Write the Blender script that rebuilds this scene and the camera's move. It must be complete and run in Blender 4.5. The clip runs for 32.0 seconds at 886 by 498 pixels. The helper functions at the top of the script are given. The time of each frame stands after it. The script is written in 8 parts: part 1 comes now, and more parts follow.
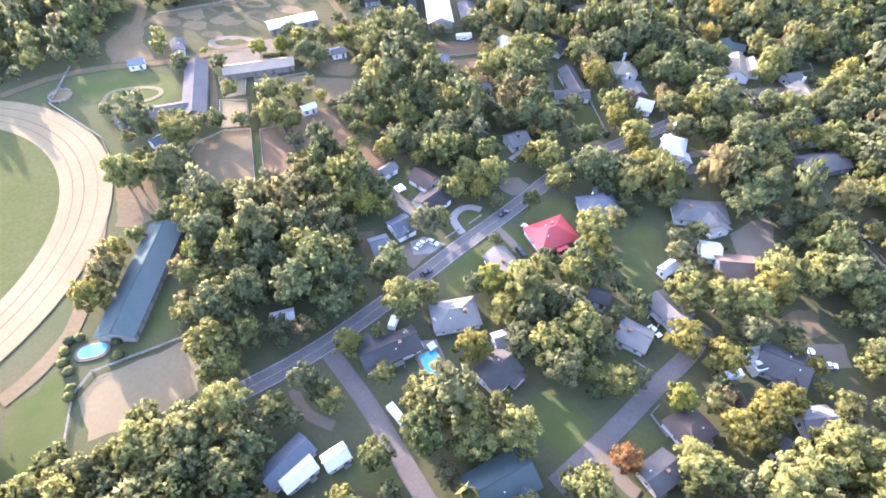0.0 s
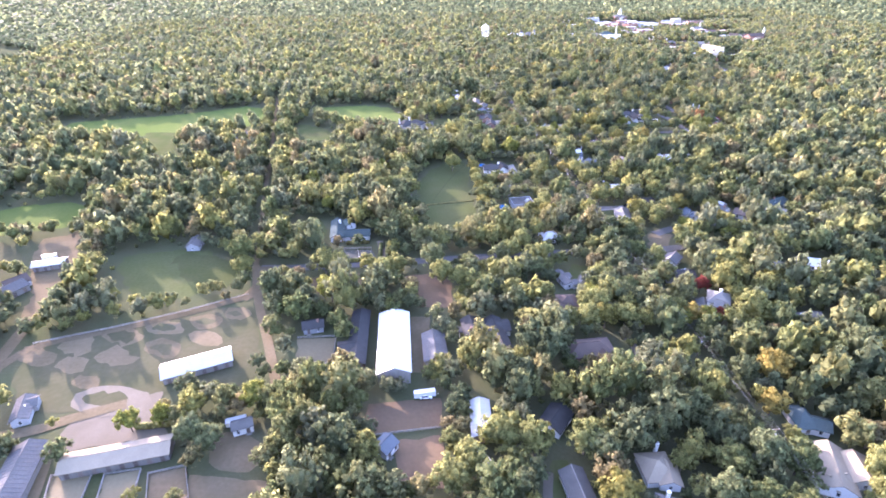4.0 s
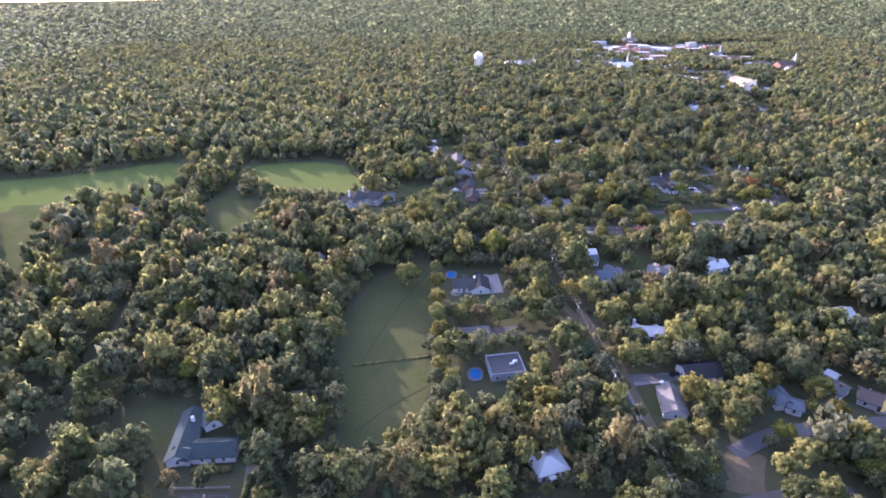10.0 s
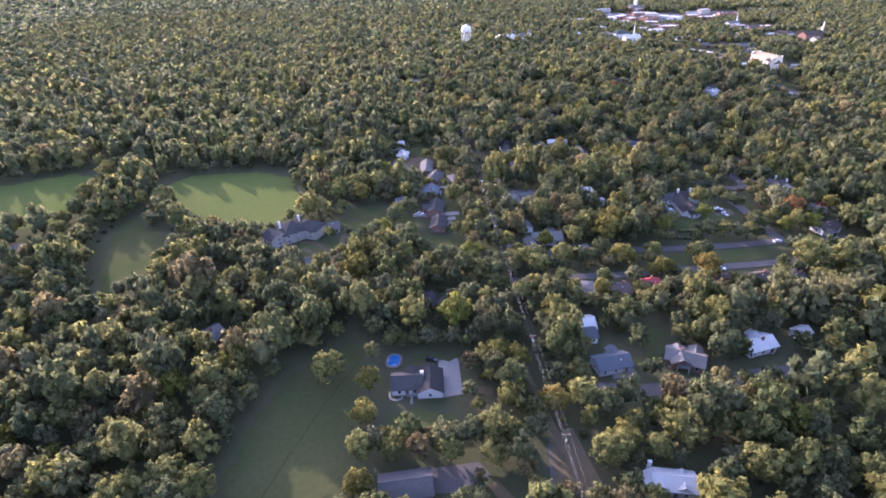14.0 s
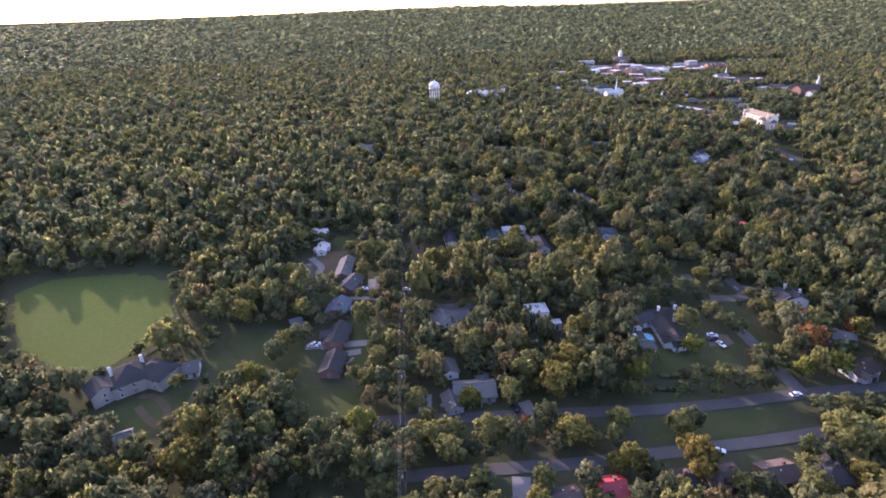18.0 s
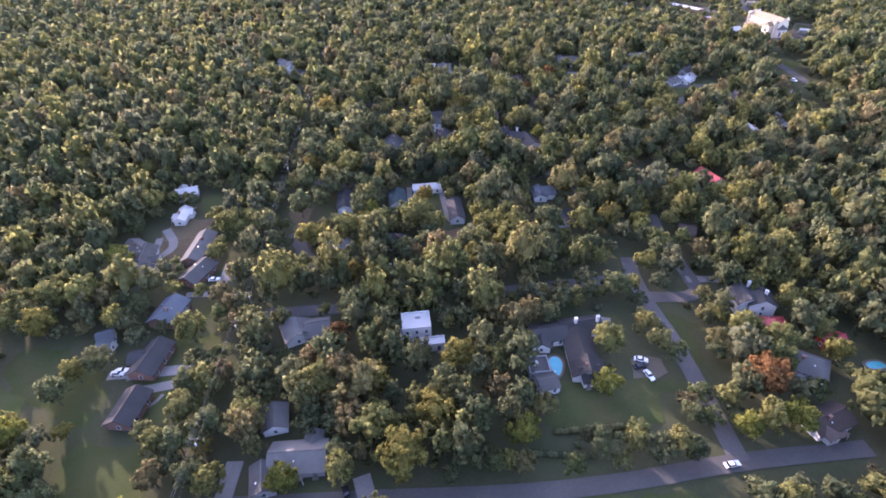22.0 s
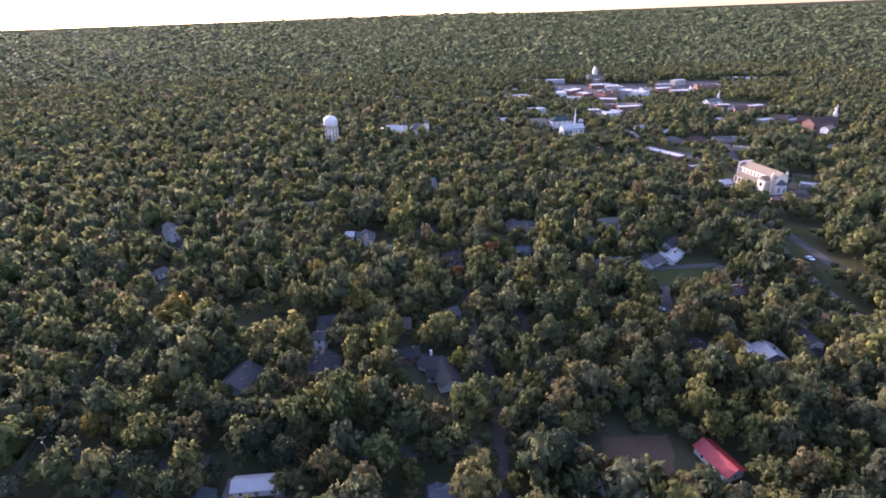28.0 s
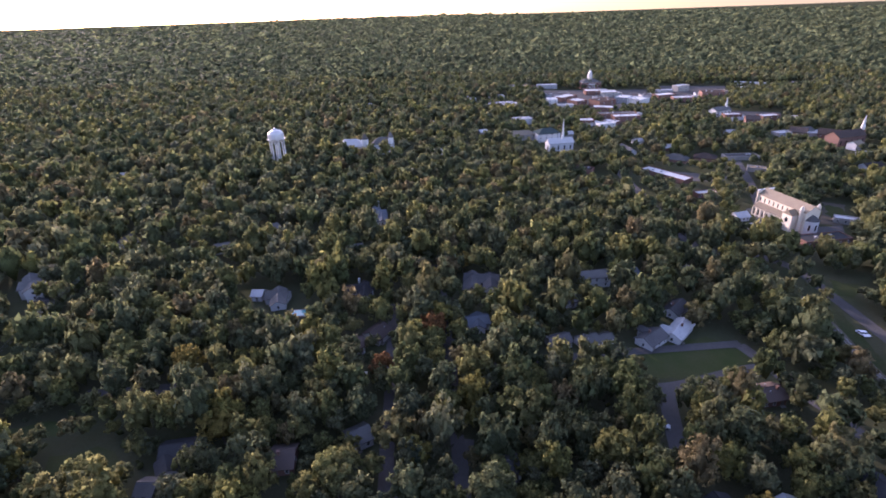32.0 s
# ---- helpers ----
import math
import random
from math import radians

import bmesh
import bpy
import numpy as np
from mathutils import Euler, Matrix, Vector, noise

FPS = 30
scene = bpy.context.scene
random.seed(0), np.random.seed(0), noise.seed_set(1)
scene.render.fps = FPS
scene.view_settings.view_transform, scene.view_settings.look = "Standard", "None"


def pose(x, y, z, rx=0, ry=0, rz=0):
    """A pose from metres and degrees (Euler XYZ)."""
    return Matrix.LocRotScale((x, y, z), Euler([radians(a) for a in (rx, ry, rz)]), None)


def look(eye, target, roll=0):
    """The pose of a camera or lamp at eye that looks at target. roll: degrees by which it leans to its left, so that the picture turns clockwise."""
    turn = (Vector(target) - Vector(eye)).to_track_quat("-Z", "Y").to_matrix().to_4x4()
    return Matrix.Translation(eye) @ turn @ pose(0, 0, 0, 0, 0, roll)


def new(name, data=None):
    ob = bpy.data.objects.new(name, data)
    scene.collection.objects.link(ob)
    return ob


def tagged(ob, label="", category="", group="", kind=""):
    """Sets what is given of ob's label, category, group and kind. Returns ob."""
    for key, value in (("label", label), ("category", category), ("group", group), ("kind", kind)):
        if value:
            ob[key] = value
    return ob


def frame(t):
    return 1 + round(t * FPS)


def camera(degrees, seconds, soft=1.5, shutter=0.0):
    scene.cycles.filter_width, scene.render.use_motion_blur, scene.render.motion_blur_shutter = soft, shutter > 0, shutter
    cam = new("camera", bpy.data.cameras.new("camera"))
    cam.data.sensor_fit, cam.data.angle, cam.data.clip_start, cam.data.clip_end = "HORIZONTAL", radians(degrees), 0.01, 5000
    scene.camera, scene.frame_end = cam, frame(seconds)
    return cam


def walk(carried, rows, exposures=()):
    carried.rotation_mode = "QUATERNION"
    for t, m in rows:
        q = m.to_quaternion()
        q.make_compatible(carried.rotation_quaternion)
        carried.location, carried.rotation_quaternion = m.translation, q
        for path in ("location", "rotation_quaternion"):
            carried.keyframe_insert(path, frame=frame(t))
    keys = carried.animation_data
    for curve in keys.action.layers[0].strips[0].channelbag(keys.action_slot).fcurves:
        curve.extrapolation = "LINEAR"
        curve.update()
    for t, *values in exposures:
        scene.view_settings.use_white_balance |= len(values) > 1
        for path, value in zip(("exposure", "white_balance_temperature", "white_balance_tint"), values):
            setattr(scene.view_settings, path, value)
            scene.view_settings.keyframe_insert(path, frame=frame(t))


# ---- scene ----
cam = camera(80.1, 32.0, soft=1.8)
METRES, EYE, TILT, LEAN, TURN = 773.0, 140.0, 0.0, 0.0, -4.5
ROWS = [
    (0.0, 0.0, 0.0, 0.0, -0.82, -49.88, 0.69),
    (0.5, 0.0031, 0.0192, 0.0001, -0.71, -49.88, 0.82),
    (1.0, 0.0066, 0.0387, 0.0004, -0.63, -49.97, 1.0),
    (1.5, 0.0096, 0.0583, 0.0009, -0.52, -50.07, 0.96),
    (2.0, 0.0138, 0.0773, 0.0013, -0.37, -48.87, 1.1),
    (2.5, 0.0171, 0.0957, 0.0016, -0.33, -47.96, 1.07),
    (3.0, 0.0214, 0.114, 0.0025, -0.2, -45.94, 1.11),
    (3.5, 0.0251, 0.1316, 0.0039, -0.11, -38.49, 1.06),
    (4.0, 0.0289, 0.148, 0.0052, 0.03, -28.91, 1.02),
    (4.5, 0.0321, 0.1639, 0.0055, 0.13, -23.06, 0.91),
    (6.5, 0.0457, 0.2317, 0.0055, 0.13, -27.44, 1.04),
    (7.0, 0.0494, 0.248, 0.0053, 0.15, -27.43, 1.03),
    (7.5, 0.0529, 0.2643, 0.0052, 0.2, -27.42, 1.06),
    (8.0, 0.0559, 0.2803, 0.0051, 0.28, -27.4, 1.04),
    (8.5, 0.0585, 0.296, 0.0051, 0.33, -27.37, 1.02),
    (9.0, 0.0606, 0.3115, 0.005, 0.4, -27.35, 1.0),
    (9.5, 0.0625, 0.3257, 0.0047, 0.43, -27.33, 0.99),
    (10.0, 0.0646, 0.3407, 0.0048, 0.46, -27.33, 1.0),
    (10.5, 0.0672, 0.3556, 0.0045, 0.47, -27.3, 1.08),
    (11.0, 0.0702, 0.37, 0.0039, 0.5, -28.67, 1.13),
    (11.5, 0.0734, 0.3849, 0.0041, 0.48, -30.67, 1.2),
    (12.0, 0.077, 0.3994, 0.004, 0.5, -30.68, 1.22),
    (12.5, 0.0811, 0.414, 0.0035, 0.5, -30.64, 1.34),
    (13.0, 0.0856, 0.4288, 0.0033, 0.49, -30.65, 1.43),
    (13.5, 0.0906, 0.4439, 0.0031, 0.46, -30.59, 1.53),
    (14.0, 0.0961, 0.459, 0.003, 0.4, -30.51, 1.62),
    (14.5, 0.1018, 0.4738, 0.0032, 0.38, -27.98, 1.65),
    (15.0, 0.1078, 0.4884, 0.0029, 0.38, -26.24, 1.66),
    (15.5, 0.114, 0.503, 0.0027, 0.36, -26.19, 1.71),
    (17.5, 0.1429, 0.5599, 0.0017, 0.19, -26.1, 1.85),
    (18.0, 0.1515, 0.5734, 0.0018, 0.19, -26.06, 1.9),
    (18.5, 0.1604, 0.5866, 0.0012, 0.21, -28.52, 1.97),
    (19.0, 0.1689, 0.6004, 0.0009, 0.15, -34.88, 2.03),
    (19.5, 0.1774, 0.6132, 0.0008, 0.11, -37.1, 2.07),
    (20.0, 0.1862, 0.6251, 0.0005, 0.16, -37.03, 2.09),
    (20.5, 0.1949, 0.6367, 0.0001, 0.22, -36.99, 2.13),
    (21.0, 0.2036, 0.6478, 0.0, 0.22, -36.98, 2.16),
    (21.5, 0.2123, 0.659, -0.0003, 0.24, -36.94, 2.1),
    (22.0, 0.2212, 0.67, -0.0007, 0.27, -36.92, 2.11),
    (22.5, 0.2298, 0.6812, -0.0009, 0.34, -36.93, 2.13),
    (23.0, 0.2375, 0.6927, -0.001, 0.4, -36.98, 2.12),
    (23.5, 0.2439, 0.7046, -0.0013, 0.43, -37.04, 2.05),
    (24.0, 0.249, 0.717, -0.0018, 0.36, -37.08, 2.08),
    (24.5, 0.2535, 0.7298, -0.0021, 0.31, -37.16, 2.11),
    (26.5, 0.27, 0.7836, -0.0031, 0.12, -37.33, 1.88),
    (27.0, 0.2748, 0.7975, -0.0024, 0.14, -31.93, 1.96),
    (27.5, 0.2796, 0.8097, -0.0034, 0.23, -24.52, 1.9),
    (28.0, 0.2843, 0.8238, -0.0035, 0.24, -25.46, 1.91),
    (28.5, 0.2891, 0.8378, -0.0036, 0.24, -25.48, 1.92),
    (29.0, 0.2942, 0.8516, -0.0039, 0.27, -25.47, 1.91),
    (29.5, 0.2992, 0.8653, -0.0048, 0.28, -25.46, 1.93),
    (30.0, 0.3041, 0.8789, -0.0058, 0.28, -25.45, 1.91),
    (30.5, 0.3092, 0.8924, -0.0072, 0.3, -25.44, 1.89),
    (31.0, 0.3143, 0.9058, -0.0089, 0.31, -25.41, 1.9),
    (31.5, 0.3192, 0.9191, -0.0106, 0.3, -25.36, 1.86),
    (32.0, 0.3243, 0.9323, -0.0126, 0.32, -25.32, 1.84),
]
EXPOSURES = [(0.0, 4.22, 6120, 34), (2.0, 4.35, 6020, 37), (3.0, 4.42, 5970, 39), (4.0, 4.09, 5870, 42), (7.0, 3.52, 5730, 44), (9.0, 3.38, 5780, 46), (11.0, 2.95, 5830, 47), (12.5, 2.94, 5830, 47), (14.0, 2.91, 5880, 47), (15.0, 2.47, 5940, 47), (18.0, 2.42, 6020, 47), (20.0, 3.05, 6067, 46), (22.0, 3.04, 6113, 46), (24.0, 3.12, 6060, 46), (26.0, 3.13, 6004, 46), (27.0, 3.14, 5900, 46), (28.0, 2.27, 5856, 46), (32.0, 1.92, 5890, 46)]
walk(cam, [(t, pose(0, 0, EYE, TILT, LEAN, TURN) @ pose(METRES * x, METRES * y, METRES * z, 90 + pitch, roll, yaw)) for t, x, y, z, yaw, pitch, roll in ROWS], EXPOSURES)

# ---- world, sun ----
SUN_AZ, SUN_EL = 35.0, 14.0        # degrees left of +y, degrees above the horizon
sun_way = Vector((-math.sin(radians(SUN_AZ)) * math.cos(radians(SUN_EL)), math.cos(radians(SUN_AZ)) * math.cos(radians(SUN_EL)), math.sin(radians(SUN_EL))))
world = bpy.data.worlds.new("sky")
scene.world = world
world.use_nodes = True
wn, wl = world.node_tree.nodes, world.node_tree.links
sky = wn.new("ShaderNodeTexSky")
sky.sky_type, sky.sun_disc = "NISHITA", False
sky.sun_elevation, sky.sun_rotation = radians(SUN_EL), radians(-SUN_AZ)
sky.dust_density, sky.air_density, sky.ozone_density = 1.4, 1.0, 1.0
wn["Background"].inputs["Strength"].default_value = 0.15
wl.new(sky.outputs[0], wn["Background"].inputs[0])
lamp = bpy.data.lights.new("sun", "SUN")
lamp.energy, lamp.angle, lamp.color = 2.4, radians(0.8), (1.0, 0.895, 0.76)
sun = new("sun", lamp)
sun.matrix_world = look(sun_way * 300, (0, 0, 0))

# ---- materials ----


def material(name, base, second=None, scale=1.0, rough=0.85, fine=None, fine_scale=8.0, bump=0.0, metal=0.0, spread=0.12, leaf=0.0, tint=None, stretch=(1, 1, 1)):
    """Two scales of noise over a base colour, with a shift from object to object."""
    m = bpy.data.materials.new(name)
    m.use_nodes = True
    n, l = m.node_tree.nodes, m.node_tree.links
    b = n["Principled BSDF"]
    b.inputs["Roughness"].default_value, b.inputs["Metallic"].default_value = rough, metal
    if rough > 0.5:
        b.inputs["Specular IOR Level"].default_value = 0.0
    geo = n.new("ShaderNodeNewGeometry")
    mp = n.new("ShaderNodeMapping")
    mp.inputs["Scale"].default_value = stretch
    l.new(geo.outputs["Position"], mp.inputs[0])

    def noise_at(s, detail):
        t = n.new("ShaderNodeTexNoise")
        t.inputs["Scale"].default_value, t.inputs["Detail"].default_value = s, detail
        l.new(mp.outputs[0], t.inputs["Vector"])
        r = n.new("ShaderNodeMapRange")
        r.inputs[1].default_value, r.inputs[2].default_value = 0.3, 0.7
        l.new(t.outputs[0], r.inputs[0])
        return r.outputs[0], t.outputs[0]

    def mix(f, a, c, mode="MIX"):
        x = n.new("ShaderNodeMix")
        x.data_type, x.blend_type = "RGBA", mode
        for s, v in ((x.inputs[0], f), (x.inputs[6], a), (x.inputs[7], c)):
            if isinstance(v, (int, float)):
                s.default_value = v
            elif isinstance(v, tuple):
                s.default_value = (*v, 1)
            else:
                l.new(v, s)
        return x.outputs[2]

    big, _ = noise_at(scale, 4)
    col = mix(big, base, second or tuple(c * 0.72 for c in base))
    small, raw = noise_at(fine_scale, 5)
    f2 = n.new("ShaderNodeMath")
    f2.operation = "MULTIPLY"
    f2.inputs[1].default_value = 0.5
    l.new(small, f2.inputs[0])
    col = mix(f2.outputs[0], col, fine or tuple(c * 0.6 for c in base))
    if tint:
        at = n.new("ShaderNodeAttribute")
        at.attribute_name = "tint"
        oi = n.new("ShaderNodeObjectInfo")
        ad = n.new("ShaderNodeMath")
        ad.operation = "ADD"
        l.new(at.outputs["Fac"], ad.inputs[0])
        l.new(oi.outputs["Random"], ad.inputs[1])
        fr = n.new("ShaderNodeMath")
        fr.operation = "FRACT"
        l.new(ad.outputs[0], fr.inputs[0])
        ramp = n.new("ShaderNodeValToRGB")
        ramp.color_ramp.interpolation = "LINEAR"
        el = ramp.color_ramp.elements
        for i, (p, c) in enumerate(tint):
            e = el[i] if i < 2 else el.new(p)
            e.position, e.color = p, (*c, 1)
        l.new(fr.outputs[0], ramp.inputs[0])
        col = mix(0.75, col, ramp.outputs[0])
        isl = n.new("ShaderNodeMapRange")
        isl.inputs[3].default_value, isl.inputs[4].default_value = 0.62, 1.42
        l.new(geo.outputs["Random Per Island"], isl.inputs[0])
        col = mix(1.0, col, isl.outputs[0], "MULTIPLY")
    elif spread:
        oi = n.new("ShaderNodeObjectInfo")
        r = n.new("ShaderNodeMapRange")
        r.inputs[3].default_value, r.inputs[4].default_value = 1 - spread, 1 + spread
        l.new(oi.outputs["Random"], r.inputs[0])
        col = mix(1.0, col, r.outputs[0], "MULTIPLY")
    if leaf:
        speck, rawleaf = noise_at(2.4, 4)
        sp = n.new("ShaderNodeMapRange")
        sp.inputs[3].default_value, sp.inputs[4].default_value = 0.62, 1.32
        l.new(speck, sp.inputs[0])
        col = mix(1.0, col, sp.outputs[0], "MULTIPLY")
        bp = n.new("ShaderNodeBump")
        bp.inputs["Strength"].default_value, bp.inputs["Distance"].default_value = 0.9, 0.8
        l.new(rawleaf, bp.inputs["Height"])
        l.new(bp.outputs[0], b.inputs["Normal"])
    l.new(col, b.inputs["Base Color"])
    if bump:
        bp = n.new("ShaderNodeBump")
        bp.inputs["Strength"].default_value, bp.inputs["Distance"].default_value = 0.6, bump
        l.new(raw, bp.inputs["Height"])
        l.new(bp.outputs[0], b.inputs["Normal"])
    if leaf:
        tr = n.new("ShaderNodeBsdfTranslucent")
        l.new(col, tr.inputs[0])
        sh = n.new("ShaderNodeMixShader")
        sh.inputs[0].default_value = leaf
        l.new(b.outputs[0], sh.inputs[1])
        l.new(tr.outputs[0], sh.inputs[2])
        l.new(sh.outputs[0], n["Material Output"].inputs[0])
        b.inputs["Specular IOR Level"].default_value = 0.03
    return m



GREENS = [(0.0, (0.081, 0.100, 0.050)), (1.0, (0.089, 0.106, 0.053)), (0.18, (0.127, 0.140, 0.072)), (0.34, (0.106, 0.127, 0.048)), (0.48, (0.173, 0.175, 0.063)), (0.60, (0.139, 0.147, 0.088)), (0.74, (0.199, 0.194, 0.069)), (0.86, (0.220, 0.212, 0.064)), (0.93, (0.197, 0.172, 0.078)), (0.97, (0.204, 0.156, 0.078))]


def leaf_material(name, ramp):
    return material(name, ramp[0][1], scale=0.02, fine_scale=0.7, rough=0.8, leaf=0.5, tint=ramp)


def hue(r, g, b):
    return [(0.0, (r * 0.8, g * 0.8, b * 0.8)), (1.0, (r * 1.15, g * 1.15, b * 1.15))]


LEAF = {"green": leaf_material("green_leaves", GREENS), "gold": leaf_material("golden_leaves", hue(0.25, 0.200, 0.058)),
        "olive": leaf_material("olive_leaves", hue(0.200, 0.185, 0.055)), "lime": leaf_material("light_green_leaves", hue(0.177, 0.188, 0.047)),
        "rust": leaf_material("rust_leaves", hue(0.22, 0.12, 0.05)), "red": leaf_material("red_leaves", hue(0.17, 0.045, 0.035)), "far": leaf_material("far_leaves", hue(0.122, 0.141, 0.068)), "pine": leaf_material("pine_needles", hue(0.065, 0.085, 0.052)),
        "ash": leaf_material("ash_leaves", hue(0.131, 0.150, 0.071)), "maple": leaf_material("maple_leaves", hue(0.195, 0.200, 0.072))}
bark = material("bark", (0.13, 0.11, 0.09), scale=0.6, fine_scale=5, bump=0.03, stretch=(1, 1, 0.2))
LITTER = material("leaf_litter", (0.048, 0.056, 0.028), (0.063, 0.060, 0.036), scale=0.055, fine_scale=0.9, fine=(0.040, 0.044, 0.020), bump=0.2)
LAWN = material("lawn_grass", (0.041, 0.056, 0.020), (0.071, 0.067, 0.034), scale=0.07, fine_scale=0.9, fine=(0.040, 0.054, 0.017), bump=0.15)
PASTURE = material("pasture_grass", (0.052, 0.060, 0.024), (0.064, 0.066, 0.032), scale=0.06, fine_scale=0.7, fine=(0.034, 0.044, 0.014), bump=0.2)
MOWN = material("trodden_grass", (0.040, 0.050, 0.021), (0.052, 0.055, 0.027), scale=0.1, fine_scale=0.9, bump=0.1)
MEADOW = material("meadow_grass", (0.064, 0.085, 0.025), (0.084, 0.094, 0.034), scale=0.02, fine_scale=0.5, fine=(0.046, 0.068, 0.015), bump=0.1)
DRY = material("dry_grass", (0.053, 0.053, 0.029), (0.072, 0.063, 0.039), scale=0.06, fine_scale=0.5, fine=(0.041, 0.046, 0.022), bump=0.1)
SAND = material("pale_sand", (0.152, 0.127, 0.079), (0.124, 0.104, 0.064), scale=0.05, fine_scale=0.8, fine=(0.110, 0.090, 0.054), bump=0.05)
DUST = material("trodden_dust", (0.117, 0.092, 0.060), (0.089, 0.072, 0.043), scale=0.07, fine_scale=0.7, fine=(0.070, 0.057, 0.030), bump=0.05)
DIRT = material("red_dirt", (0.122, 0.083, 0.054), (0.105, 0.076, 0.047), scale=0.07, fine_scale=0.7, fine=(0.083, 0.059, 0.036), bump=0.06)
GRAVEL = material("gravel", (0.123, 0.107, 0.083), (0.101, 0.086, 0.063), scale=0.12, fine_scale=2.5, fine=(0.082, 0.071, 0.053), bump=0.04)
ASPHALT = material("worn_asphalt", (0.085, 0.080, 0.074), (0.110, 0.103, 0.094), scale=0.1, fine_scale=1.5, fine=(0.063, 0.060, 0.056), bump=0.02)
CONCRETE = material("concrete", (0.201, 0.189, 0.171), (0.169, 0.156, 0.139), scale=0.15, fine_scale=1.2, fine=(0.139, 0.133, 0.122), bump=0.02)
COURT = material("court_paint", (0.058, 0.060, 0.052), (0.066, 0.068, 0.058), scale=0.1, fine_scale=1.5, rough=0.7)
PAINT = material("road_paint", (0.310, 0.300, 0.275), (0.250, 0.240, 0.220), scale=0.5, fine_scale=3, rough=0.7)
ROOF = {"dark": material("dark_shingles", (0.047, 0.046, 0.044), (0.060, 0.058, 0.056), scale=0.25, fine_scale=3.5, bump=0.03, spread=0.25),
        "grey": material("grey_shingles", (0.128, 0.124, 0.114), (0.098, 0.095, 0.088), scale=0.25, fine_scale=3.5, bump=0.03, spread=0.3),
        "blue": material("blue_grey_shingles", (0.088, 0.100, 0.112), (0.105, 0.116, 0.125), scale=0.25, fine_scale=3.5, bump=0.03, spread=0.25),
        "tan": material("tan_tiles", (0.235, 0.195, 0.140), (0.200, 0.165, 0.120), scale=0.25, fine_scale=3.5, bump=0.03, spread=0.1),
        "brown": material("brown_shingles", (0.099, 0.075, 0.062), (0.078, 0.062, 0.054), scale=0.25, fine_scale=3.5, bump=0.03, spread=0.25),
        "green": material("green_grey_shingles", (0.050, 0.070, 0.067), (0.063, 0.079, 0.077), scale=0.25, fine_scale=3.5, bump=0.03, spread=0.2),
        "red": material("red_metal_roof", (0.329, 0.032, 0.032), (0.280, 0.035, 0.035), scale=0.3, fine_scale=3, rough=0.5, spread=0.1),
        "white": material("white_metal_roof", (0.420, 0.412, 0.390), (0.355, 0.348, 0.330), scale=0.2, fine_scale=2, fine=(0.295, 0.295, 0.289), rough=0.45, spread=0.12),
        "barn": material("weathered_metal_roof", (0.088, 0.085, 0.082), (0.112, 0.106, 0.099), scale=0.15, fine_scale=2, rough=0.75, spread=0.2)}
WALL = {"white": material("white_clapboard", (0.540, 0.540, 0.525), (0.465, 0.465, 0.450), scale=0.4, fine_scale=3, rough=0.6, bump=0.01, stretch=(0.2, 0.2, 4), spread=0.12),
        "grey": material("grey_siding", (0.270, 0.277, 0.285), (0.225, 0.232, 0.240), scale=0.4, fine_scale=3, rough=0.7, stretch=(0.2, 0.2, 4), spread=0.2),
        "brick": material("brick_wall", (0.173, 0.089, 0.066), (0.144, 0.081, 0.063), scale=0.5, fine_scale=6, fine=(0.207, 0.156, 0.127), bump=0.01, spread=0.2),
        "stone": material("pale_stone_wall", (0.322, 0.301, 0.266), (0.266, 0.252, 0.224), scale=0.5, fine_scale=4, bump=0.02, spread=0.1),
        "red": material("red_boards", (0.36, 0.05, 0.04), (0.30, 0.05, 0.045), scale=0.5, fine_scale=4, stretch=(4, 4, 0.2), spread=0.1),
        "barnwall": material("weathered_boards", (0.215, 0.202, 0.182), (0.169, 0.156, 0.143), scale=0.5, fine_scale=4, stretch=(4, 4, 0.2), spread=0.2),
        "cream": material("cream_stone", (0.64, 0.56, 0.43), (0.58, 0.50, 0.39), scale=0.3, fine_scale=3, spread=0.05)}
TRIM = material("white_trim", (0.562, 0.562, 0.547), (0.495, 0.495, 0.480), scale=1, fine_scale=5, rough=0.5, spread=0.05)
DOOR = material("dark_door", (0.12, 0.09, 0.07), scale=1, fine_scale=6, rough=0.5, spread=0.4)
GLASS = material("window_glass", (0.025, 0.03, 0.035), scale=0.5, fine_scale=2, rough=0.08)
CHIMNEY = WALL["brick"]
WATER = material("pool_water", (0.03, 0.27, 0.31), (0.05, 0.33, 0.37), scale=0.3, fine_scale=1.5, rough=0.06, bump=0.02)
POOLBLUE = material("blue_pool_water", (0.02, 0.10, 0.25), (0.03, 0.13, 0.29), scale=0.3, fine_scale=1.5, rough=0.06, bump=0.02)
STEEL = material("galvanised_steel", (0.50, 0.51, 0.52), scale=0.4, fine_scale=3, rough=0.4, metal=0.6)
TANKWHITE = material("tank_paint", (0.578, 0.578, 0.561), (0.510, 0.510, 0.493), scale=0.2, fine_scale=1.5, rough=0.4)
WOOD = material("pole_wood", (0.20, 0.16, 0.12), scale=0.8, fine_scale=6, stretch=(4, 4, 0.3))
WIRE = material("wire", (0.22, 0.215, 0.205), rough=0.6)
CARPAINT = {"white": material("white_car_paint", (0.75, 0.75, 0.75), (0.7, 0.7, 0.7), rough=0.2, scale=1), "dark": material("dark_car_paint", (0.03, 0.03, 0.035), rough=0.2, scale=1)}
TYRE = material("tyre_rubber", (0.02, 0.02, 0.02), rough=0.9)

# ---- terrain ----


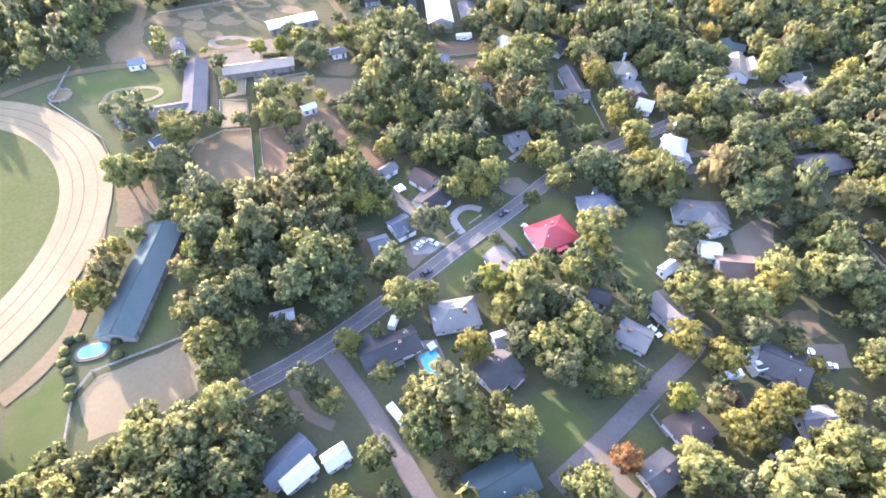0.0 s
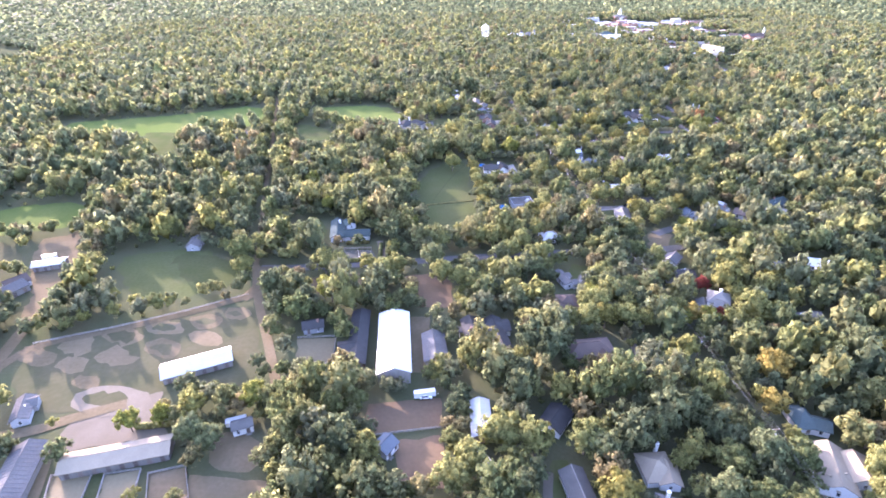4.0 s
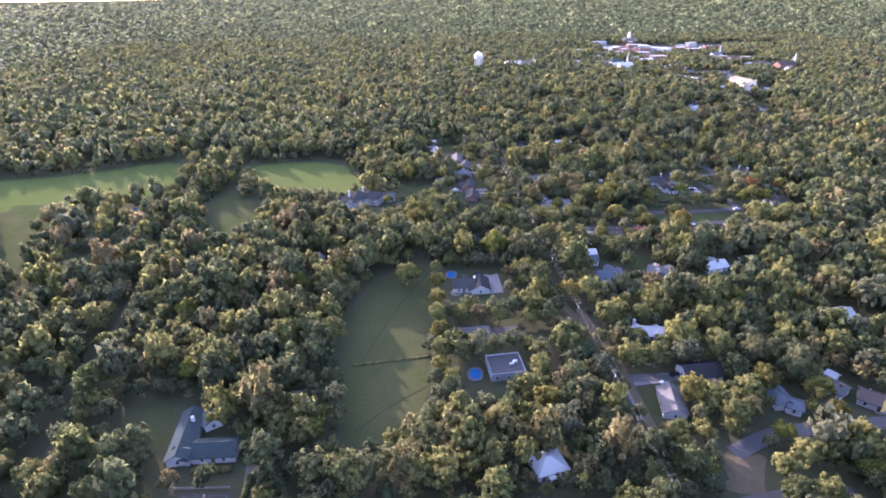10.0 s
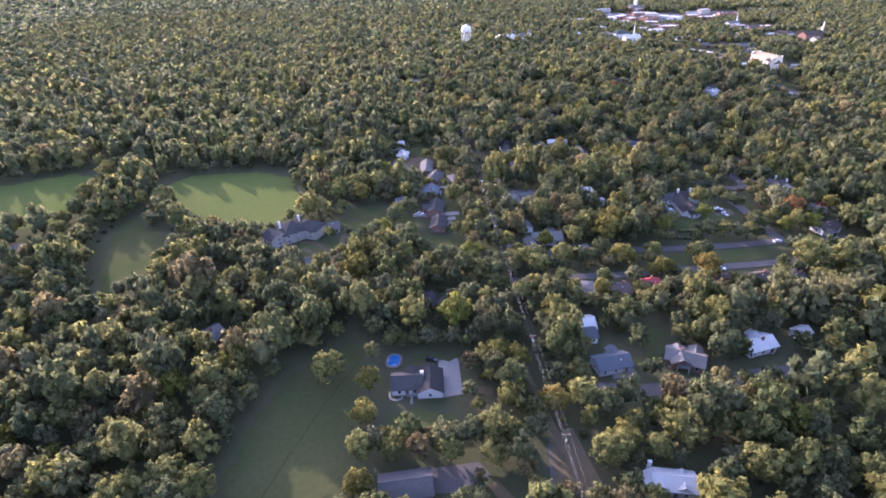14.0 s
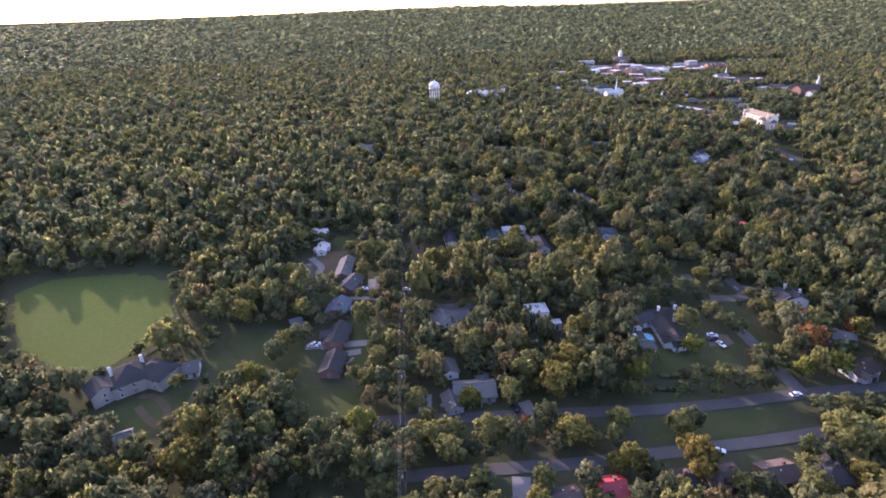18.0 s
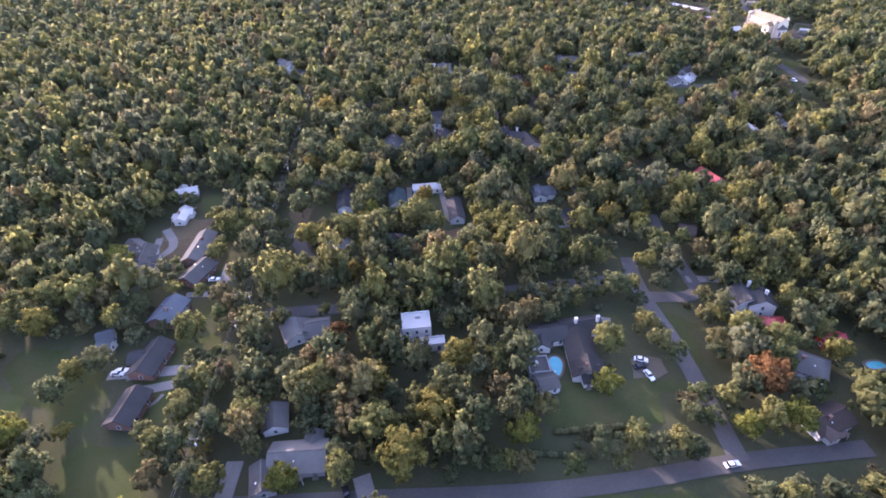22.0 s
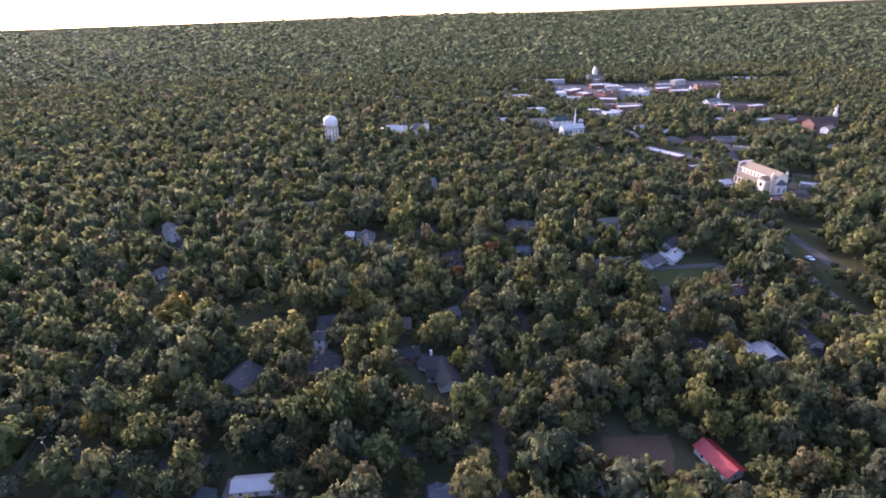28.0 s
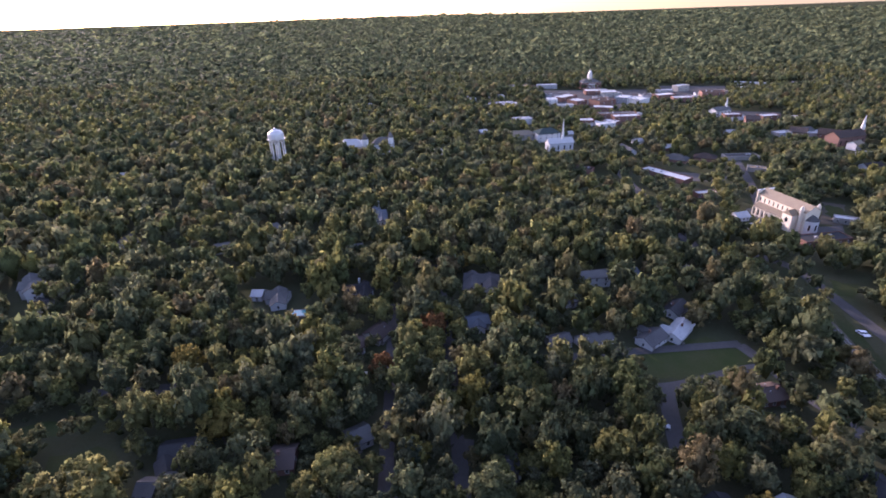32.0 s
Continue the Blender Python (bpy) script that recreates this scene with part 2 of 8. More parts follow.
def height(x, y):
    """The town falls gently towards the railway in the east."""
    return -14 * np.tanh(np.maximum(0.0, np.asarray(x) - 140 - 0.12 * np.asarray(y)) * 0.035 / 14)


def mesh_object(name, verts, faces, mat, parent=None, tint=None, normals=None):
    me = bpy.data.meshes.new(name)
    if isinstance(verts, np.ndarray):
        k = faces.shape[1]
        me.vertices.add(len(verts))
        me.vertices.foreach_set("co", verts.astype(np.float32).ravel())
        me.loops.add(faces.size)
        me.loops.foreach_set("vertex_index", faces.astype(np.int32).ravel())
        me.polygons.add(len(faces))
        me.polygons.foreach_set("loop_start", np.arange(0, faces.size, k, dtype=np.int32))
        me.polygons.foreach_set("use_smooth", np.full(len(faces), k == 3))
        me.update(calc_edges=True)
    else:
        me.from_pydata(verts, [], faces)
    if tint is not None:
        at = me.attributes.new("tint", "FLOAT", "POINT")
        at.data.foreach_set("value", tint.astype(np.float32))
    if normals is not None:
        at = me.attributes.new("custom_normal", "FLOAT_VECTOR", "POINT")
        at.data.foreach_set("vector", normals.astype(np.float32).ravel())
    me.materials.append(mat)
    ob = new(name, me)
    if parent:
        ob.parent = parent
    return ob


def ground_mesh(name, xs, ys, mat):
    gx, gy = np.meshgrid(xs, ys)
    v = np.stack([gx.ravel(), gy.ravel(), height(gx.ravel(), gy.ravel())], 1)
    w = len(xs)
    i = (np.arange(len(ys) - 1)[:, None] * w + np.arange(w - 1)[None]).ravel()
    return mesh_object(name, v, np.stack([i, i + 1, i + 1 + w, i + w], 1), mat)


xs = np.concatenate([np.arange(-7000, -700, 300), np.arange(-700, 1300, 20), np.arange(1300, 7001, 300)])
ys = np.concatenate([np.arange(-3000, -100, 300), np.arange(-100, 1800, 20), np.arange(1800, 7001, 300)])
tagged(ground_mesh("ground", xs, ys, LITTER), "shaded town ground of leaf litter and rough grass", "ground", kind="structure")

# cells of 2 m in which no tree may stand
CELL, OX, OY, NX, NY = 2.0, -700.0, -100.0, 950, 950
cx_, cy_ = np.meshgrid(OX + CELL * (np.arange(NX) + 0.5), OY + CELL * (np.arange(NY) + 0.5))
blocked = np.zeros((NY, NX), bool)
low_only = np.zeros((NY, NX), bool)      # room for small trees alone


def window_of(pts, margin):
    a = np.array(pts)
    i0, i1 = int((a[:, 0].min() - margin - OX) / CELL), int((a[:, 0].max() + margin - OX) / CELL) + 2
    j0, j1 = int((a[:, 1].min() - margin - OY) / CELL), int((a[:, 1].max() + margin - OY) / CELL) + 2
    return slice(max(j0, 0), max(min(j1, NY), 0)), slice(max(i0, 0), max(min(i1, NX), 0))


def block_line(pts, half, grid=blocked):
    w = window_of(pts, half)
    X, Y = cx_[w], cy_[w]
    for (ax, ay), (bx, by) in zip(pts[:-1], pts[1:]):
        dx, dy = bx - ax, by - ay
        t = np.clip(((X - ax) * dx + (Y - ay) * dy) / (dx * dx + dy * dy + 1e-9), 0, 1)
        grid[w] |= np.hypot(X - ax - t * dx, Y - ay - t * dy) < half


def block_poly(pts, margin, grid=blocked):
    w = window_of(pts, margin)
    X, Y = cx_[w], cy_[w]
    ins = np.zeros(X.shape, bool)
    for (ax, ay), (bx, by) in zip(pts, pts[1:] + pts[:1]):
        ins ^= ((ay > Y) != (by > Y)) & (X < (bx - ax) * (Y - ay) / (by - ay + 1e-12) + ax)
    grid[w] |= ins
    block_line(pts + pts[:1], margin, grid)


def rounded(pts, closed, times=2):
    for _ in range(times):
        q = [] if closed else [pts[0]]
        for a, b in zip(pts, pts[1:] + (pts[:1] if closed else [])):
            q += [(a[0] * 0.75 + b[0] * 0.25, a[1] * 0.75 + b[1] * 0.25), (a[0] * 0.25 + b[0] * 0.75, a[1] * 0.25 + b[1] * 0.75)]
        if not closed:
            q.append(pts[-1])
        pts = q
    return pts


def dense(pts, step=8.0):
    q = [pts[0]]
    for a, b in zip(pts[:-1], pts[1:]):
        n = max(1, int(math.hypot(b[0] - a[0], b[1] - a[1]) / step))
        q += [(a[0] + (b[0] - a[0]) * k / n, a[1] + (b[1] - a[1]) * k / n) for k in range(1, n + 1)]
    return q


lift = [0.05, 0.21]     # ground cover, roads


def patch(name, mat, pts, label="", crisp=False, margin=2.0):
    """A flat piece of ground cover with a rounded, slightly ragged outline."""
    block_poly([tuple(p) for p in pts], margin)
    block_poly([tuple(p) for p in pts], margin + 7, low_only)
    lift[0] += 0.0008
    if not crisp and mat not in (COURT, CONCRETE, ASPHALT):
        grassy = "lawn" in name or "meadow" in name or "pasture" in name
        pts = rounded(list(pts), True, 1) if grassy else list(pts)
        pts = dense(pts + pts[:1], 2.5)[:-1]
        ragged = 3.4 if grassy else 3.0 if "ring" in name or "bare" in name else 1.3
        pts = [(x + noise.noise((x * 0.21, y * 0.21, 1)) * ragged, y + noise.noise((x * 0.21, y * 0.21, 7)) * ragged) for x, y in pts]
    bm = bmesh.new()
    bm.faces.new([bm.verts.new((x, y, 0)) for x, y in pts])
    bmesh.ops.triangulate(bm, faces=bm.faces[:])
    for _ in range(2):
        long = [e for e in bm.edges if e.calc_length() > 14]
        if long:
            bmesh.ops.subdivide_edges(bm, edges=long, cuts=2)
            bmesh.ops.triangulate(bm, faces=bm.faces[:])
    for v in bm.verts:
        v.co.z = float(height(v.co.x, v.co.y)) + lift[0]
    bmesh.ops.recalc_face_normals(bm, faces=bm.faces[:])
    me = bpy.data.meshes.new(name)
    bm.to_mesh(me)
    bm.free()
    me.materials.append(mat)
    return tagged(new(name, me), label or name.replace("_", " ") + " among the trees", name.split("_")[-1], kind="structure")


def strip(name, mat, pts, width, z, parent=None):
    V, Fc = [], []
    for i, (x, y) in enumerate(pts):
        a, b = pts[max(i - 1, 0)], pts[min(i + 1, len(pts) - 1)]
        dx, dy = b[0] - a[0], b[1] - a[1]
        d = math.hypot(dx, dy) or 1
        nx, ny = -dy / d, dx / d
        for s in (-1, 1):
            V.append((x + nx * width / 2 * s, y + ny * width / 2 * s, float(height(x, y)) + z))
    Fc = [(2 * i, 2 * i + 1, 2 * i + 3, 2 * i + 2) for i in range(len(pts) - 1)]
    return mesh_object(name, V, Fc, mat, parent)




def road(name, mat, width, pts, lines=False):
    block_line([tuple(p) for p in pts], width / 2 + (0.6 if name == "road" else 0.9))
    if sum(p[1] for p in pts) < 700 * len(pts):
        block_line([tuple(p) for p in pts], width / 2 + 4.5, low_only)
    mid = sum(p[1] for p in pts) / len(pts)
    if name == "road" and (mid < 200 or 350 < mid < 366 or 550 < mid < 590):
        block_line([(x - 1, y - 5) for x, y in pts], width / 2 + 1.0)
        block_line([(x - 2, y - 11) for x, y in pts], width / 2 + 5.0, low_only)
    k = 0 if name == "grass_track" else 1
    lift[k] += 0.0008
    pts = dense(rounded(list(pts), False, 2))
    what = {MOWN: "trodden grass", SAND: "pale sand", ASPHALT: "worn grey asphalt", GRAVEL: "pale gravel", DUST: "bare dusty earth", CONCRETE: "light concrete"}[mat]
    ob = strip(name, mat, pts, width, lift[k])
    if lines:
        for off in (-width / 2 + 0.35, width / 2 - 0.35, 0.0):
            q = []
            for i, (x, y) in enumerate(pts):
                a, b = pts[max(i - 1, 0)], pts[min(i + 1, len(pts) - 1)]
                d = math.hypot(b[0] - a[0], b[1] - a[1]) or 1
                q.append((x - (b[1] - a[1]) / d * off, y + (b[0] - a[0]) / d * off))
            strip("edge_line" if off else "centre_line", PAINT, q, 0.11, lift[1] + 0.012, ob)
    return tagged(ob, f"narrow {what} {name.replace('_', ' ')} between the trees", "road", kind="structure")


# ---- race track ----
TCX, TCY = -206.0, 136.0


def ring(radius, n=96):
    """A stadium outline: two half circles, the far one 150 m to the west."""
    return [(TCX + radius * math.cos(a) - (150 if math.cos(a) < 0 else 0), TCY + radius * math.sin(a)) for a in [2 * math.pi * k / n for k in range(n)]]


def annulus(name, r0, r1, z, mat, parent=None):
    a, b = ring(r0), ring(r1)
    V = [(x, y, z) for x, y in a + b]
    n = len(a)
    return mesh_object(name, V, [(i, n + i, n + (i + 1) % n, (i + 1) % n) for i in range(n)], mat, parent)


track = tagged(annulus("race_track", 75, 94, 0.35, SAND), "pale sand harness track with harrowed lanes", "track", kind="structure")
for r in (79.5, 83.5, 88.5):
    annulus("wheel_rut", r, r + 0.45, 0.37, DUST, track)
tagged(mesh_object("infield", [(x, y, 0.3) for x, y in ring(75)], [tuple(range(96))], PASTURE), "mown green infield of the race track", "grass", kind="structure")
block_poly(ring(97), 1)
block_line(ring(100), 4)


# ---- houses ----
def box(x0, x1, y0, y1, z0, z1):
    v = [(x, y, z) for z in (z0, z1) for y in (y0, y1) for x in (x0, x1)]
    return v, [(0, 2, 3, 1), (4, 5, 7, 6), (0, 1, 5, 4), (2, 6, 7, 3), (0, 4, 6, 2), (1, 3, 7, 5)]


def merge(*shapes):
    V, Fc = [], []
    for v, f in shapes:
        Fc += [tuple(i + len(V) for i in q) for q in f]
        V += list(v)
    return V, Fc


def part(name, shape, mat, parent, label=""):
    ob = mesh_object(name, shape[0], shape[1], mat, parent)
    if label:
        ob["label"] = label
    return ob


shared = {}


def shared_part(name, key, make, mat, parent, m):
    if key not in shared:
        me = bpy.data.meshes.new(name)
        v, f = make()
        me.from_pydata(v, [], f)
        me.materials.append(mat)
        shared[key] = me
    ob = new(name, shared[key])
    ob.parent = parent
    ob.matrix_local = m
    return ob


def window_frame():
    return merge(box(-0.6, -0.5, 0, 0.09, 0, 1.5), box(0.5, 0.6, 0, 0.09, 0, 1.5), box(-0.5, 0.5, 0, 0.09, 1.4, 1.5), box(-0.68, 0.68, 0, 0.14, -0.1, 0), box(-0.5, 0.5, 0, 0.06, 0.7, 0.76))


def window(parent, x, y, z, turn):
    m = pose(x, y, z, 0, 0, turn)
    w = shared_part("window", "window", window_frame, TRIM, parent, m)
    shared_part("pane", "pane", lambda: box(-0.5, 0.5, 0.0, 0.04, 0, 1.4), GLASS, w, Matrix())


WORDS = {"dark": "dark shingle", "grey": "grey shingle", "blue": "blue-grey shingle", "brown": "brown shingle", "tan": "tan tile", "green": "green-grey", "red": "red metal", "white": "white metal", "barn": "weathered metal"}
TALK = {"white": "white clapboard", "grey": "grey sided", "brick": "red brick", "stone": "pale stone", "red": "red board", "barnwall": "weathered board"}
hr = random.Random(11)


def roof_slab(L, D, h, rise, over, kind):
    """Two or four slopes with real thickness and eaves."""
    a, b, t = L / 2 + over, D / 2 + over, 0.22
    z0 = h - over * rise / (D / 2)
    top = h + rise
    r = a if kind == "gable" else max(a - b, 0.3)
    low = [(-a, -b, z0), (a, -b, z0), (a, b, z0), (-a, b, z0), (-r, 0, top), (r, 0, top)]
    v = [(x, y, z + t) for x, y, z in low] + low
    f = [(0, 1, 5, 4), (2, 3, 4, 5), (1, 2, 5), (3, 0, 4)] if kind == "hip" else [(0, 1, 5, 4), (2, 3, 4, 5)]
    f += [tuple(i + 6 for i in reversed(q)) for q in f]
    if kind == "hip":
        f += [(0, 6, 7, 1), (1, 7, 8, 2), (2, 8, 9, 3), (3, 9, 6, 0)]
    else:
        f += [(0, 6, 7, 1), (2, 8, 9, 3), (1, 7, 11, 5), (5, 11, 8, 2), (3, 9, 10, 4), (4, 10, 6, 0)]
    return v, f


def house(x, y, yaw, L, D, roof, wall, kind="gable", storeys=1, windows=1):
    """A building: x along its ridge, which is L long; D deep."""
    D *= 0.88
    barn = wall == "barnwall"
    town = kind == "flat" and storeys > 1 or y > 1080
    name = "stable_barn" if barn else "town_building" if town and kind == "flat" else "shed" if L * D < 45 else "house"
    z = float(height(x, y))
    root = new(name)
    root.matrix_world = pose(x, y, z, 0, 0, yaw)
    h = storeys * 2.8 + (0.6 if barn else 0.3)
    a, b = L / 2, D / 2
    v, f = box(-a, a, -b, b, -1.2, h)
    rise = D * (0.20 if barn else 0.26)
    if kind == "gable":
        n = len(v)
        v += [(-a, 0, h + rise), (a, 0, h + rise)]
        f = [q for q in f if q != (4, 5, 7, 6)] + [(4, 6, n), (5, n + 1, 7)]
    if kind == "flat":
        v, f = merge((v, f), box(-a, a, -b, -b + 0.3, h, h + 0.7), box(-a, a, b - 0.3, b, h, h + 0.7), box(-a, -a + 0.3, -b + 0.3, b - 0.3, h, h + 0.7), box(a - 0.3, a, -b + 0.3, b - 0.3, h, h + 0.7))
    part("wall", (v, f), WALL[wall], root)
    if kind == "flat":
        part("roof", box(-a + 0.3, a - 0.3, -b + 0.3, b - 0.3, h + 0.004, h + 0.15), ROOF[roof], root)
        for k in range(1 + int(L * D > 150)):
            ux, uy = hr.uniform(-a * 0.6, a * 0.6), hr.uniform(-b * 0.5, b * 0.5)
            part("roof_unit", merge(box(ux - 0.9, ux + 0.9, uy - 0.7, uy + 0.7, h + 0.15, h + 1.1), box(ux - 0.6, ux + 0.6, uy - 0.5, uy + 0.5, h + 1.1, h + 1.25)), STEEL, root)
    else:
        rf = part("roof", roof_slab(L, D, h, rise, 0.45 if name == "shed" else 0.65, kind), ROOF[roof], root)
        rr = a + 0.6 if kind == "gable" else max(a - b, 0.3)
        part("ridge_cap", box(-rr, rr, -0.16, 0.16, h + rise + 0.14, h + rise + 0.3), ROOF[roof], rf)
        if roof in ("white", "barn", "red") and L * D > 60:
            sl = rise / b
            seams = []
            for k in range(int((L + 1.2) / 1.6) + 1):
                sx = -a - 0.55 + k * 1.6
                if sx > a + 0.5 or kind == "hip":
                    break
                for s in (-1, 1):
                    e = b + 0.62
                    seams.append(([(sx, 0, h + rise + 0.22), (sx + 0.08, 0, h + rise + 0.22), (sx + 0.08, s * e, h + rise - e * sl + 0.22), (sx, s * e, h + rise - e * sl + 0.22),
                                   (sx, 0, h + rise + 0.32), (sx + 0.08, 0, h + rise + 0.32), (sx + 0.08, s * e, h + rise - e * sl + 0.32), (sx, s * e, h + rise - e * sl + 0.32)],
                                  [(4, 5, 6, 7), (0, 4, 7, 3), (1, 2, 6, 5), (3, 7, 6, 2)]))
            if seams:
                part("seams", merge(*seams), ROOF[roof], rf)
        if not barn and name == "house" and y < 1000:
            if hr.random() < 0.6:
                px, py = hr.uniform(-a * 0.6, a * 0.6), hr.choice((-1, 1)) * b * 0.25
                part("chimney", merge(box(px - 0.45, px + 0.45, py - 0.35, py + 0.35, h, h + rise + 0.9), box(px - 0.55, px + 0.55, py - 0.45, py + 0.45, h + rise + 0.9, h + rise + 1.05)), CHIMNEY, root)
            for k in range(hr.randint(0, 2)):
                px, py = hr.uniform(-a * 0.7, a * 0.7), hr.choice((-1, 1)) * b * hr.uniform(0.3, 0.6)
                zz = h + rise * (1 - abs(py) / b)
                part("vent_pipe", merge(box(px - 0.12, px + 0.12, py - 0.12, py + 0.12, zz, zz + 0.6), box(px - 0.2, px + 0.2, py - 0.2, py + 0.2, zz + 0.6, zz + 0.7)), STEEL, rf)
    if barn:
        n = max(2, int(L / 4))
        for k in range(n):
            sx = -a + (k + 0.5) * L / n
            shared_part("stall_door", "stall", lambda: merge(box(-0.7, 0.7, -0.08, 0.0, 0, 1.3), box(-0.7, 0.7, -0.05, 0.0, 1.5, 2.3)), DOOR, root, pose(sx, -b, 0.05))
        part("barn_door", box(-1.6, 1.6, -0.1, 0.06, 0, 2.9), DOOR, root).matrix_local = pose(-a, 0, 0, 0, 0, 90)
        part("barn_door", box(-1.6, 1.6, -0.06, 0.1, 0, 2.9), DOOR, root).matrix_local = pose(a, 0, 0, 0, 0, 90)
    elif windows and (y < 1100 or storeys > 1):
        n = 2 if L < 9 else 3 if L < 16 else 4 if L < 26 else 6
        n = min(n, 2) if y > 1350 else min(n, 3) if y > 1250 else n
        dx = hr.randrange(n)
        for s in range(storeys):
            for k in range(n):
                sx = -a + (k + 0.5) * L / n
                if s == 0 and k == dx:
                    d = part("door", merge(box(-0.5, 0.5, -0.07, 0.0, 0, 2.05), box(-0.62, -0.5, -0.1, 0, 0, 2.15), box(0.5, 0.62, -0.1, 0, 0, 2.15), box(-0.5, 0.5, -0.1, 0, 2.05, 2.15)), DOOR, root)
                    d.matrix_local = pose(sx, -b, 0.25)
                    part("step", box(sx - 0.9, sx + 0.9, -b - 1.1, -b, -0.6, 0.22), CONCRETE, root)
                else:
                    window(root, sx, -b, 0.9 + 2.8 * s, 180)
        if y < 1000:
            for s in range(storeys):
                window(root, -a, 0, 0.9 + 2.8 * s, 90)
                window(root, a, 0, 0.9 + 2.8 * s, -90)
    if name == "house" and windows and y < 800 and hr.random() < 0.45 and L > 9:
        part("porch_roof", merge(box(-2.2, 2.2, -b - 2.4, -b - 0.66, 2.45, 2.6)), ROOF[roof], root)
        for k in (-2.0, 2.0):
            part("porch_post", box(k - 0.08, k + 0.08, -b - 2.3, -b - 2.14, -0.5, 2.45), TRIM, root)
    if name == "house" and kind != "flat" and y < 1000 and L > 10 and hr.random() < 0.55:
        wl, wx, wd = L * hr.uniform(0.28, 0.42), hr.choice((-1, 1)) * L * 0.24, D * hr.uniform(0.22, 0.4)
        s = hr.choice((-1, 1))
        y0, y1 = sorted((s * (b - 0.3), s * (b + wd)))
        wr = wl * 0.26
        v, f = box(wx - wl / 2, wx + wl / 2, y0, y1, -1.2, h - 0.15)
        yo = y0 if s < 0 else y1
        n = len(v)
        v += [(wx, yo, h - 0.15 + wr)]
        f += [(4, 5, n) if s < 0 else (7, 6, n)]
        wing = part("wing", (v, f), WALL[wall], root)
        o = part("wing_roof", roof_slab(wd + b, wl, h - 0.15, wr, 0.5, "gable"), ROOF[roof], wing)
        o.matrix_local = pose(wx, s * (b + wd) / 2 + s * 0.02, 0.03, 0, 0, 90)
        if s < 0:
            window(wing, wx, -b - wd, 0.9, 180)
    form = {"gable": "gabled", "hip": "hipped", "flat": "flat"}[kind]
    size = "long" if L > 20 else "small" if L < 9 else "low" if storeys == 1 else "tall"
    tagged(root, f"{size} {TALK[wall]} {name.replace('_', ' ')} with {form} {WORDS[roof]} roof", name.split("_")[-1], {"house": "houses of the town", "stable_barn": "stable buildings", "shed": "sheds", "town_building": "main street buildings"}[name])
    c, s = math.cos(radians(yaw)), math.sin(radians(yaw))
    m = 1.2
    quad = [(x + px * c - py * s, y + px * s + py * c) for px, py in ((-a - m, -b - m), (a + m, -b - m), (a + m, b + m), (-a - m, b + m))]
    front = 2.5 if y < 330 else 4.0 if y < 1000 else 18.0
    ux, uy = x - (60 + 0.36 * y), y - (y - 160 if y > 330 else 30)
    d = math.hypot(ux, uy)
    block_poly(quad, 0.5)
    for k in ((0.5, 1.0) if y < 1000 else (0.25, 0.5, 0.75, 1.0)):
        block_poly([(qx - ux / d * front * k, qy - uy / d * front * k) for qx, qy in quad], 0.5)
    far = 6.0 if y < 330 else 11.0 if y < 1000 else 75.0
    for k in (0.25, 0.5, 0.75, 1.0):
        block_poly([(qx - ux / d * far * k, qy - uy / d * far * k) for qx, qy in quad], 1.5, low_only)
    return root


# ---- smaller things ----
def prism(pts, z0, z1):
    n = len(pts)
    v = [(x, y, z0) for x, y in pts] + [(x, y, z1) for x, y in pts]
    return v, [tuple(range(n - 1, -1, -1)), tuple(range(n, 2 * n))] + [(i, (i + 1) % n, n + (i + 1) % n, n + i) for i in range(n)]


def tube(profile, n=16, x=0.0, y=0.0):
    """A turned shape: (radius, z) from bottom to top."""
    v = [(x + r * math.cos(2 * math.pi * k / n), y + r * math.sin(2 * math.pi * k / n), z) for r, z in profile for k in range(n)]
    f = [(j * n + i, j * n + (i + 1) % n, (j + 1) * n + (i + 1) % n, (j + 1) * n + i) for j in range(len(profile) - 1) for i in range(n)]
    f += [tuple(range(n - 1, -1, -1)), tuple(range((len(profile) - 1) * n, len(profile) * n))]
    return v, f


def beam(p, q, r, n=6):
    p, q = Vector(p), Vector(q)
    m = (q - p).to_track_quat("Z", "Y").to_matrix()
    d = (q - p).length
    v, f = tube([(r, 0), (r, d)], n)
    return [tuple(p + m @ Vector(c)) for c in v], f


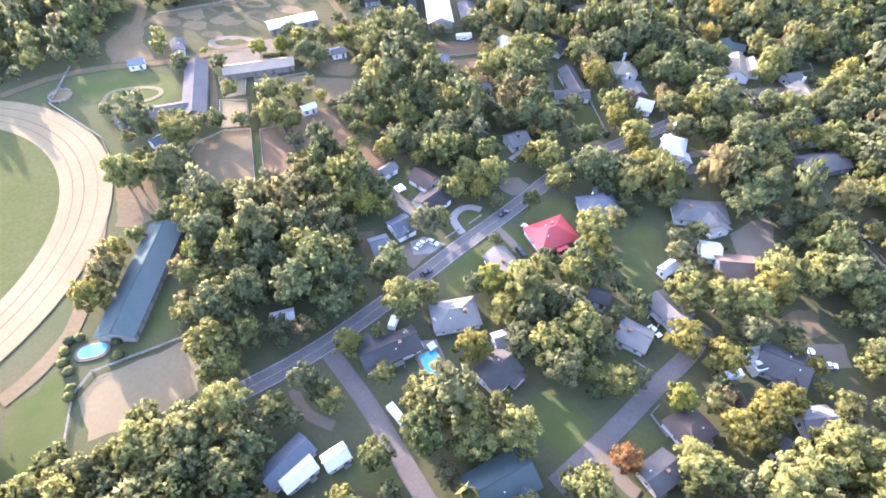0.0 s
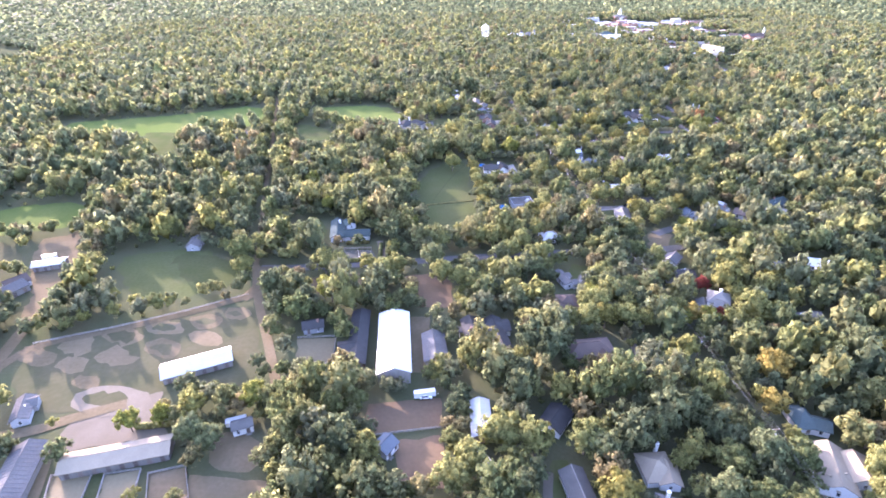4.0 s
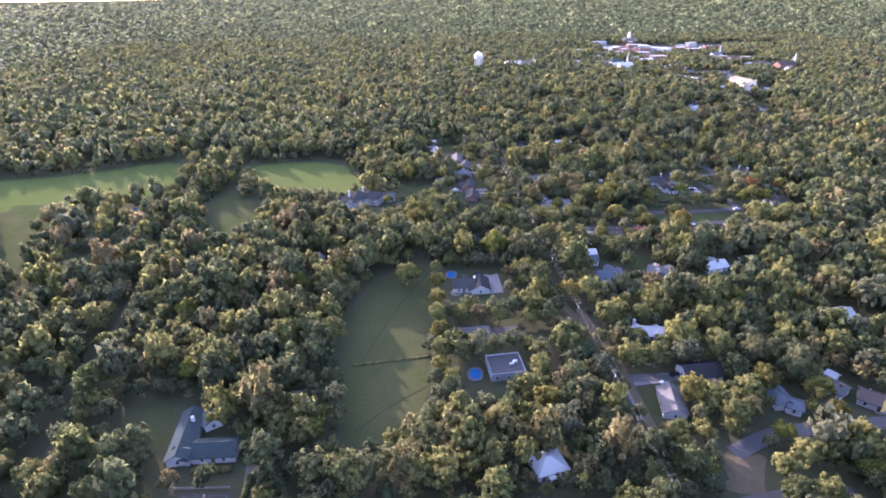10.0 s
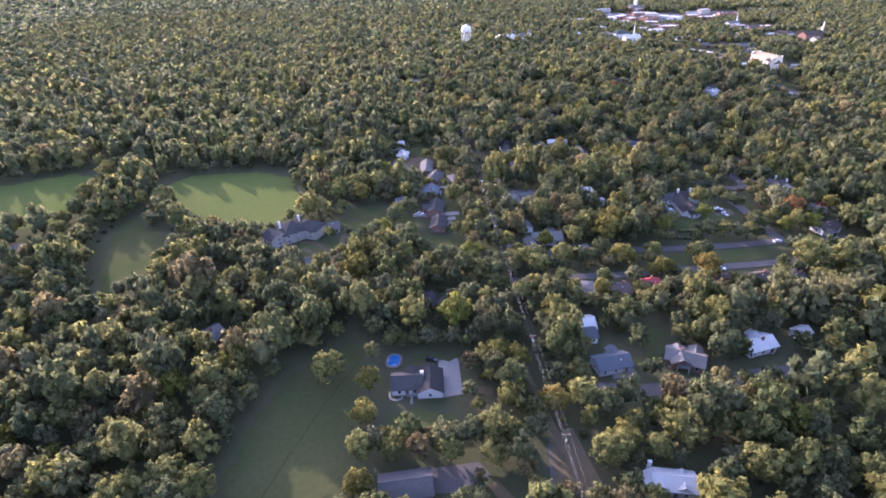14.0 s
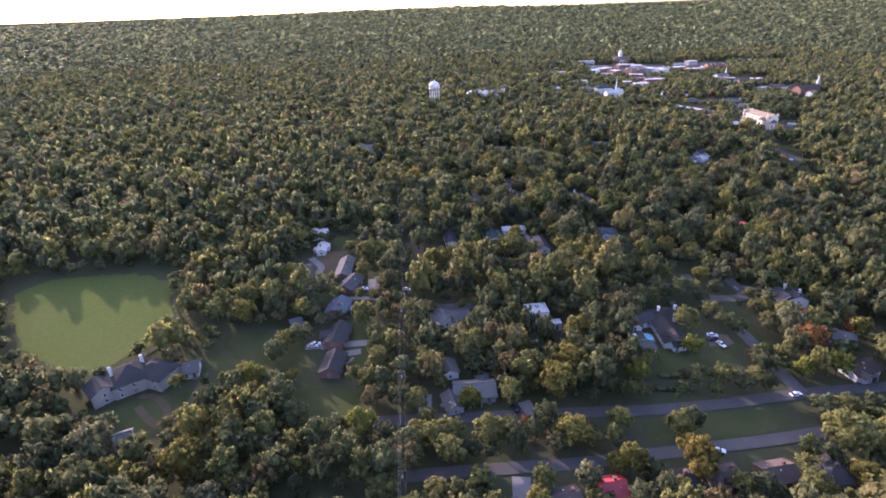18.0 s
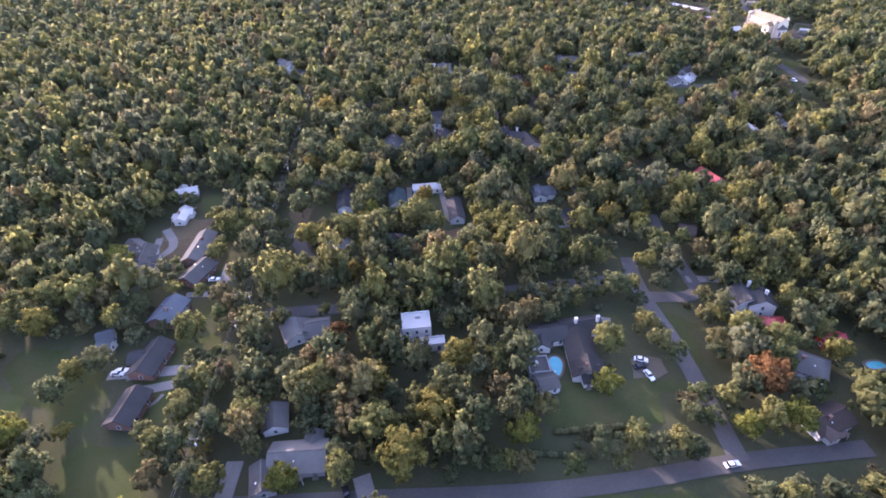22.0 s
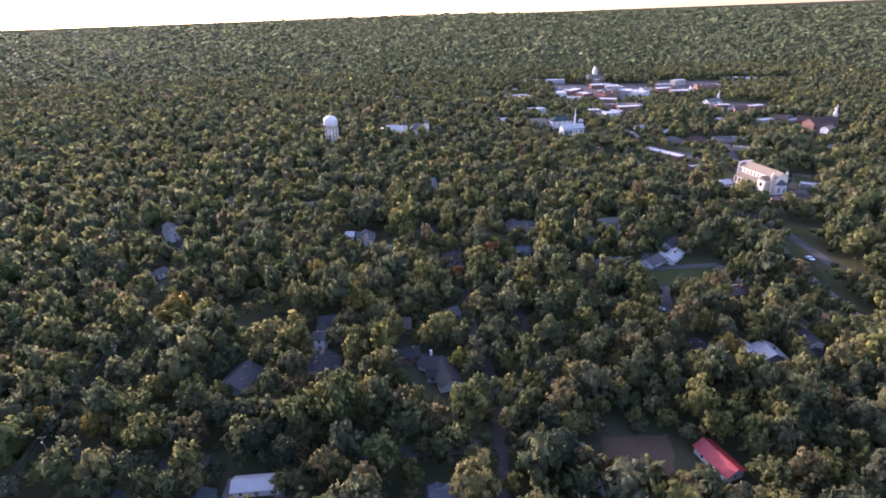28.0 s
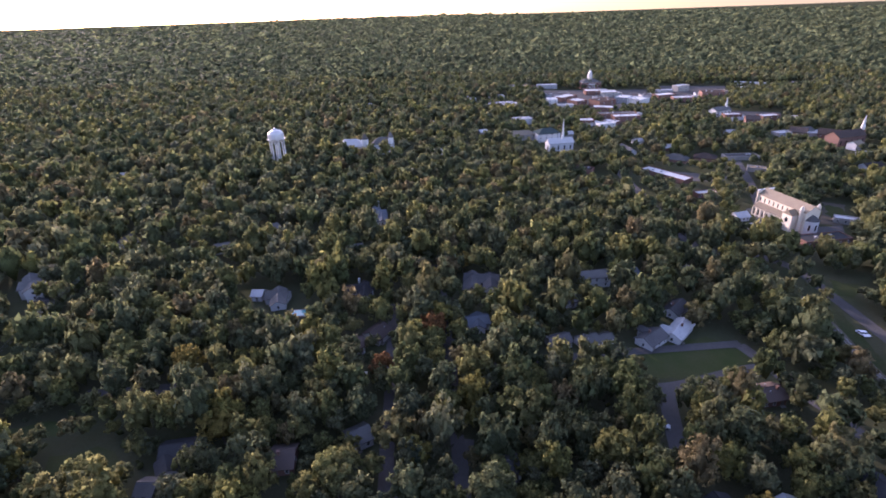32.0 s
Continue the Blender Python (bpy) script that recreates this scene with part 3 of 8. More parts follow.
def pool(x, y, l, w, yaw, kind="oval"):
    n = 28
    pts = []
    for k in range(n):
        a = 2 * math.pi * k / n
        c, s = math.cos(a), math.sin(a)
        if kind in ("rect", "round"):
            p = (l / 2 * max(-1, min(1, c * 1.5)), w / 2 * max(-1, min(1, s * 1.5)))
        else:
            p = (l / 2 * c, w / 2 * s * (1.0 + (0.35 * c if kind == "kidney" else 0.12 * math.cos(2 * a))))
        pts.append(p)
    z = float(height(x, y))
    root = new("swimming_pool")
    root.matrix_world = pose(x, y, z, 0, 0, yaw)
    wide = [(px * (1 + 2.4 / l), py * (1 + 2.4 / w)) for px, py in pts]
    mid = [(px * (1 + 0.7 / l), py * (1 + 0.7 / w)) for px, py in pts]
    part("deck", prism(wide, -0.3, 0.42), GRAVEL, root)
    part("coping", prism(mid, 0.424, 0.50), CONCRETE, root)
    blue = kind == "oval" and l < 14 and 300 < y < 600
    part("water", prism(pts, 0.504, 0.53), POOLBLUE if blue else WATER, root)
    tagged(root, "oval backyard swimming pool with pale concrete deck" if kind != "rect" else "rectangular turquoise swimming pool behind a house", "pool", "backyard pools")
    block_poly([(x + px * 1.6, y + py * 1.6 - 2) for px, py in wide], 2.5)
    block_poly([(x + px - 2, y + py - 8) for px, py in wide], 2.5)


def car_shape():
    v = [(-2.25, -0.85, 0.35), (2.25, -0.85, 0.35), (2.3, -0.8, 0.75), (1.0, -0.86, 0.95), (-2.2, -0.84, 0.95), (-2.3, -0.8, 0.7)]
    n = len(v)
    v = v + [(p[0], -p[1], p[2]) for p in v]
    f = [tuple(range(n)), tuple(range(2 * n - 1, n - 1, -1))] + [(i, n + i, n + (i + 1) % n, (i + 1) % n) for i in range(n)]
    return v, f


def car(x, y, yaw, paint):
    z = float(height(x, y)) + 0.27
    root = new("parked_car")
    root.matrix_world = pose(x, y, z, 0, 0, yaw)
    shared_part("body", "car_body" + paint, car_shape, CARPAINT[paint], root, Matrix())
    cab = [(-1.7, -0.78, 0.96), (0.95, -0.78, 0.96), (0.25, -0.62, 1.42), (-1.2, -0.62, 1.42)]
    cab2 = cab + [(p[0], -p[1], p[2]) for p in cab]
    shared_part("cabin_glass", "car_glass", lambda: (cab2, [(0, 1, 2, 3), (7, 6, 5, 4), (1, 5, 6, 2), (0, 3, 7, 4), (3, 2, 6, 7)]), GLASS, root, Matrix())
    shared_part("roof", "car_roof" + paint, lambda: box(-1.22, 0.27, -0.64, 0.64, 1.424, 1.48), CARPAINT[paint], root, Matrix())
    for wx in (-1.4, 1.4):
        for wy in (-0.8, 0.8):
            shared_part("wheel", "wheel", lambda: tube([(0.33, -0.1), (0.33, 0.1)], 12), TYRE, root, pose(wx, wy, 0.33, 90))
    for wy in (-0.6, 0.6):
        shared_part("headlight", "headlight", lambda: box(2.2, 2.33, -0.18, 0.18, 0.6, 0.74), TRIM, root, pose(0, wy, 0))
    tagged(root, f"{'white' if paint == 'white' else 'dark'} passenger car parked on the pavement", "car", "parked cars")
    block_line([(x - 1, y - 3), (x + 1, y + 1)], 4)


def power_line(x0, y0, x1, y1, span, h=11.5):
    """Wooden poles with a cross-arm, three wires between them."""
    n = int(math.hypot(x1 - x0, y1 - y0) / span)
    yaw = math.degrees(math.atan2(y1 - y0, x1 - x0))
    tops = []
    for k in range(n + 1):
        x, y = x0 + (x1 - x0) * k / n, y0 + (y1 - y0) * k / n
        z = float(height(x, y))
        root = new("utility_pole")
        root.matrix_world = pose(x, y, z, 0, 0, yaw)
        shared_part("pole", "pole", lambda: tube([(0.19, -1.0), (0.12, h + 0.6)], 8), WOOD, root, Matrix())
        shared_part("cross_arm", "arm", lambda: box(-0.08, 0.08, -1.3, 1.3, h - 0.1, h + 0.1), WOOD, root, pose(0.2, 0, 0))
        for s in (-1.1, 1.1):
            shared_part("insulator", "insulator", lambda: tube([(0.05, 0), (0.08, 0.1), (0.05, 0.25)], 6), TRIM, root, pose(0.2, s, h + 0.1))
        shared_part("transformer", "transformer", lambda: tube([(0.24, h - 2.2), (0.26, h - 2.1), (0.26, h - 1.3), (0.2, h - 1.2)], 10), STEEL, root, pose(-0.45, 0, 0))
        tagged(root, "weathered wooden utility pole with a cross-arm and wires", "pole", "utility poles")
        tops.append((x, y, z + h + 0.3))
    for s in (-1.1, 0.5, 1.1):
        V = []
        for (ax, ay, az), (bx, by, bz) in zip(tops[:-1], tops[1:]):
            c, sn = math.cos(radians(yaw + 90)) * s, math.sin(radians(yaw + 90)) * s
            pts = [(ax + (bx - ax) * k / 8 + c, ay + (by - ay) * k / 8 + sn, az + (bz - az) * k / 8 - 4 * 0.9 * (k / 8) * (1 - k / 8)) for k in range(9)]
            V += [beam(p, q, 0.026, 4) for p, q in zip(pts[:-1], pts[1:])]
        tagged(mesh_object("power_cable", *merge(*V), WIRE), "thin sagging power cable along the poles", "cable", "power cables")
    block_line([(x0, y0), (x1, y1)], 2.2)
    block_line([(x0 + 1, y0), (x1 + 1, y1)], 5.0, low_only)


def rail_shape(pts, z, r):
    """One continuous rail of square section through the points."""
    v, f = [], []
    for i, (x, y) in enumerate(pts):
        p, q = pts[max(i - 1, 0)], pts[min(i + 1, len(pts) - 1)]
        d = math.hypot(q[0] - p[0], q[1] - p[1]) or 1
        nx, ny = -(q[1] - p[1]) / d * r, (q[0] - p[0]) / d * r
        v += [(x - nx, y - ny, z - r), (x + nx, y + ny, z - r), (x + nx, y + ny, z + r), (x - nx, y - ny, z + r)]
        if i:
            f += [(4 * i - 4 + k, 4 * i - 4 + (k + 1) % 4, 4 * i + (k + 1) % 4, 4 * i + k) for k in range(4)]
    n = len(v) - 4
    return v, f + [(0, 3, 2, 1), (n, n + 1, n + 2, n + 3)]


def fence(pts, label="pale board fence along the paddock", hgt=1.3):
    pts = dense(list(pts), 4.2)
    root = new("paddock_fence")
    root.matrix_world = pose(pts[0][0], pts[0][1], float(height(*pts[0])))
    x0, y0 = pts[0]
    for x, y in pts:
        shared_part("post", "fence_post", lambda: box(-0.09, 0.09, -0.09, 0.09, -0.3, hgt), WALL["barnwall"], root, Matrix.Translation((x - x0, y - y0, 0)))
    for zz in (0.45, 0.8, 1.15):
        part("rail", rail_shape([(x - x0, y - y0) for x, y in pts], zz, 0.06), WALL["barnwall"], root)
    tagged(root, label, "fence", "paddock fences")


def water_tower(x, y):
    root = new("water_tower")
    root.matrix_world = pose(x, y, float(height(x, y)))
    part("tank", tube([(1.0, 21.5), (4.5, 22.5), (6.6, 25.0), (7.0, 27.5), (6.6, 30.0), (4.5, 32.2), (1.2, 33.2)], 28), TANKWHITE, root)
    part("vent_cap", tube([(1.2, 33.2), (1.2, 34.2), (0.4, 34.6)], 12), TANKWHITE, root)
    part("riser", tube([(0.9, -1), (0.9, 22)], 12), TANKWHITE, root)
    for k in range(6):
        a = math.pi / 3 * k
        part("leg", beam((6.4 * math.cos(a), 6.4 * math.sin(a), -1), (6.0 * math.cos(a), 6.0 * math.sin(a), 25.5), 0.55, 8), TANKWHITE, root)
        b = a + math.pi / 3
        part("brace", merge(beam((6.3 * math.cos(a), 6.3 * math.sin(a), 2), (6.1 * math.cos(b), 6.1 * math.sin(b), 20), 0.08, 4)), STEEL, root)
    part("catwalk", tube([(6.9, 25.0), (7.6, 25.0), (7.6, 25.2), (6.9, 25.25)], 28), STEEL, root)
    tagged(root, "tall white water tower with round tank on legs", "tower")
    block_poly([(x - 8, y - 8), (x + 8, y - 8), (x + 8, y + 8), (x - 8, y + 8)], 1)


def steeple(parent, x, y, z, w, h, mat):
    part("tower", merge(box(x - w / 2, x + w / 2, y - w / 2, y + w / 2, 0, z), box(x - w * 0.56, x + w * 0.56, y - w * 0.56, y + w * 0.56, z, z + 0.4)), mat, parent)
    part("belfry", tube([(w * 0.42, z + 0.4), (w * 0.42, z + w * 0.8), (w * 0.5, z + w * 0.85)], 8, x, y), TRIM, parent)
    part("spire", tube([(w * 0.40, z + w * 0.85), (0.06, z + h)], 8, x, y), TANKWHITE, parent)


def church(x, y, yaw, L, D, h, roof, wall, spire=None, label=""):
    root = new("church")
    root.matrix_world = pose(x, y, float(height(x, y)), 0, 0, yaw)
    a, b, rise = L / 2, D / 2, D * 0.3
    v, f = box(-a, a, -b, b, -1, h)
    n = len(v)
    v += [(-a, 0, h + rise), (a, 0, h + rise)]
    part("nave_wall", (v, [q for q in f if q != (4, 5, 7, 6)] + [(4, 6, n), (5, n + 1, 7)]), WALL[wall], root)
    part("roof", roof_slab(L, D, h, rise, 0.7, "gable"), ROOF[roof], root)
    for k in range(max(3, int(L / 6))):
        sx = -a + (k + 0.5) * L / max(3, int(L / 6))
        for s in (-1, 1):
            shared_part("tall_window", "tall_window", lambda: merge(box(-0.7, 0.7, -0.05, 0.05, 1.5, 5.0), prism([(-0.7, -0.05), (0.7, -0.05), (0.7, 0.05), (-0.7, 0.05)], 5.0, 5.5)), GLASS, root, pose(sx, s * (b + 0.02), 0))
    part("entrance", box(-1.3, 1.3, -0.1, 0.1, 0, 3.2), DOOR, root).matrix_local = pose(-a, 0, 0, 0, 0, 90)
    if spire:
        steeple(root, spire[0], 0, spire[1], spire[2], spire[3], WALL[wall])
    tagged(root, label, "church")
    c, s = math.cos(radians(yaw)), math.sin(radians(yaw))
    quad = [(x + px * c - py * s, y + px * s + py * c) for px, py in ((-a - 5, -b - 5), (a + 5, -b - 5), (a + 5, b + 5), (-a - 5, b + 5))]
    block_poly(quad, 3)
    for k in (7, 14):
        block_poly([(qx - 0.35 * k, qy - k) for qx, qy in quad], 3)
    block_poly([(qx - 12, qy - 34) for qx, qy in quad], 6, low_only)
    return root


def basilica(x, y, yaw):
    """The large cream church: high nave, lower aisles, transept and apse."""
    root = new("basilica")
    root.matrix_world = pose(x, y, float(height(x, y)), 0, 0, yaw) @ Matrix.Diagonal((0.72, 0.82, 1.0, 1.0))

    def gable(name, x0, x1, y0, y1, h, rise, mat):
        v, f = box(x0, x1, y0, y1, -1, h)
        n, m = len(v), (y0 + y1) / 2
        v += [(x0, m, h + rise), (x1, m, h + rise)]
        return part(name, (v, [q for q in f if q != (4, 5, 7, 6)] + [(4, 6, n), (5, n + 1, 7)]), mat, root)

    def cover(name, L, D, h, rise, m):
        o = part(name, roof_slab(L, D, h, rise, 0.6, "gable"), ROOF["tan"], root)
        o.matrix_local = m
        return o

    cream = WALL["cream"]
    gable("nave_wall", -27, 25, -6.5, 6.5, 14, 3.6, cream)
    cover("nave_roof", 52, 13, 14, 3.6, pose(-1, 0, 0))
    for s in (-1, 1):
        y0, y1 = sorted((s * 6.504, s * 11))
        part("aisle_wall", box(-25, 9, y0, y1, -1, 6.5), cream, root)
        v = [(-25.4, s * 6.504, 9.0), (9, s * 6.504, 9.0), (9, s * 11.6, 6.5), (-25.4, s * 11.6, 6.5)]
        v += [(p[0], p[1], p[2] + 0.25) for p in v]
        part("aisle_roof", (v, [(4, 5, 6, 7), (0, 3, 2, 1), (0, 1, 5, 4), (1, 2, 6, 5), (2, 3, 7, 6), (3, 0, 4, 7)]), ROOF["tan"], root)
        for k in range(7):
            w = part("tall_window", merge(box(-0.6, 0.6, -0.06, 0.06, 9.8, 12.6)), GLASS, root)
            w.matrix_local = pose(-24 + k * 5, s * 6.52, 0)
            w = part("arched_window", merge(box(-0.7, 0.7, -0.06, 0.06, 1.6, 5.0), box(-0.45, 0.45, -0.06, 0.06, 5.0, 5.5)), GLASS, root)
            w.matrix_local = pose(-23 + k * 4.8, s * 11.02, 0)
            p = part("buttress", box(-0.35, 0.35, -0.35, 0.35, -1, 6.2), cream, root)
            p.matrix_local = pose(-25 + k * 4.8, s * 11.3, 0)
    for s in (-1, 1):
        y0, y1 = sorted((s * 6.504, s * 13))
        part("transept", box(9.004, 19, y0, y1, -1, 11), cream, root)
        v = [(8.6, s * 6.504, 11), (19.4, s * 6.504, 11), (19.4, s * 13.5, 11), (8.6, s * 13.5, 11), (14, s * 6.504, 14), (14, s * 13.5, 14)]
        f = [(0, 1, 2, 3), (0, 4, 1), (3, 2, 5), (0, 3, 5, 4), (1, 4, 5, 2)]
        part("transept_roof", (v, f), ROOF["tan"], root)
        part("rose_window", tube([(1.7, -0.06), (1.7, 0.06)], 20), GLASS, root).matrix_local = pose(14, s * 13.02, 7.5, 90)
        part("stair_turret", tube([(1.5, -1), (1.5, 15), (1.8, 15.1), (1.2, 16.6), (0.1, 18)], 14, 21.5, s * 7.6), cream, root)
    part("apse", tube([(5.6, -1), (5.6, 8.5), (5.9, 8.6), (5.9, 8.9)], 24, 25.2, 0), WALL["white"], root)
    part("apse_roof", tube([(6.1, 8.904), (5.9, 9.1), (0.3, 12.2)], 24, 25.2, 0), ROOF["barn"], root)
    for k in (-1, 0, 1):
        w = part("arched_window", merge(box(-0.7, 0.7, -0.06, 0.06, 3.0, 6.2), box(-0.45, 0.45, -0.06, 0.06, 6.2, 6.8)), GLASS, root)
        w.matrix_local = pose(25.2, 0, 0, 0, 0, 90 + 50 * k) @ pose(0, -5.58, 0)
    part("portal", box(-2.2, 2.2, -0.3, 0.3, 0, 4.2), DOOR, root).matrix_local = pose(-27, 0, 0, 0, 0, 90)
    part("facade_gable", prism([(-28, -7.6), (-27.004, -7.6), (-27.004, 7.6), (-28, 7.6)], -1, 16.5), cream, root)
    part("facade_cap", box(-28.2, -26.9, -7.9, 7.9, 16.5, 17.0), TRIM, root)
    part("forecourt", box(-38, -28, -9, 9, -0.6, 0.3), CONCRETE, root)
    tagged(root, "large cream stone church with tiled roof and transept", "church")
    c, s = math.cos(radians(yaw)), math.sin(radians(yaw))
    quad = [(x + px * c - py * s, y + px * s + py * c) for px, py in ((-30, -16), (22, -16), (22, 15), (-30, 15))]
    block_poly(quad, 3)
    block_poly([(qx - 8, qy - 22) for qx, qy in quad], 3)


def mansion(x, y, yaw):
    root = new("great_house")
    root.matrix_world = pose(x, y, float(height(x, y)), 0, 0, yaw)
    for px, L, D, h in ((-16, 26, 14, 9), (14, 20, 13, 10)):
        part("wing", box(px - L / 2, px + L / 2, -D / 2, D / 2, -1, h), WALL["white"], root)
        o = part("roof", roof_slab(L, D, h, 5.0, 0.7, "hip"), ROOF["white" if px < 0 else "grey"], root)
        o.matrix_local = pose(px, 0, 0)
        for k in range(6):
            for s in (0, 1):
                window(root, px - L / 2 + (k + 0.5) * L / 6, -D / 2, 1.2 + 3.6 * s, 180)
    for px, w, h in ((-2, 6, 15), (22, 5, 16)):
        part("turret", tube([(w / 2, -1), (w / 2, h)], 10, px, -5), WALL["white"], root)
        part("turret_roof", tube([(w / 2 + 0.6, h + 0.004), (0.1, h + 5.5)], 10, px, -5), ROOF["grey"], root)
    for k in range(7):
        part("column", tube([(0.3, 0), (0.26, 4.2)], 8, -24 + k * 4, -9), TRIM, root)
    part("veranda_roof", box(-27, 5, -9.8, -7.1, 4.2, 4.5), ROOF["grey"], root)
    tagged(root, "great white house with turrets and pale roofs", "house")
    block_poly([(x - 30, y - 14), (x + 26, y - 14), (x + 30, y + 12), (x - 34, y + 12)], 2)


def court_house(x, y):
    root = new("court_house")
    root.matrix_world = pose(x, y, float(height(x, y)))
    part("hall", box(-16, 16, -11, 11, -1, 11), WALL["brick"], root)
    part("roof", roof_slab(32, 22, 11, 4.5, 0.8, "hip"), ROOF["grey"], root)
    for s in range(3):
        for k in range(8):
            window(root, -14 + 4 * k, -11, 1.6 + 3.1 * s, 180)
    part("portico", merge(box(-5, 5, -14, -11, 7.6, 8.6), *[box(k - 0.35, k + 0.35, -13.8, -13.1, -1, 7.6) for k in (-4.4, -1.5, 1.5, 4.4)]), TRIM, root, "white portico with four square columns")
    part("cornice", merge(box(-3.4, 3.4, -3.4, 3.4, 19.6, 20.1), box(-16.4, 16.4, -11.4, -11.0, 10.4, 11)), TRIM, root)
    for turn in (0, 90, 180, 270):
        part("clock_face", tube([(1.3, 0), (1.3, 0.12)], 20), STEEL, root).matrix_local = pose(0, 0, 17.6, 0, 0, turn) @ pose(0, -3.0, 0, 90)
    part("clock_tower", box(-3, 3, -3, 3, 11, 22), WALL["white"], root)
    part("dome", tube([(3.3, 22), (3.0, 24.5), (2.0, 26.5), (0.5, 28), (0.1, 31)], 14), TANKWHITE, root)
    tagged(root, "brick court house with a white domed clock tower", "building")


def winged_house(roof, wall, wings, label, chimneys):
    """One house of several wings, each (x, y, yaw, ridge length, depth, form, storeys)."""
    x0, y0 = wings[0][:2]
    z = float(height(x0, y0))
    root = new("house")
    root.matrix_world = pose(x0, y0, z)
    for k, (x, y, yaw, L, D, kind, storeys) in enumerate(wings):
        h, rise, a, b = storeys * 2.8 + 0.3 - 0.05 * k, D * 0.27, L / 2, D / 2
        m = pose(x - x0, y - y0, 0, 0, 0, yaw)
        v, f = box(-a, a, -b, b, -1.2, h)
        if kind == "gable":
            v += [(-a, 0, h + rise), (a, 0, h + rise)]
            f = [q for q in f if q != (4, 5, 7, 6)] + [(4, 6, 8), (5, 9, 7)]
        w = part("wing", (v, f), WALL[wall], root)
        w.matrix_local = m
        part("wing_roof", roof_slab(L, D, h, rise, 0.6, kind), ROOF[roof], w)
        r = a + 0.5 if kind == "gable" else max(a - b, 0.3)
        part("ridge_cap", box(-r, r, -0.16, 0.16, h + rise + 0.14, h + rise + 0.3), ROOF[roof], w)
        for s in range(storeys):
            n = max(1, int(L / 4.8))
            spots = [(-a + (q + 0.5) * L / n, side * b, 180 if side < 0 else 0) for q in range(n) for side in (-1, 1)]
            if kind == "gable":
                spots += [(-a, 0, 90), (a, 0, -90)]
            for px, py, turn in spots:
                if y < 330 or math.cos(radians(yaw + turn)) < 0.5:
                    window(w, px, py, 0.9 + 2.8 * s, turn)
        c, sn = math.cos(radians(yaw)), math.sin(radians(yaw))
        quad = [(x + px * c - py * sn, y + px * sn + py * c) for px, py in ((-a - 1.5, -b - 1.5), (a + 1.5, -b - 1.5), (a + 1.5, b + 1.5), (-a - 1.5, b + 1.5))]
        block_poly(quad, 0.5)
        block_poly([(qx - 2, qy - 5) for qx, qy in quad], 0.5)
        block_poly([(qx - 3, qy - 10) for qx, qy in quad], 1.5, low_only)
    top = max(w[6] * 2.8 + w[4] * 0.27 for w in wings) + 1.3
    for x, y in chimneys:
        px, py = x - x0, y - y0
        part("chimney", merge(box(px - 0.5, px + 0.5, py - 0.4, py + 0.4, 2.5, top), box(px - 0.6, px + 0.6, py - 0.5, py + 0.5, top, top + 0.2)), WALL["white"], root, "pale chimney")
    d = part("door", merge(box(-0.5, 0.5, -0.07, 0.0, 0, 2.05), box(-0.62, -0.5, -0.1, 0, 0, 2.15), box(0.5, 0.62, -0.1, 0, 0, 2.15)), DOOR, root)
    d.matrix_local = pose(0, 0, 0, 0, 0, wings[0][2]) @ pose(0, -wings[0][4] / 2, 0.25)
    tagged(root, label, "house", "houses of the town")


def pergola(x, y, yaw, l, w):
    root = new("pergola")
    root.matrix_world = pose(x, y, float(height(x, y)), 0, 0, yaw)
    for sx in (-1, 0, 1):
        for sy in (-1, 1):
            part("post", box(sx * l * 0.46 - 0.09, sx * l * 0.46 + 0.09, sy * w * 0.46 - 0.09, sy * w * 0.46 + 0.09, 0, 2.5), TRIM, root)
    for sy in (-1, 1):
        part("beam", box(-l / 2, l / 2, sy * w * 0.46 - 0.1, sy * w * 0.46 + 0.1, 2.504, 2.72), TRIM, root)
    for k in range(9):
        u = -l / 2 + (k + 0.5) * l / 9
        part("slat", box(u - 0.08, u + 0.08, -w / 2, w / 2, 2.724, 2.88), TRIM, root)
    tagged(root, "white slatted garden pergola beside the pool", "pergola")
    block_poly([(x - l, y - w - 3), (x + l, y - w - 3), (x + l, y + w), (x - l, y + w)], 0)


def railway(pts):
    """A single track: ballast, sleepers and two rails."""
    block_line([tuple(p) for p in pts], 5.5)
    block_line([(px - 4, py - 12) for px, py in pts], 8, low_only)
    pts = dense(rounded(list(pts), False, 2), 6.0)
    bed = tagged(strip("rail_bed", GRAVEL, pts, 4.6, 0.46), "grey ballast bed of a single railway track", "railway", kind="structure")
    ties, left, right = [], [], []
    for i, (x, y) in enumerate(pts):
        a, b = pts[max(i - 1, 0)], pts[min(i + 1, len(pts) - 1)]
        d = math.hypot(b[0] - a[0], b[1] - a[1]) or 1
        ux, uy = (b[0] - a[0]) / d, (b[1] - a[1]) / d
        left.append((x - uy * 0.72, y + ux * 0.72))
        right.append((x + uy * 0.72, y - ux * 0.72))
        for k in range(9):
            cx, cy = x + ux * k * 0.65, y + uy * k * 0.65
            z = float(height(cx, cy)) + 0.47
            q = [(cx - uy * 1.3 * s1 + ux * 0.12 * s2, cy + ux * 1.3 * s1 + uy * 0.12 * s2) for s1, s2 in ((-1, -1), (1, -1), (1, 1), (-1, 1))]
            ties.append(prism(q, z, z + 0.08))
    part("sleepers", merge(*ties), WOOD, bed)
    for side in (left, right):
        strip("rail", STEEL, side, 0.16, 0.60, bed)


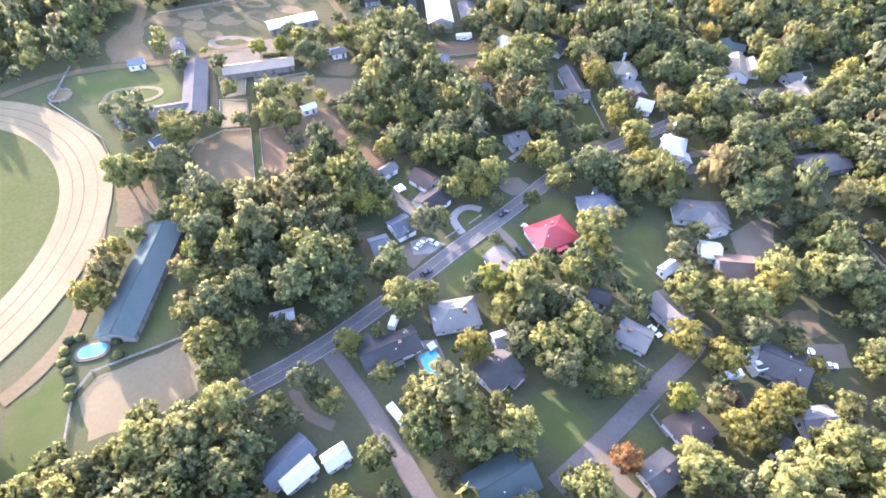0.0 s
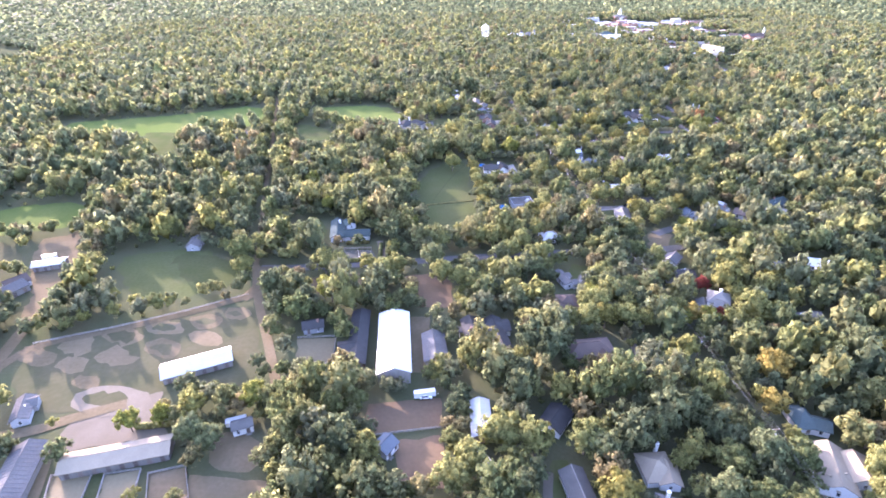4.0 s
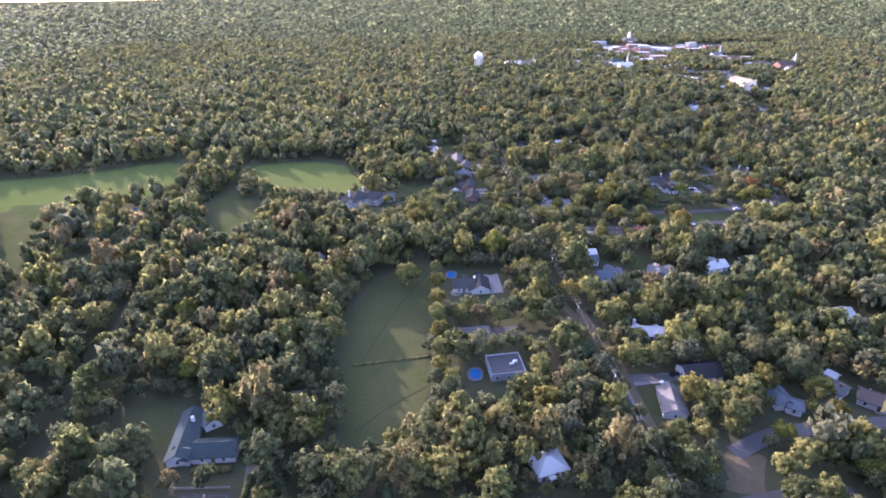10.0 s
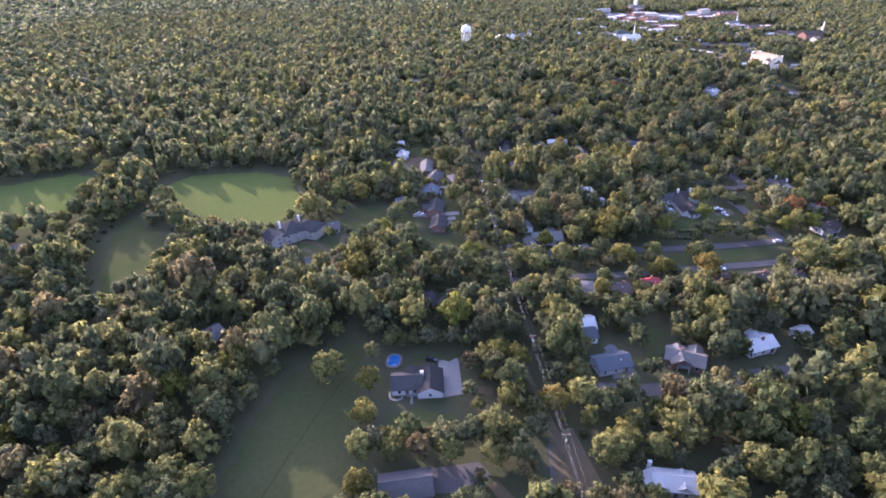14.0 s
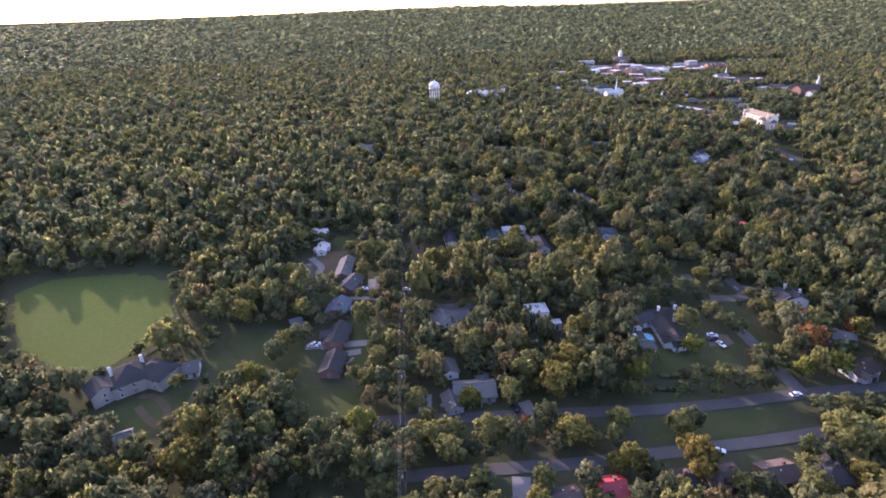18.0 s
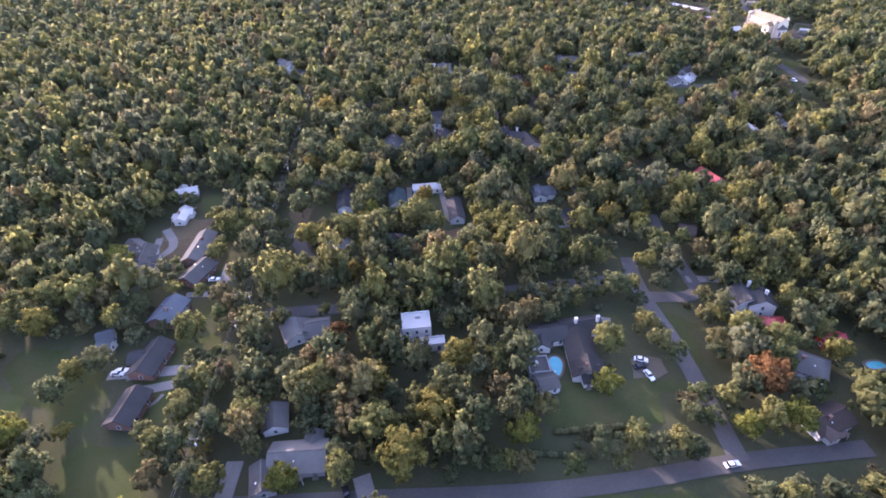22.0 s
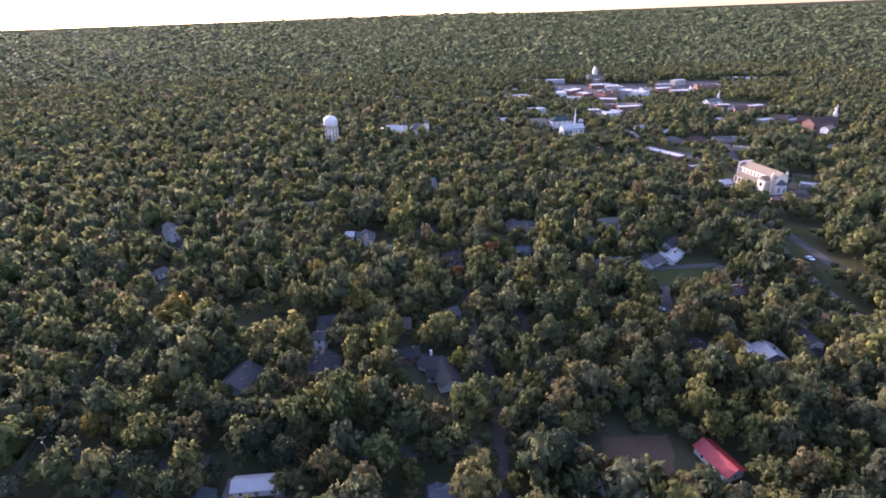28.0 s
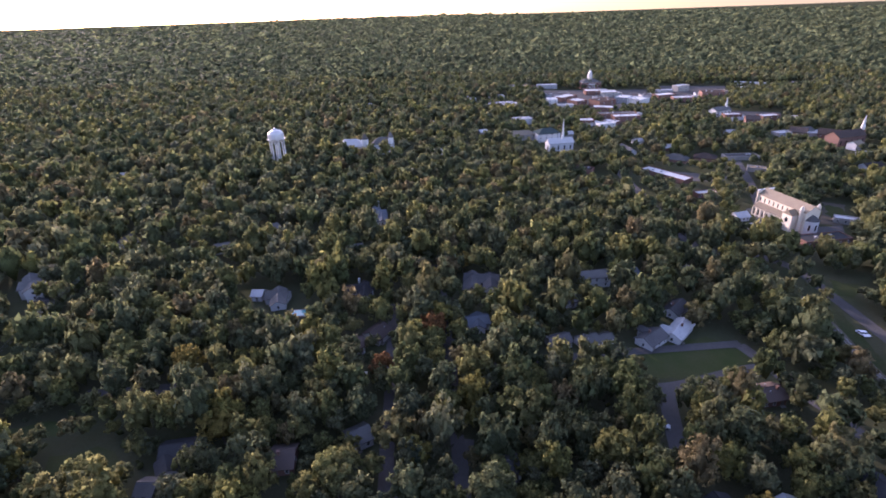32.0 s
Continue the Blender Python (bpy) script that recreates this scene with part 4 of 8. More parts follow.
# ---- laying out the place ----
patch("sand_paddock", SAND, [(-98, 73), (-96, 79), (-72, 89), (-66, 82), (-65, 72), (-72, 67), (-84, 63), (-92, 60)])
patch("lawn", LAWN, [(-118, 69), (-107, 86), (-94, 59), (-102, 51), (-110, 49)])
patch("lawn", LAWN, [(-164, 252), (-111, 246), (-102, 218), (-128, 212), (-154, 228)])
patch("stable_yard", DUST, [(-118, 173), (-104, 168), (-92, 145), (-101, 139), (-108, 141)])
patch("lawn", LAWN, [(-90, 94), (-84, 117), (-74, 92), (-88, 82)])
patch("lawn", LAWN, [(-30, 42), (-23, 51), (-11, 51), (-7, 39)])
patch("lawn", LAWN, [(28, 63), (35, 62), (47, 52), (34, 42), (27, 52)])
patch("lawn", LAWN, [(-8, 158), (-2, 161), (3, 150), (-4, 146)])
patch("lawn", LAWN, [(29, 124), (40, 128), (43, 120), (36, 115), (28, 119)])
patch("gravel_court", GRAVEL, [(110, 114), (129, 122), (122, 104), (108, 100)])
patch("gravel_court", GRAVEL, [(-9, 119), (1, 123), (11, 120), (4, 115), (-2, 110)])
patch("gravel_court", GRAVEL, [(113, 69), (125, 69), (123, 61), (111, 61)])
patch("bare_yard", DUST, [(112, 80), (123, 82), (122, 72), (110, 71)])
patch("lawn", LAWN, [(51, 48), (57, 50), (62, 43), (56, 42)])
patch("lawn", LAWN, [(73, 198), (82, 200), (84, 175), (77, 176), (69, 180), (65, 187)], margin=1.0)
patch("lawn", LAWN, [(70, 222), (79, 227), (76, 206), (70, 208)], margin=1.0)
patch("mown_lawn", PASTURE, [(192, 210), (203, 213), (209, 204), (197, 198), (190, 202)])
patch("lawn", LAWN, [(113, 158), (123, 159), (121, 151), (112, 150)])
road("driveway", GRAVEL, 4, [(125, 165), (126, 159), (124, 154), (118, 149), (111, 148)])
patch("gravel_yard", GRAVEL, [(123, 154), (130, 156), (127, 149), (120, 147)])
patch("lawn", LAWN, [(116, 163), (126, 167), (124, 160), (115, 160)])
road("driveway", GRAVEL, 3.5, [(154, 197), (161, 196), (174, 198), (180, 196)])
patch("gravel_yard", GRAVEL, [(155, 199), (169, 200), (170, 193), (157, 186), (152, 191)])
patch("lawn", LAWN, [(120, 208), (123, 209), (118, 195), (110, 198), (112, 205)])
road("driveway", CONCRETE, 4, [(169, 158), (155, 158), (146, 157)])
road("driveway", GRAVEL, 3, [(71, 222), (68, 212), (68, 203)])
road("driveway", GRAVEL, 3, [(121, 287), (122, 278), (121, 270)])
patch("lawn", LAWN, [(76, 122), (87, 121), (86, 107), (73, 89), (65, 92), (68, 106)])
patch("lawn", LAWN, [(10, 116), (21, 119), (25, 110), (23, 103), (12, 97), (7, 101)])
patch("lawn", LAWN, [(43, 137), (59, 139), (62, 128), (44, 116), (38, 121)])
patch("lawn", LAWN, [(61, 74), (71, 82), (65, 72), (56, 65), (48, 68)])
patch("lawn", LAWN, [(98, 602), (123, 601), (130, 583), (124, 579), (106, 581), (100, 592)])
patch("lawn", LAWN, [(62, 647), (81, 643), (100, 630), (106, 606), (80, 619), (61, 635)])
patch("lawn", LAWN, [(118, 640), (125, 639), (127, 630), (122, 631)])
patch("lawn", LAWN, [(118, 617), (123, 621), (127, 609), (117, 608)])
road("walkway", CONCRETE, 1.2, [(116, 614), (120, 616), (122, 620)])
patch("lawn", LAWN, [(158, 583), (182, 582), (182, 578), (158, 579)])
patch("parking_lot", ASPHALT, [(516, 1122), (548, 1108), (566, 1098), (556, 1086), (522, 1092)])
patch("pasture", PASTURE, [(-136, 382), (-115, 386), (-90, 389), (-71, 372), (-65, 358), (-66, 349), (-80, 337), (-95, 332), (-103, 333)])
patch("lawn", LAWN, [(-32, 416), (-21, 415), (-18, 395), (-29, 396)])
patch("lawn", LAWN, [(114, 347), (122, 347), (123, 340), (114, 327), (113, 333)])
road("driveway", GRAVEL, 2.5, [(120, 336), (117, 333), (115, 327), (113, 326)])
patch("gravel_yard", GRAVEL, [(120, 338), (125, 337), (123, 333), (119, 334)])
road("driveway", GRAVEL, 3.5, [(214, 333), (224, 339), (231, 339), (229, 332)])
patch("lawn", LAWN, [(206, 739), (220, 739), (222, 726), (210, 724)])
road("driveway", CONCRETE, 2.6, [(206, 744), (206, 734), (207, 724), (211, 721)])
road("driveway", CONCRETE, 3.0, [(222, 742), (223, 729), (224, 712)])
patch("concrete_pad", CONCRETE, [(223, 714), (232, 712), (232, 709), (224, 709)])
patch("lawn", PASTURE, [(162, 726), (167, 727), (171, 718), (166, 712)])
patch("bare_yard", DUST, [(143, 734), (157, 733), (159, 715), (154, 707)])
patch("bare_yard", DIRT, [(215, 702), (232, 704), (234, 692), (215, 694)])
patch("dirt_court", SAND, [(330, 751), (354, 751), (351, 740), (336, 736), (328, 743)])
patch("mown_lawn", LAWN, [(154, 413), (166, 413), (161, 401), (153, 396), (153, 403)], margin=0.5)
road("driveway", GRAVEL, 3, [(150, 416), (150, 404), (152, 396), (152, 388)])
road("driveway", ASPHALT, 3.5, [(151, 417), (167, 416), (173, 416)])
patch("bare_yard", DUST, [(141, 462), (148, 459), (151, 450), (147, 441), (138, 444)])
patch("bare_yard", DUST, [(235, 412), (239, 405), (231, 400), (228, 405)])
patch("mown_lawn", PASTURE, [(-11, 156), (-4, 160), (2, 152), (4, 148), (-2, 143), (-7, 148)], margin=0.5)
patch("patio", CONCRETE, [(-1, 141), (5, 149), (10, 148), (4, 142), (1, 139)], margin=0.5)
road("driveway", CONCRETE, 2.8, [(-11, 152), (-8, 147), (-4, 140), (2, 134)])
patch("paved_drive", CONCRETE, [(-2, 122), (3, 124), (10, 120), (5, 116), (-1, 116)], margin=0.5)
road("driveway", CONCRETE, 2.8, [(25, 135), (21, 137), (17, 136), (14, 132), (15, 128), (17, 124)])
patch("lawn", LAWN, [(17, 133), (22, 135), (28, 134), (21, 128), (18, 127)], margin=0.5)
road("driveway", GRAVEL, 3, [(28, 127), (32, 121), (35, 114)])
patch("gravel_yard", GRAVEL, [(35, 152), (42, 151), (46, 146), (38, 141), (34, 146)])
patch("bare_yard", DUST, [(-9, 131), (-5, 134), (-2, 133), (-7, 129)], margin=0.5)
patch("bare_yard", DUST, [(-21, 128), (-15, 129), (-8, 117), (-17, 115)], margin=0.5)
patch("bare_yard", DUST, [(-21, 176), (-14, 178), (-9, 165), (-14, 157), (-20, 166)])
block_line([(512, 940), (510, 914), (508, 888), (506, 862), (505, 836)], 8)
block_line([(493, 906), (490, 882), (484, 859), (482, 840), (479, 814)], 5.5)
block_line([(448, 854), (451, 838), (454, 826), (454, 813), (456, 796)], 5)
patch("gravel_yard", GRAVEL, [(-95, 253), (-93, 265), (-80, 274), (-67, 272), (-64, 258), (-56, 249), (-88, 245)])
patch("dry_pasture", DRY, [(-129, 275), (-134, 304), (-104, 311), (-49, 332), (-36, 300), (-32, 269), (-65, 272), (-103, 261)])
patch("riding_pen", SAND, [(-20, 298), (-4, 298), (-3, 282), (-17, 274)])
patch("dirt_paddock", DIRT, [(12, 257), (39, 258), (40, 244), (11, 243)])
patch("dirt_paddock", DIRT, [(22, 239), (38, 240), (40, 219), (24, 220)])
patch("dust_paddock", DUST, [(-22, 238), (-22, 234), (-25, 231), (-29, 231), (-34, 232), (-39, 236), (-41, 240), (-42, 245), (-39, 248), (-34, 249), (-29, 247), (-24, 243)])
patch("stable_yard", DUST, [(29, 310), (38, 309), (36, 272), (29, 273)])
patch("dirt_paddock", DIRT, [(34, 344), (52, 348), (49, 315), (33, 317)])
patch("pasture", PASTURE, [(44, 385), (39, 430), (38, 468), (45, 491), (56, 510), (78, 522), (78, 488), (74, 464), (74, 427), (71, 402), (56, 388)])
patch("meadow", MEADOW, [(-79, 713), (10, 716), (31, 653), (37, 650), (7, 617), (0, 620), (-40, 652)])
patch("lawn", LAWN, [(-74, 625), (-74, 651), (-37, 617), (-34, 578), (-42, 559), (-54, 565)])
patch("meadow", MEADOW, [(-330, 685), (-268, 696), (-211, 703), (-127, 740), (-113, 656), (-139, 638), (-164, 641), (-219, 626), (-269, 613)])
patch("pasture", PASTURE, [(-108, 387), (-69, 375), (-53, 360), (-59, 344), (-79, 342)])
patch("lawn", PASTURE, [(-43, 418), (-23, 421), (-21, 404), (-26, 397), (-37, 401)])
patch("tennis_court", COURT, [(-7, 377), (9, 376), (12, 364), (-7, 366)])
patch("gravel_court", CONCRETE, [(107, 504), (115, 504), (115, 485), (107, 484)])
patch("lawn", LAWN, [(88, 478), (113, 477), (112, 470), (87, 472)])
patch("lawn", LAWN, [(95, 509), (117, 506), (117, 504), (100, 502)])
patch("paved_court", ASPHALT, [(87, 454), (117, 456), (120, 451), (109, 446), (87, 447)])
patch("paved_court", ASPHALT, [(140, 461), (146, 458), (145, 442), (137, 442)])
patch("lawn", LAWN, [(99, 601), (127, 601), (127, 584), (103, 584)])
patch("lawn", LAWN, [(249, 611), (285, 612), (281, 592), (244, 592)])
patch("lawn", LAWN, [(231, 573), (288, 574), (273, 561), (224, 560)])
patch("lawn", LAWN, [(114, 645), (124, 648), (130, 608), (118, 608)])
railway([(492, 941), (493, 906), (490, 882), (484, 859), (482, 840), (479, 814)])
road("road", ASPHALT, 6.4, [(466, 979), (480, 961), (501, 956), (512, 940), (510, 914), (508, 888), (506, 862), (505, 836)])
road("dirt_lane", DUST, 4, [(448, 854), (451, 838), (454, 826), (454, 813), (456, 796)])
road("dirt_lane", GRAVEL, 3, [(450, 832), (453, 820), (457, 809), (458, 797)])
patch("dirt_bank", DIRT, [(463, 823), (470, 820), (468, 814), (462, 818)])
patch("grass_verge", LAWN, [(521, 925), (532, 918), (519, 906), (512, 911)])
patch("parking_lot", ASPHALT, [(525, 1558), (691, 1546), (634, 1402), (496, 1410)])
patch("parking_lot", ASPHALT, [(725, 1577), (826, 1555), (764, 1444), (676, 1460)])
patch("parking_lot", ASPHALT, [(709, 1364), (775, 1340), (745, 1292), (682, 1310)])
patch("churchyard", GRAVEL, [(599, 1034), (611, 1027), (580, 991), (569, 997)])
road("driveway", CONCRETE, 3.2, [(85.6, 696.3), (89.4, 701.7), (89.5, 707.3), (88.5, 712.7)])
road("driveway", CONCRETE, 4.5, [(107.0, 629.3), (117.8, 630.0), (127.7, 630.2)])
road("driveway", CONCRETE, 3, [(130.6, 677.3), (129.3, 684.0), (129.9, 691.5)])
road("driveway", CONCRETE, 3.2, [(113.8, 670.0), (123.8, 669.5), (137.1, 666.1)])
patch("lawn", DRY, [(96.7, 689.0), (107.2, 703.6), (114.9, 709.7), (119.4, 692.6), (102.6, 694.5)])
patch("lawn", LAWN, [(122.7, 634.6), (119.6, 642.6), (127.7, 639.9), (133.9, 631.7)])
patch("lawn", LAWN, [(122.5, 655.2), (121.0, 664.8), (128.4, 665.2), (129.6, 655.6)])
patch("gravel_lot", GRAVEL, [(279.8, 621.1), (286.1, 621.4), (289.9, 620.3), (289.4, 614.3), (284.3, 611.3), (277.5, 612.3)])
patch("meadow", MEADOW, [(-261, 452), (-234, 464), (-192, 469), (-175, 430), (-205, 421), (-242, 415)])
patch("bare_yard", DUST, [(-190, 411), (-172, 417), (-152, 375), (-150, 345), (-143, 318), (-150, 319), (-161, 352), (-178, 378)])
patch("lawn", DRY, [(-218, 407), (-210, 410), (-184, 386), (-183, 373), (-199, 368)])
road("farm_lane", DUST, 6, [(-155, 382), (-146, 339), (-146, 319), (-143, 296), (-144, 278), (-148, 267)])
patch("dust_yard", DUST, [(-149, 296), (-140, 298), (-134, 275), (-123, 257), (-145, 256), (-155, 277)])
road("driveway", DUST, 3, [(40, 599), (48, 590), (55, 586), (54, 594), (46, 604), (38, 605)])
patch("lawn", LAWN, [(24, 595), (37, 605), (52, 603), (59, 586), (48, 582)])
road("driveway", DUST, 3, [(61, 611), (60, 596), (56, 583)])
patch("bare_yard", DUST, [(90, 729), (110, 726), (112, 694), (84, 695)])
patch("lawn", LAWN, [(270, 644), (284, 641), (280, 625), (267, 624)])
patch("lawn", LAWN, [(297, 640), (310, 641), (306, 619), (299, 614)])
patch("lawn", LAWN, [(254, 614), (276, 611), (295, 611), (296, 606), (252, 609)])
patch("lawn", LAWN, [(123, 646), (134, 645), (142, 635), (129, 634)])
patch("lawn", LAWN, [(97, 752), (113, 750), (120, 732), (103, 730)])
patch("lawn", LAWN, [(207, 741), (222, 739), (220, 724), (208, 726)])
patch("bare_yard", DUST, [(89, 709), (117, 713), (121, 692), (99, 689)])
patch("dirt_court", DIRT, [(330, 752), (354, 750), (349, 735), (326, 738)])
patch("lawn", LAWN, [(395, 875), (442, 882), (429, 859), (391, 859)])
patch("park_lawn", LAWN, [(396, 873), (441, 873), (437, 860), (396, 854), (391, 860)])
patch("lawn", LAWN, [(544, 1038), (558, 1042), (552, 1000), (538, 996)])
patch("lawn", LAWN, [(599, 1032), (603, 1015), (584, 997), (582, 1007)])
patch("parking_lot", ASPHALT, [(546, 991), (581, 992), (565, 968), (535, 966)])
road("road", ASPHALT, 8, [(515, 1394), (625, 1401), (726, 1385)])
patch("lawn", LAWN, [(199, 1794), (289, 1723), (280, 1639), (230, 1668)])
patch("rail_verge", MOWN, [(501, 899), (503, 894), (492, 857), (480, 843), (484, 867)])
patch("lawn", LAWN, [(183, 836), (203, 835), (216, 823), (188, 824)])
patch("lawn", LAWN, [(157, 851), (187, 849), (188, 843), (162, 843)])
patch("lawn", LAWN, [(-229, 635), (-194, 638), (-156, 610), (-183, 599), (-152, 541), (-161, 535)])
patch("lawn", LAWN, [(-133, 549), (-111, 554), (-104, 529), (-119, 526)])
patch("lawn", LAWN, [(154, 414), (163, 413), (161, 398), (153, 395)])
patch("dirt_lane", DUST, [(141, 462), (147, 460), (151, 446), (148, 442), (143, 445), (138, 443)])
patch("lawn", LAWN, [(91, 413), (102, 414), (101, 406), (90, 405)])
patch("concrete_drive", CONCRETE, [(174, 496), (181, 496), (180, 487), (171, 487)])
patch("lawn", LAWN, [(176, 503), (183, 503), (185, 492), (181, 492), (180, 496)])
patch("lawn", LAWN, [(192, 515), (201, 513), (194, 494), (187, 492)])
patch("trodden_ring", DUST, [(-89, 307), (-89, 304), (-91, 302), (-95, 301), (-100, 303), (-105, 306), (-108, 309), (-108, 313), (-106, 315), (-102, 316), (-96, 314), (-92, 311)])
patch("grass_ring", DRY, [(-92, 308), (-92, 306), (-94, 304), (-97, 304), (-100, 305), (-103, 307), (-105, 309), (-105, 311), (-103, 312), (-100, 313), (-97, 312), (-94, 310)])
patch("trodden_ring", DUST, [(-73, 312), (-74, 309), (-76, 307), (-80, 307), (-84, 308), (-89, 311), (-91, 314), (-91, 317), (-89, 319), (-85, 320), (-80, 318), (-76, 316)])
patch("grass_ring", DRY, [(-76, 313), (-76, 311), (-78, 310), (-81, 310), (-84, 311), (-87, 312), (-88, 314), (-88, 315), (-86, 317), (-84, 317), (-80, 316), (-78, 314)])
patch("trodden_ring", DUST, [(-69, 297), (-69, 294), (-71, 292), (-75, 292), (-79, 293), (-83, 295), (-85, 299), (-86, 302), (-84, 304), (-80, 305), (-75, 303), (-71, 301)])
patch("grass_ring", DRY, [(-72, 298), (-72, 296), (-73, 294), (-76, 294), (-79, 295), (-81, 297), (-83, 299), (-83, 300), (-81, 302), (-79, 302), (-76, 301), (-73, 300)])
patch("trodden_ring", DUST, [(-57, 315), (-57, 313), (-59, 311), (-63, 310), (-67, 311), (-70, 314), (-72, 317), (-72, 320), (-70, 322), (-66, 322), (-62, 321), (-59, 318)])
patch("grass_ring", DRY, [(-60, 316), (-60, 314), (-61, 314), (-64, 313), (-66, 314), (-68, 315), (-69, 317), (-69, 318), (-67, 319), (-65, 319), (-63, 318), (-61, 317)])
patch("trodden_ring", DUST, [(-46, 320), (-46, 317), (-48, 315), (-50, 315), (-53, 316), (-56, 318), (-58, 321), (-58, 324), (-56, 326), (-53, 326), (-50, 325), (-47, 323)])
patch("grass_ring", DRY, [(-49, 320), (-49, 319), (-50, 318), (-51, 318), (-53, 319), (-54, 320), (-55, 321), (-55, 322), (-54, 323), (-52, 323), (-51, 322), (-50, 321)])
patch("bare_patch", DUST, [(-85, 293), (-85, 289), (-87, 287), (-91, 287), (-96, 288), (-100, 291), (-103, 294), (-104, 298), (-102, 300), (-97, 301), (-92, 299), (-88, 296)])
patch("bare_patch", DUST, [(-107, 302), (-106, 299), (-108, 297), (-111, 296), (-115, 298), (-120, 300), (-123, 304), (-123, 308), (-122, 310), (-118, 311), (-114, 309), (-110, 306)])
patch("bare_patch", DUST, [(-53, 302), (-53, 299), (-55, 298), (-59, 297), (-63, 298), (-66, 301), (-68, 304), (-68, 306), (-66, 308), (-62, 309), (-58, 307), (-55, 305)])
patch("bare_patch", DUST, [(-103, 290), (-103, 287), (-105, 286), (-108, 285), (-111, 286), (-115, 288), (-117, 291), (-118, 294), (-116, 296), (-113, 296), (-109, 295), (-106, 293)])
patch("bare_patch", DUST, [(-93, 279), (-93, 277), (-94, 275), (-97, 275), (-100, 276), (-103, 278), (-105, 280), (-105, 282), (-104, 284), (-101, 284), (-98, 283), (-95, 281)])
patch("bare_patch", DUST, [(-121, 298), (-120, 294), (-122, 292), (-125, 291), (-130, 293), (-134, 295), (-137, 299), (-138, 303), (-137, 305), (-133, 306), (-129, 304), (-124, 301)])
patch("gravel_loop", GRAVEL, [(-69, 266), (-70, 262), (-74, 260), (-81, 260), (-89, 261), (-96, 265), (-100, 269), (-100, 273), (-96, 276), (-89, 277), (-80, 275), (-73, 271)])
patch("grass_ring", DRY, [(-78, 269), (-79, 267), (-81, 265), (-86, 265), (-90, 266), (-94, 268), (-97, 270), (-97, 272), (-94, 274), (-90, 274), (-85, 273), (-81, 271)])
patch("dust_paddock", SAND, [(-88, 235), (-75, 234), (-73, 220), (-83, 219)], margin=0.5)
patch("dust_paddock", SAND, [(-71, 234), (-60, 235), (-58, 223), (-68, 220)], margin=0.5)
patch("dust_paddock", DUST, [(-57, 233), (-46, 235), (-41, 223), (-52, 218)], margin=0.5)
patch("dust_paddock", SAND, [(-84, 216), (-72, 215), (-69, 203), (-71, 196), (-81, 196)], margin=0.5)
patch("dust_paddock", DUST, [(-67, 193), (-60, 156), (-83, 157), (-92, 171), (-88, 186), (-78, 193)], margin=0.5)
patch("dirt_paddock", DIRT, [(-63, 192), (-54, 194), (-45, 172), (-46, 160), (-56, 154)], margin=0.5)
patch("dirt_paddock", DIRT, [(-51, 205), (-35, 206), (-23, 184), (-23, 174), (-36, 181), (-41, 174), (-51, 191)], margin=0.5)
patch("dust_paddock", DUST, [(-44, 232), (-15, 226), (-17, 212), (-29, 204), (-42, 215)], margin=0.5)
patch("dirt_paddock", DIRT, [(-21, 174), (-13, 176), (-10, 162), (-16, 162)], margin=0.5)
fence([(-88, 235), (-75, 234), (-73, 220), (-83, 219), (-88, 235)])
fence([(-71, 234), (-60, 235), (-58, 223), (-68, 220), (-71, 234)])
fence([(-57, 233), (-46, 235), (-41, 223), (-52, 218), (-57, 233)])
fence([(-84, 216), (-72, 215), (-69, 203), (-71, 196), (-81, 196), (-84, 216)])
fence([(-67, 193), (-60, 156), (-83, 157), (-92, 171), (-88, 186), (-78, 193), (-67, 193)])
fence([(-63, 192), (-54, 194), (-45, 172), (-46, 160), (-56, 154), (-63, 192)])
road("lane", MOWN, 4, [(-74, 235), (-67, 202), (-62, 176), (-58, 151)])
road("lane", DUST, 3.5, [(-96, 250), (-89, 227), (-85, 207), (-89, 197), (-96, 191), (-104, 184)])
fence([(-98, 250), (-90, 208)])
road("lane", SAND, 2.2, [(-138, 219), (-138, 230), (-127, 232), (-116, 231), (-112, 226), (-116, 221), (-126, 218), (-136, 218)])
house(-129.8, 250.2, 12, 7, 6, "blue", "white", "gable", 1)
patch("dust_yard", DUST, [(-56, 373), (-50, 364), (-26, 359), (-26, 355), (-38, 353), (-40, 348), (-50, 349)])
patch("dust_paddock", DUST, [(-23, 349), (-4, 349), (-4, 332), (-18, 334)])
patch("dust_paddock", DUST, [(-2, 350), (5, 351), (4, 332), (-1, 332)])
patch("dirt_paddock", DIRT, [(27, 346), (39, 346), (38, 336), (28, 337)])
patch("bare_yard", DUST, [(171, 378), (184, 375), (174, 360), (163, 363)])
patch("lawn", LAWN, [(73, 197), (85, 199), (84, 178), (72, 182)])
patch("lawn", LAWN, [(50, 594), (52, 603), (60, 606), (65, 599), (59, 588)])
patch("lawn", LAWN, [(56, 629), (75, 627), (80, 612), (64, 616)])
house(54.6, 617.8, 11, 6.0, 9, "grey", "white", "gable", 1)
house(-171.5, 357.0, 49, 9.9, 10, "brown", "white", "gable", 1)
road("dirt_lane", DUST, 5, [(64, 182), (72, 176), (79, 166)])
road("driveway", CONCRETE, 4, [(41, 161), (51, 169), (62, 174)])
road("dirt_lane", DUST, 2.5, [(79, 163), (86, 150)])
road("driveway", CONCRETE, 3.5, [(70, 605), (65, 600), (61, 593), (57, 587)])
road("driveway", CONCRETE, 4, [(151, 415), (152, 410), (151, 394)])
road("driveway", CONCRETE, 5, [(152, 414), (166, 415), (175, 416)])
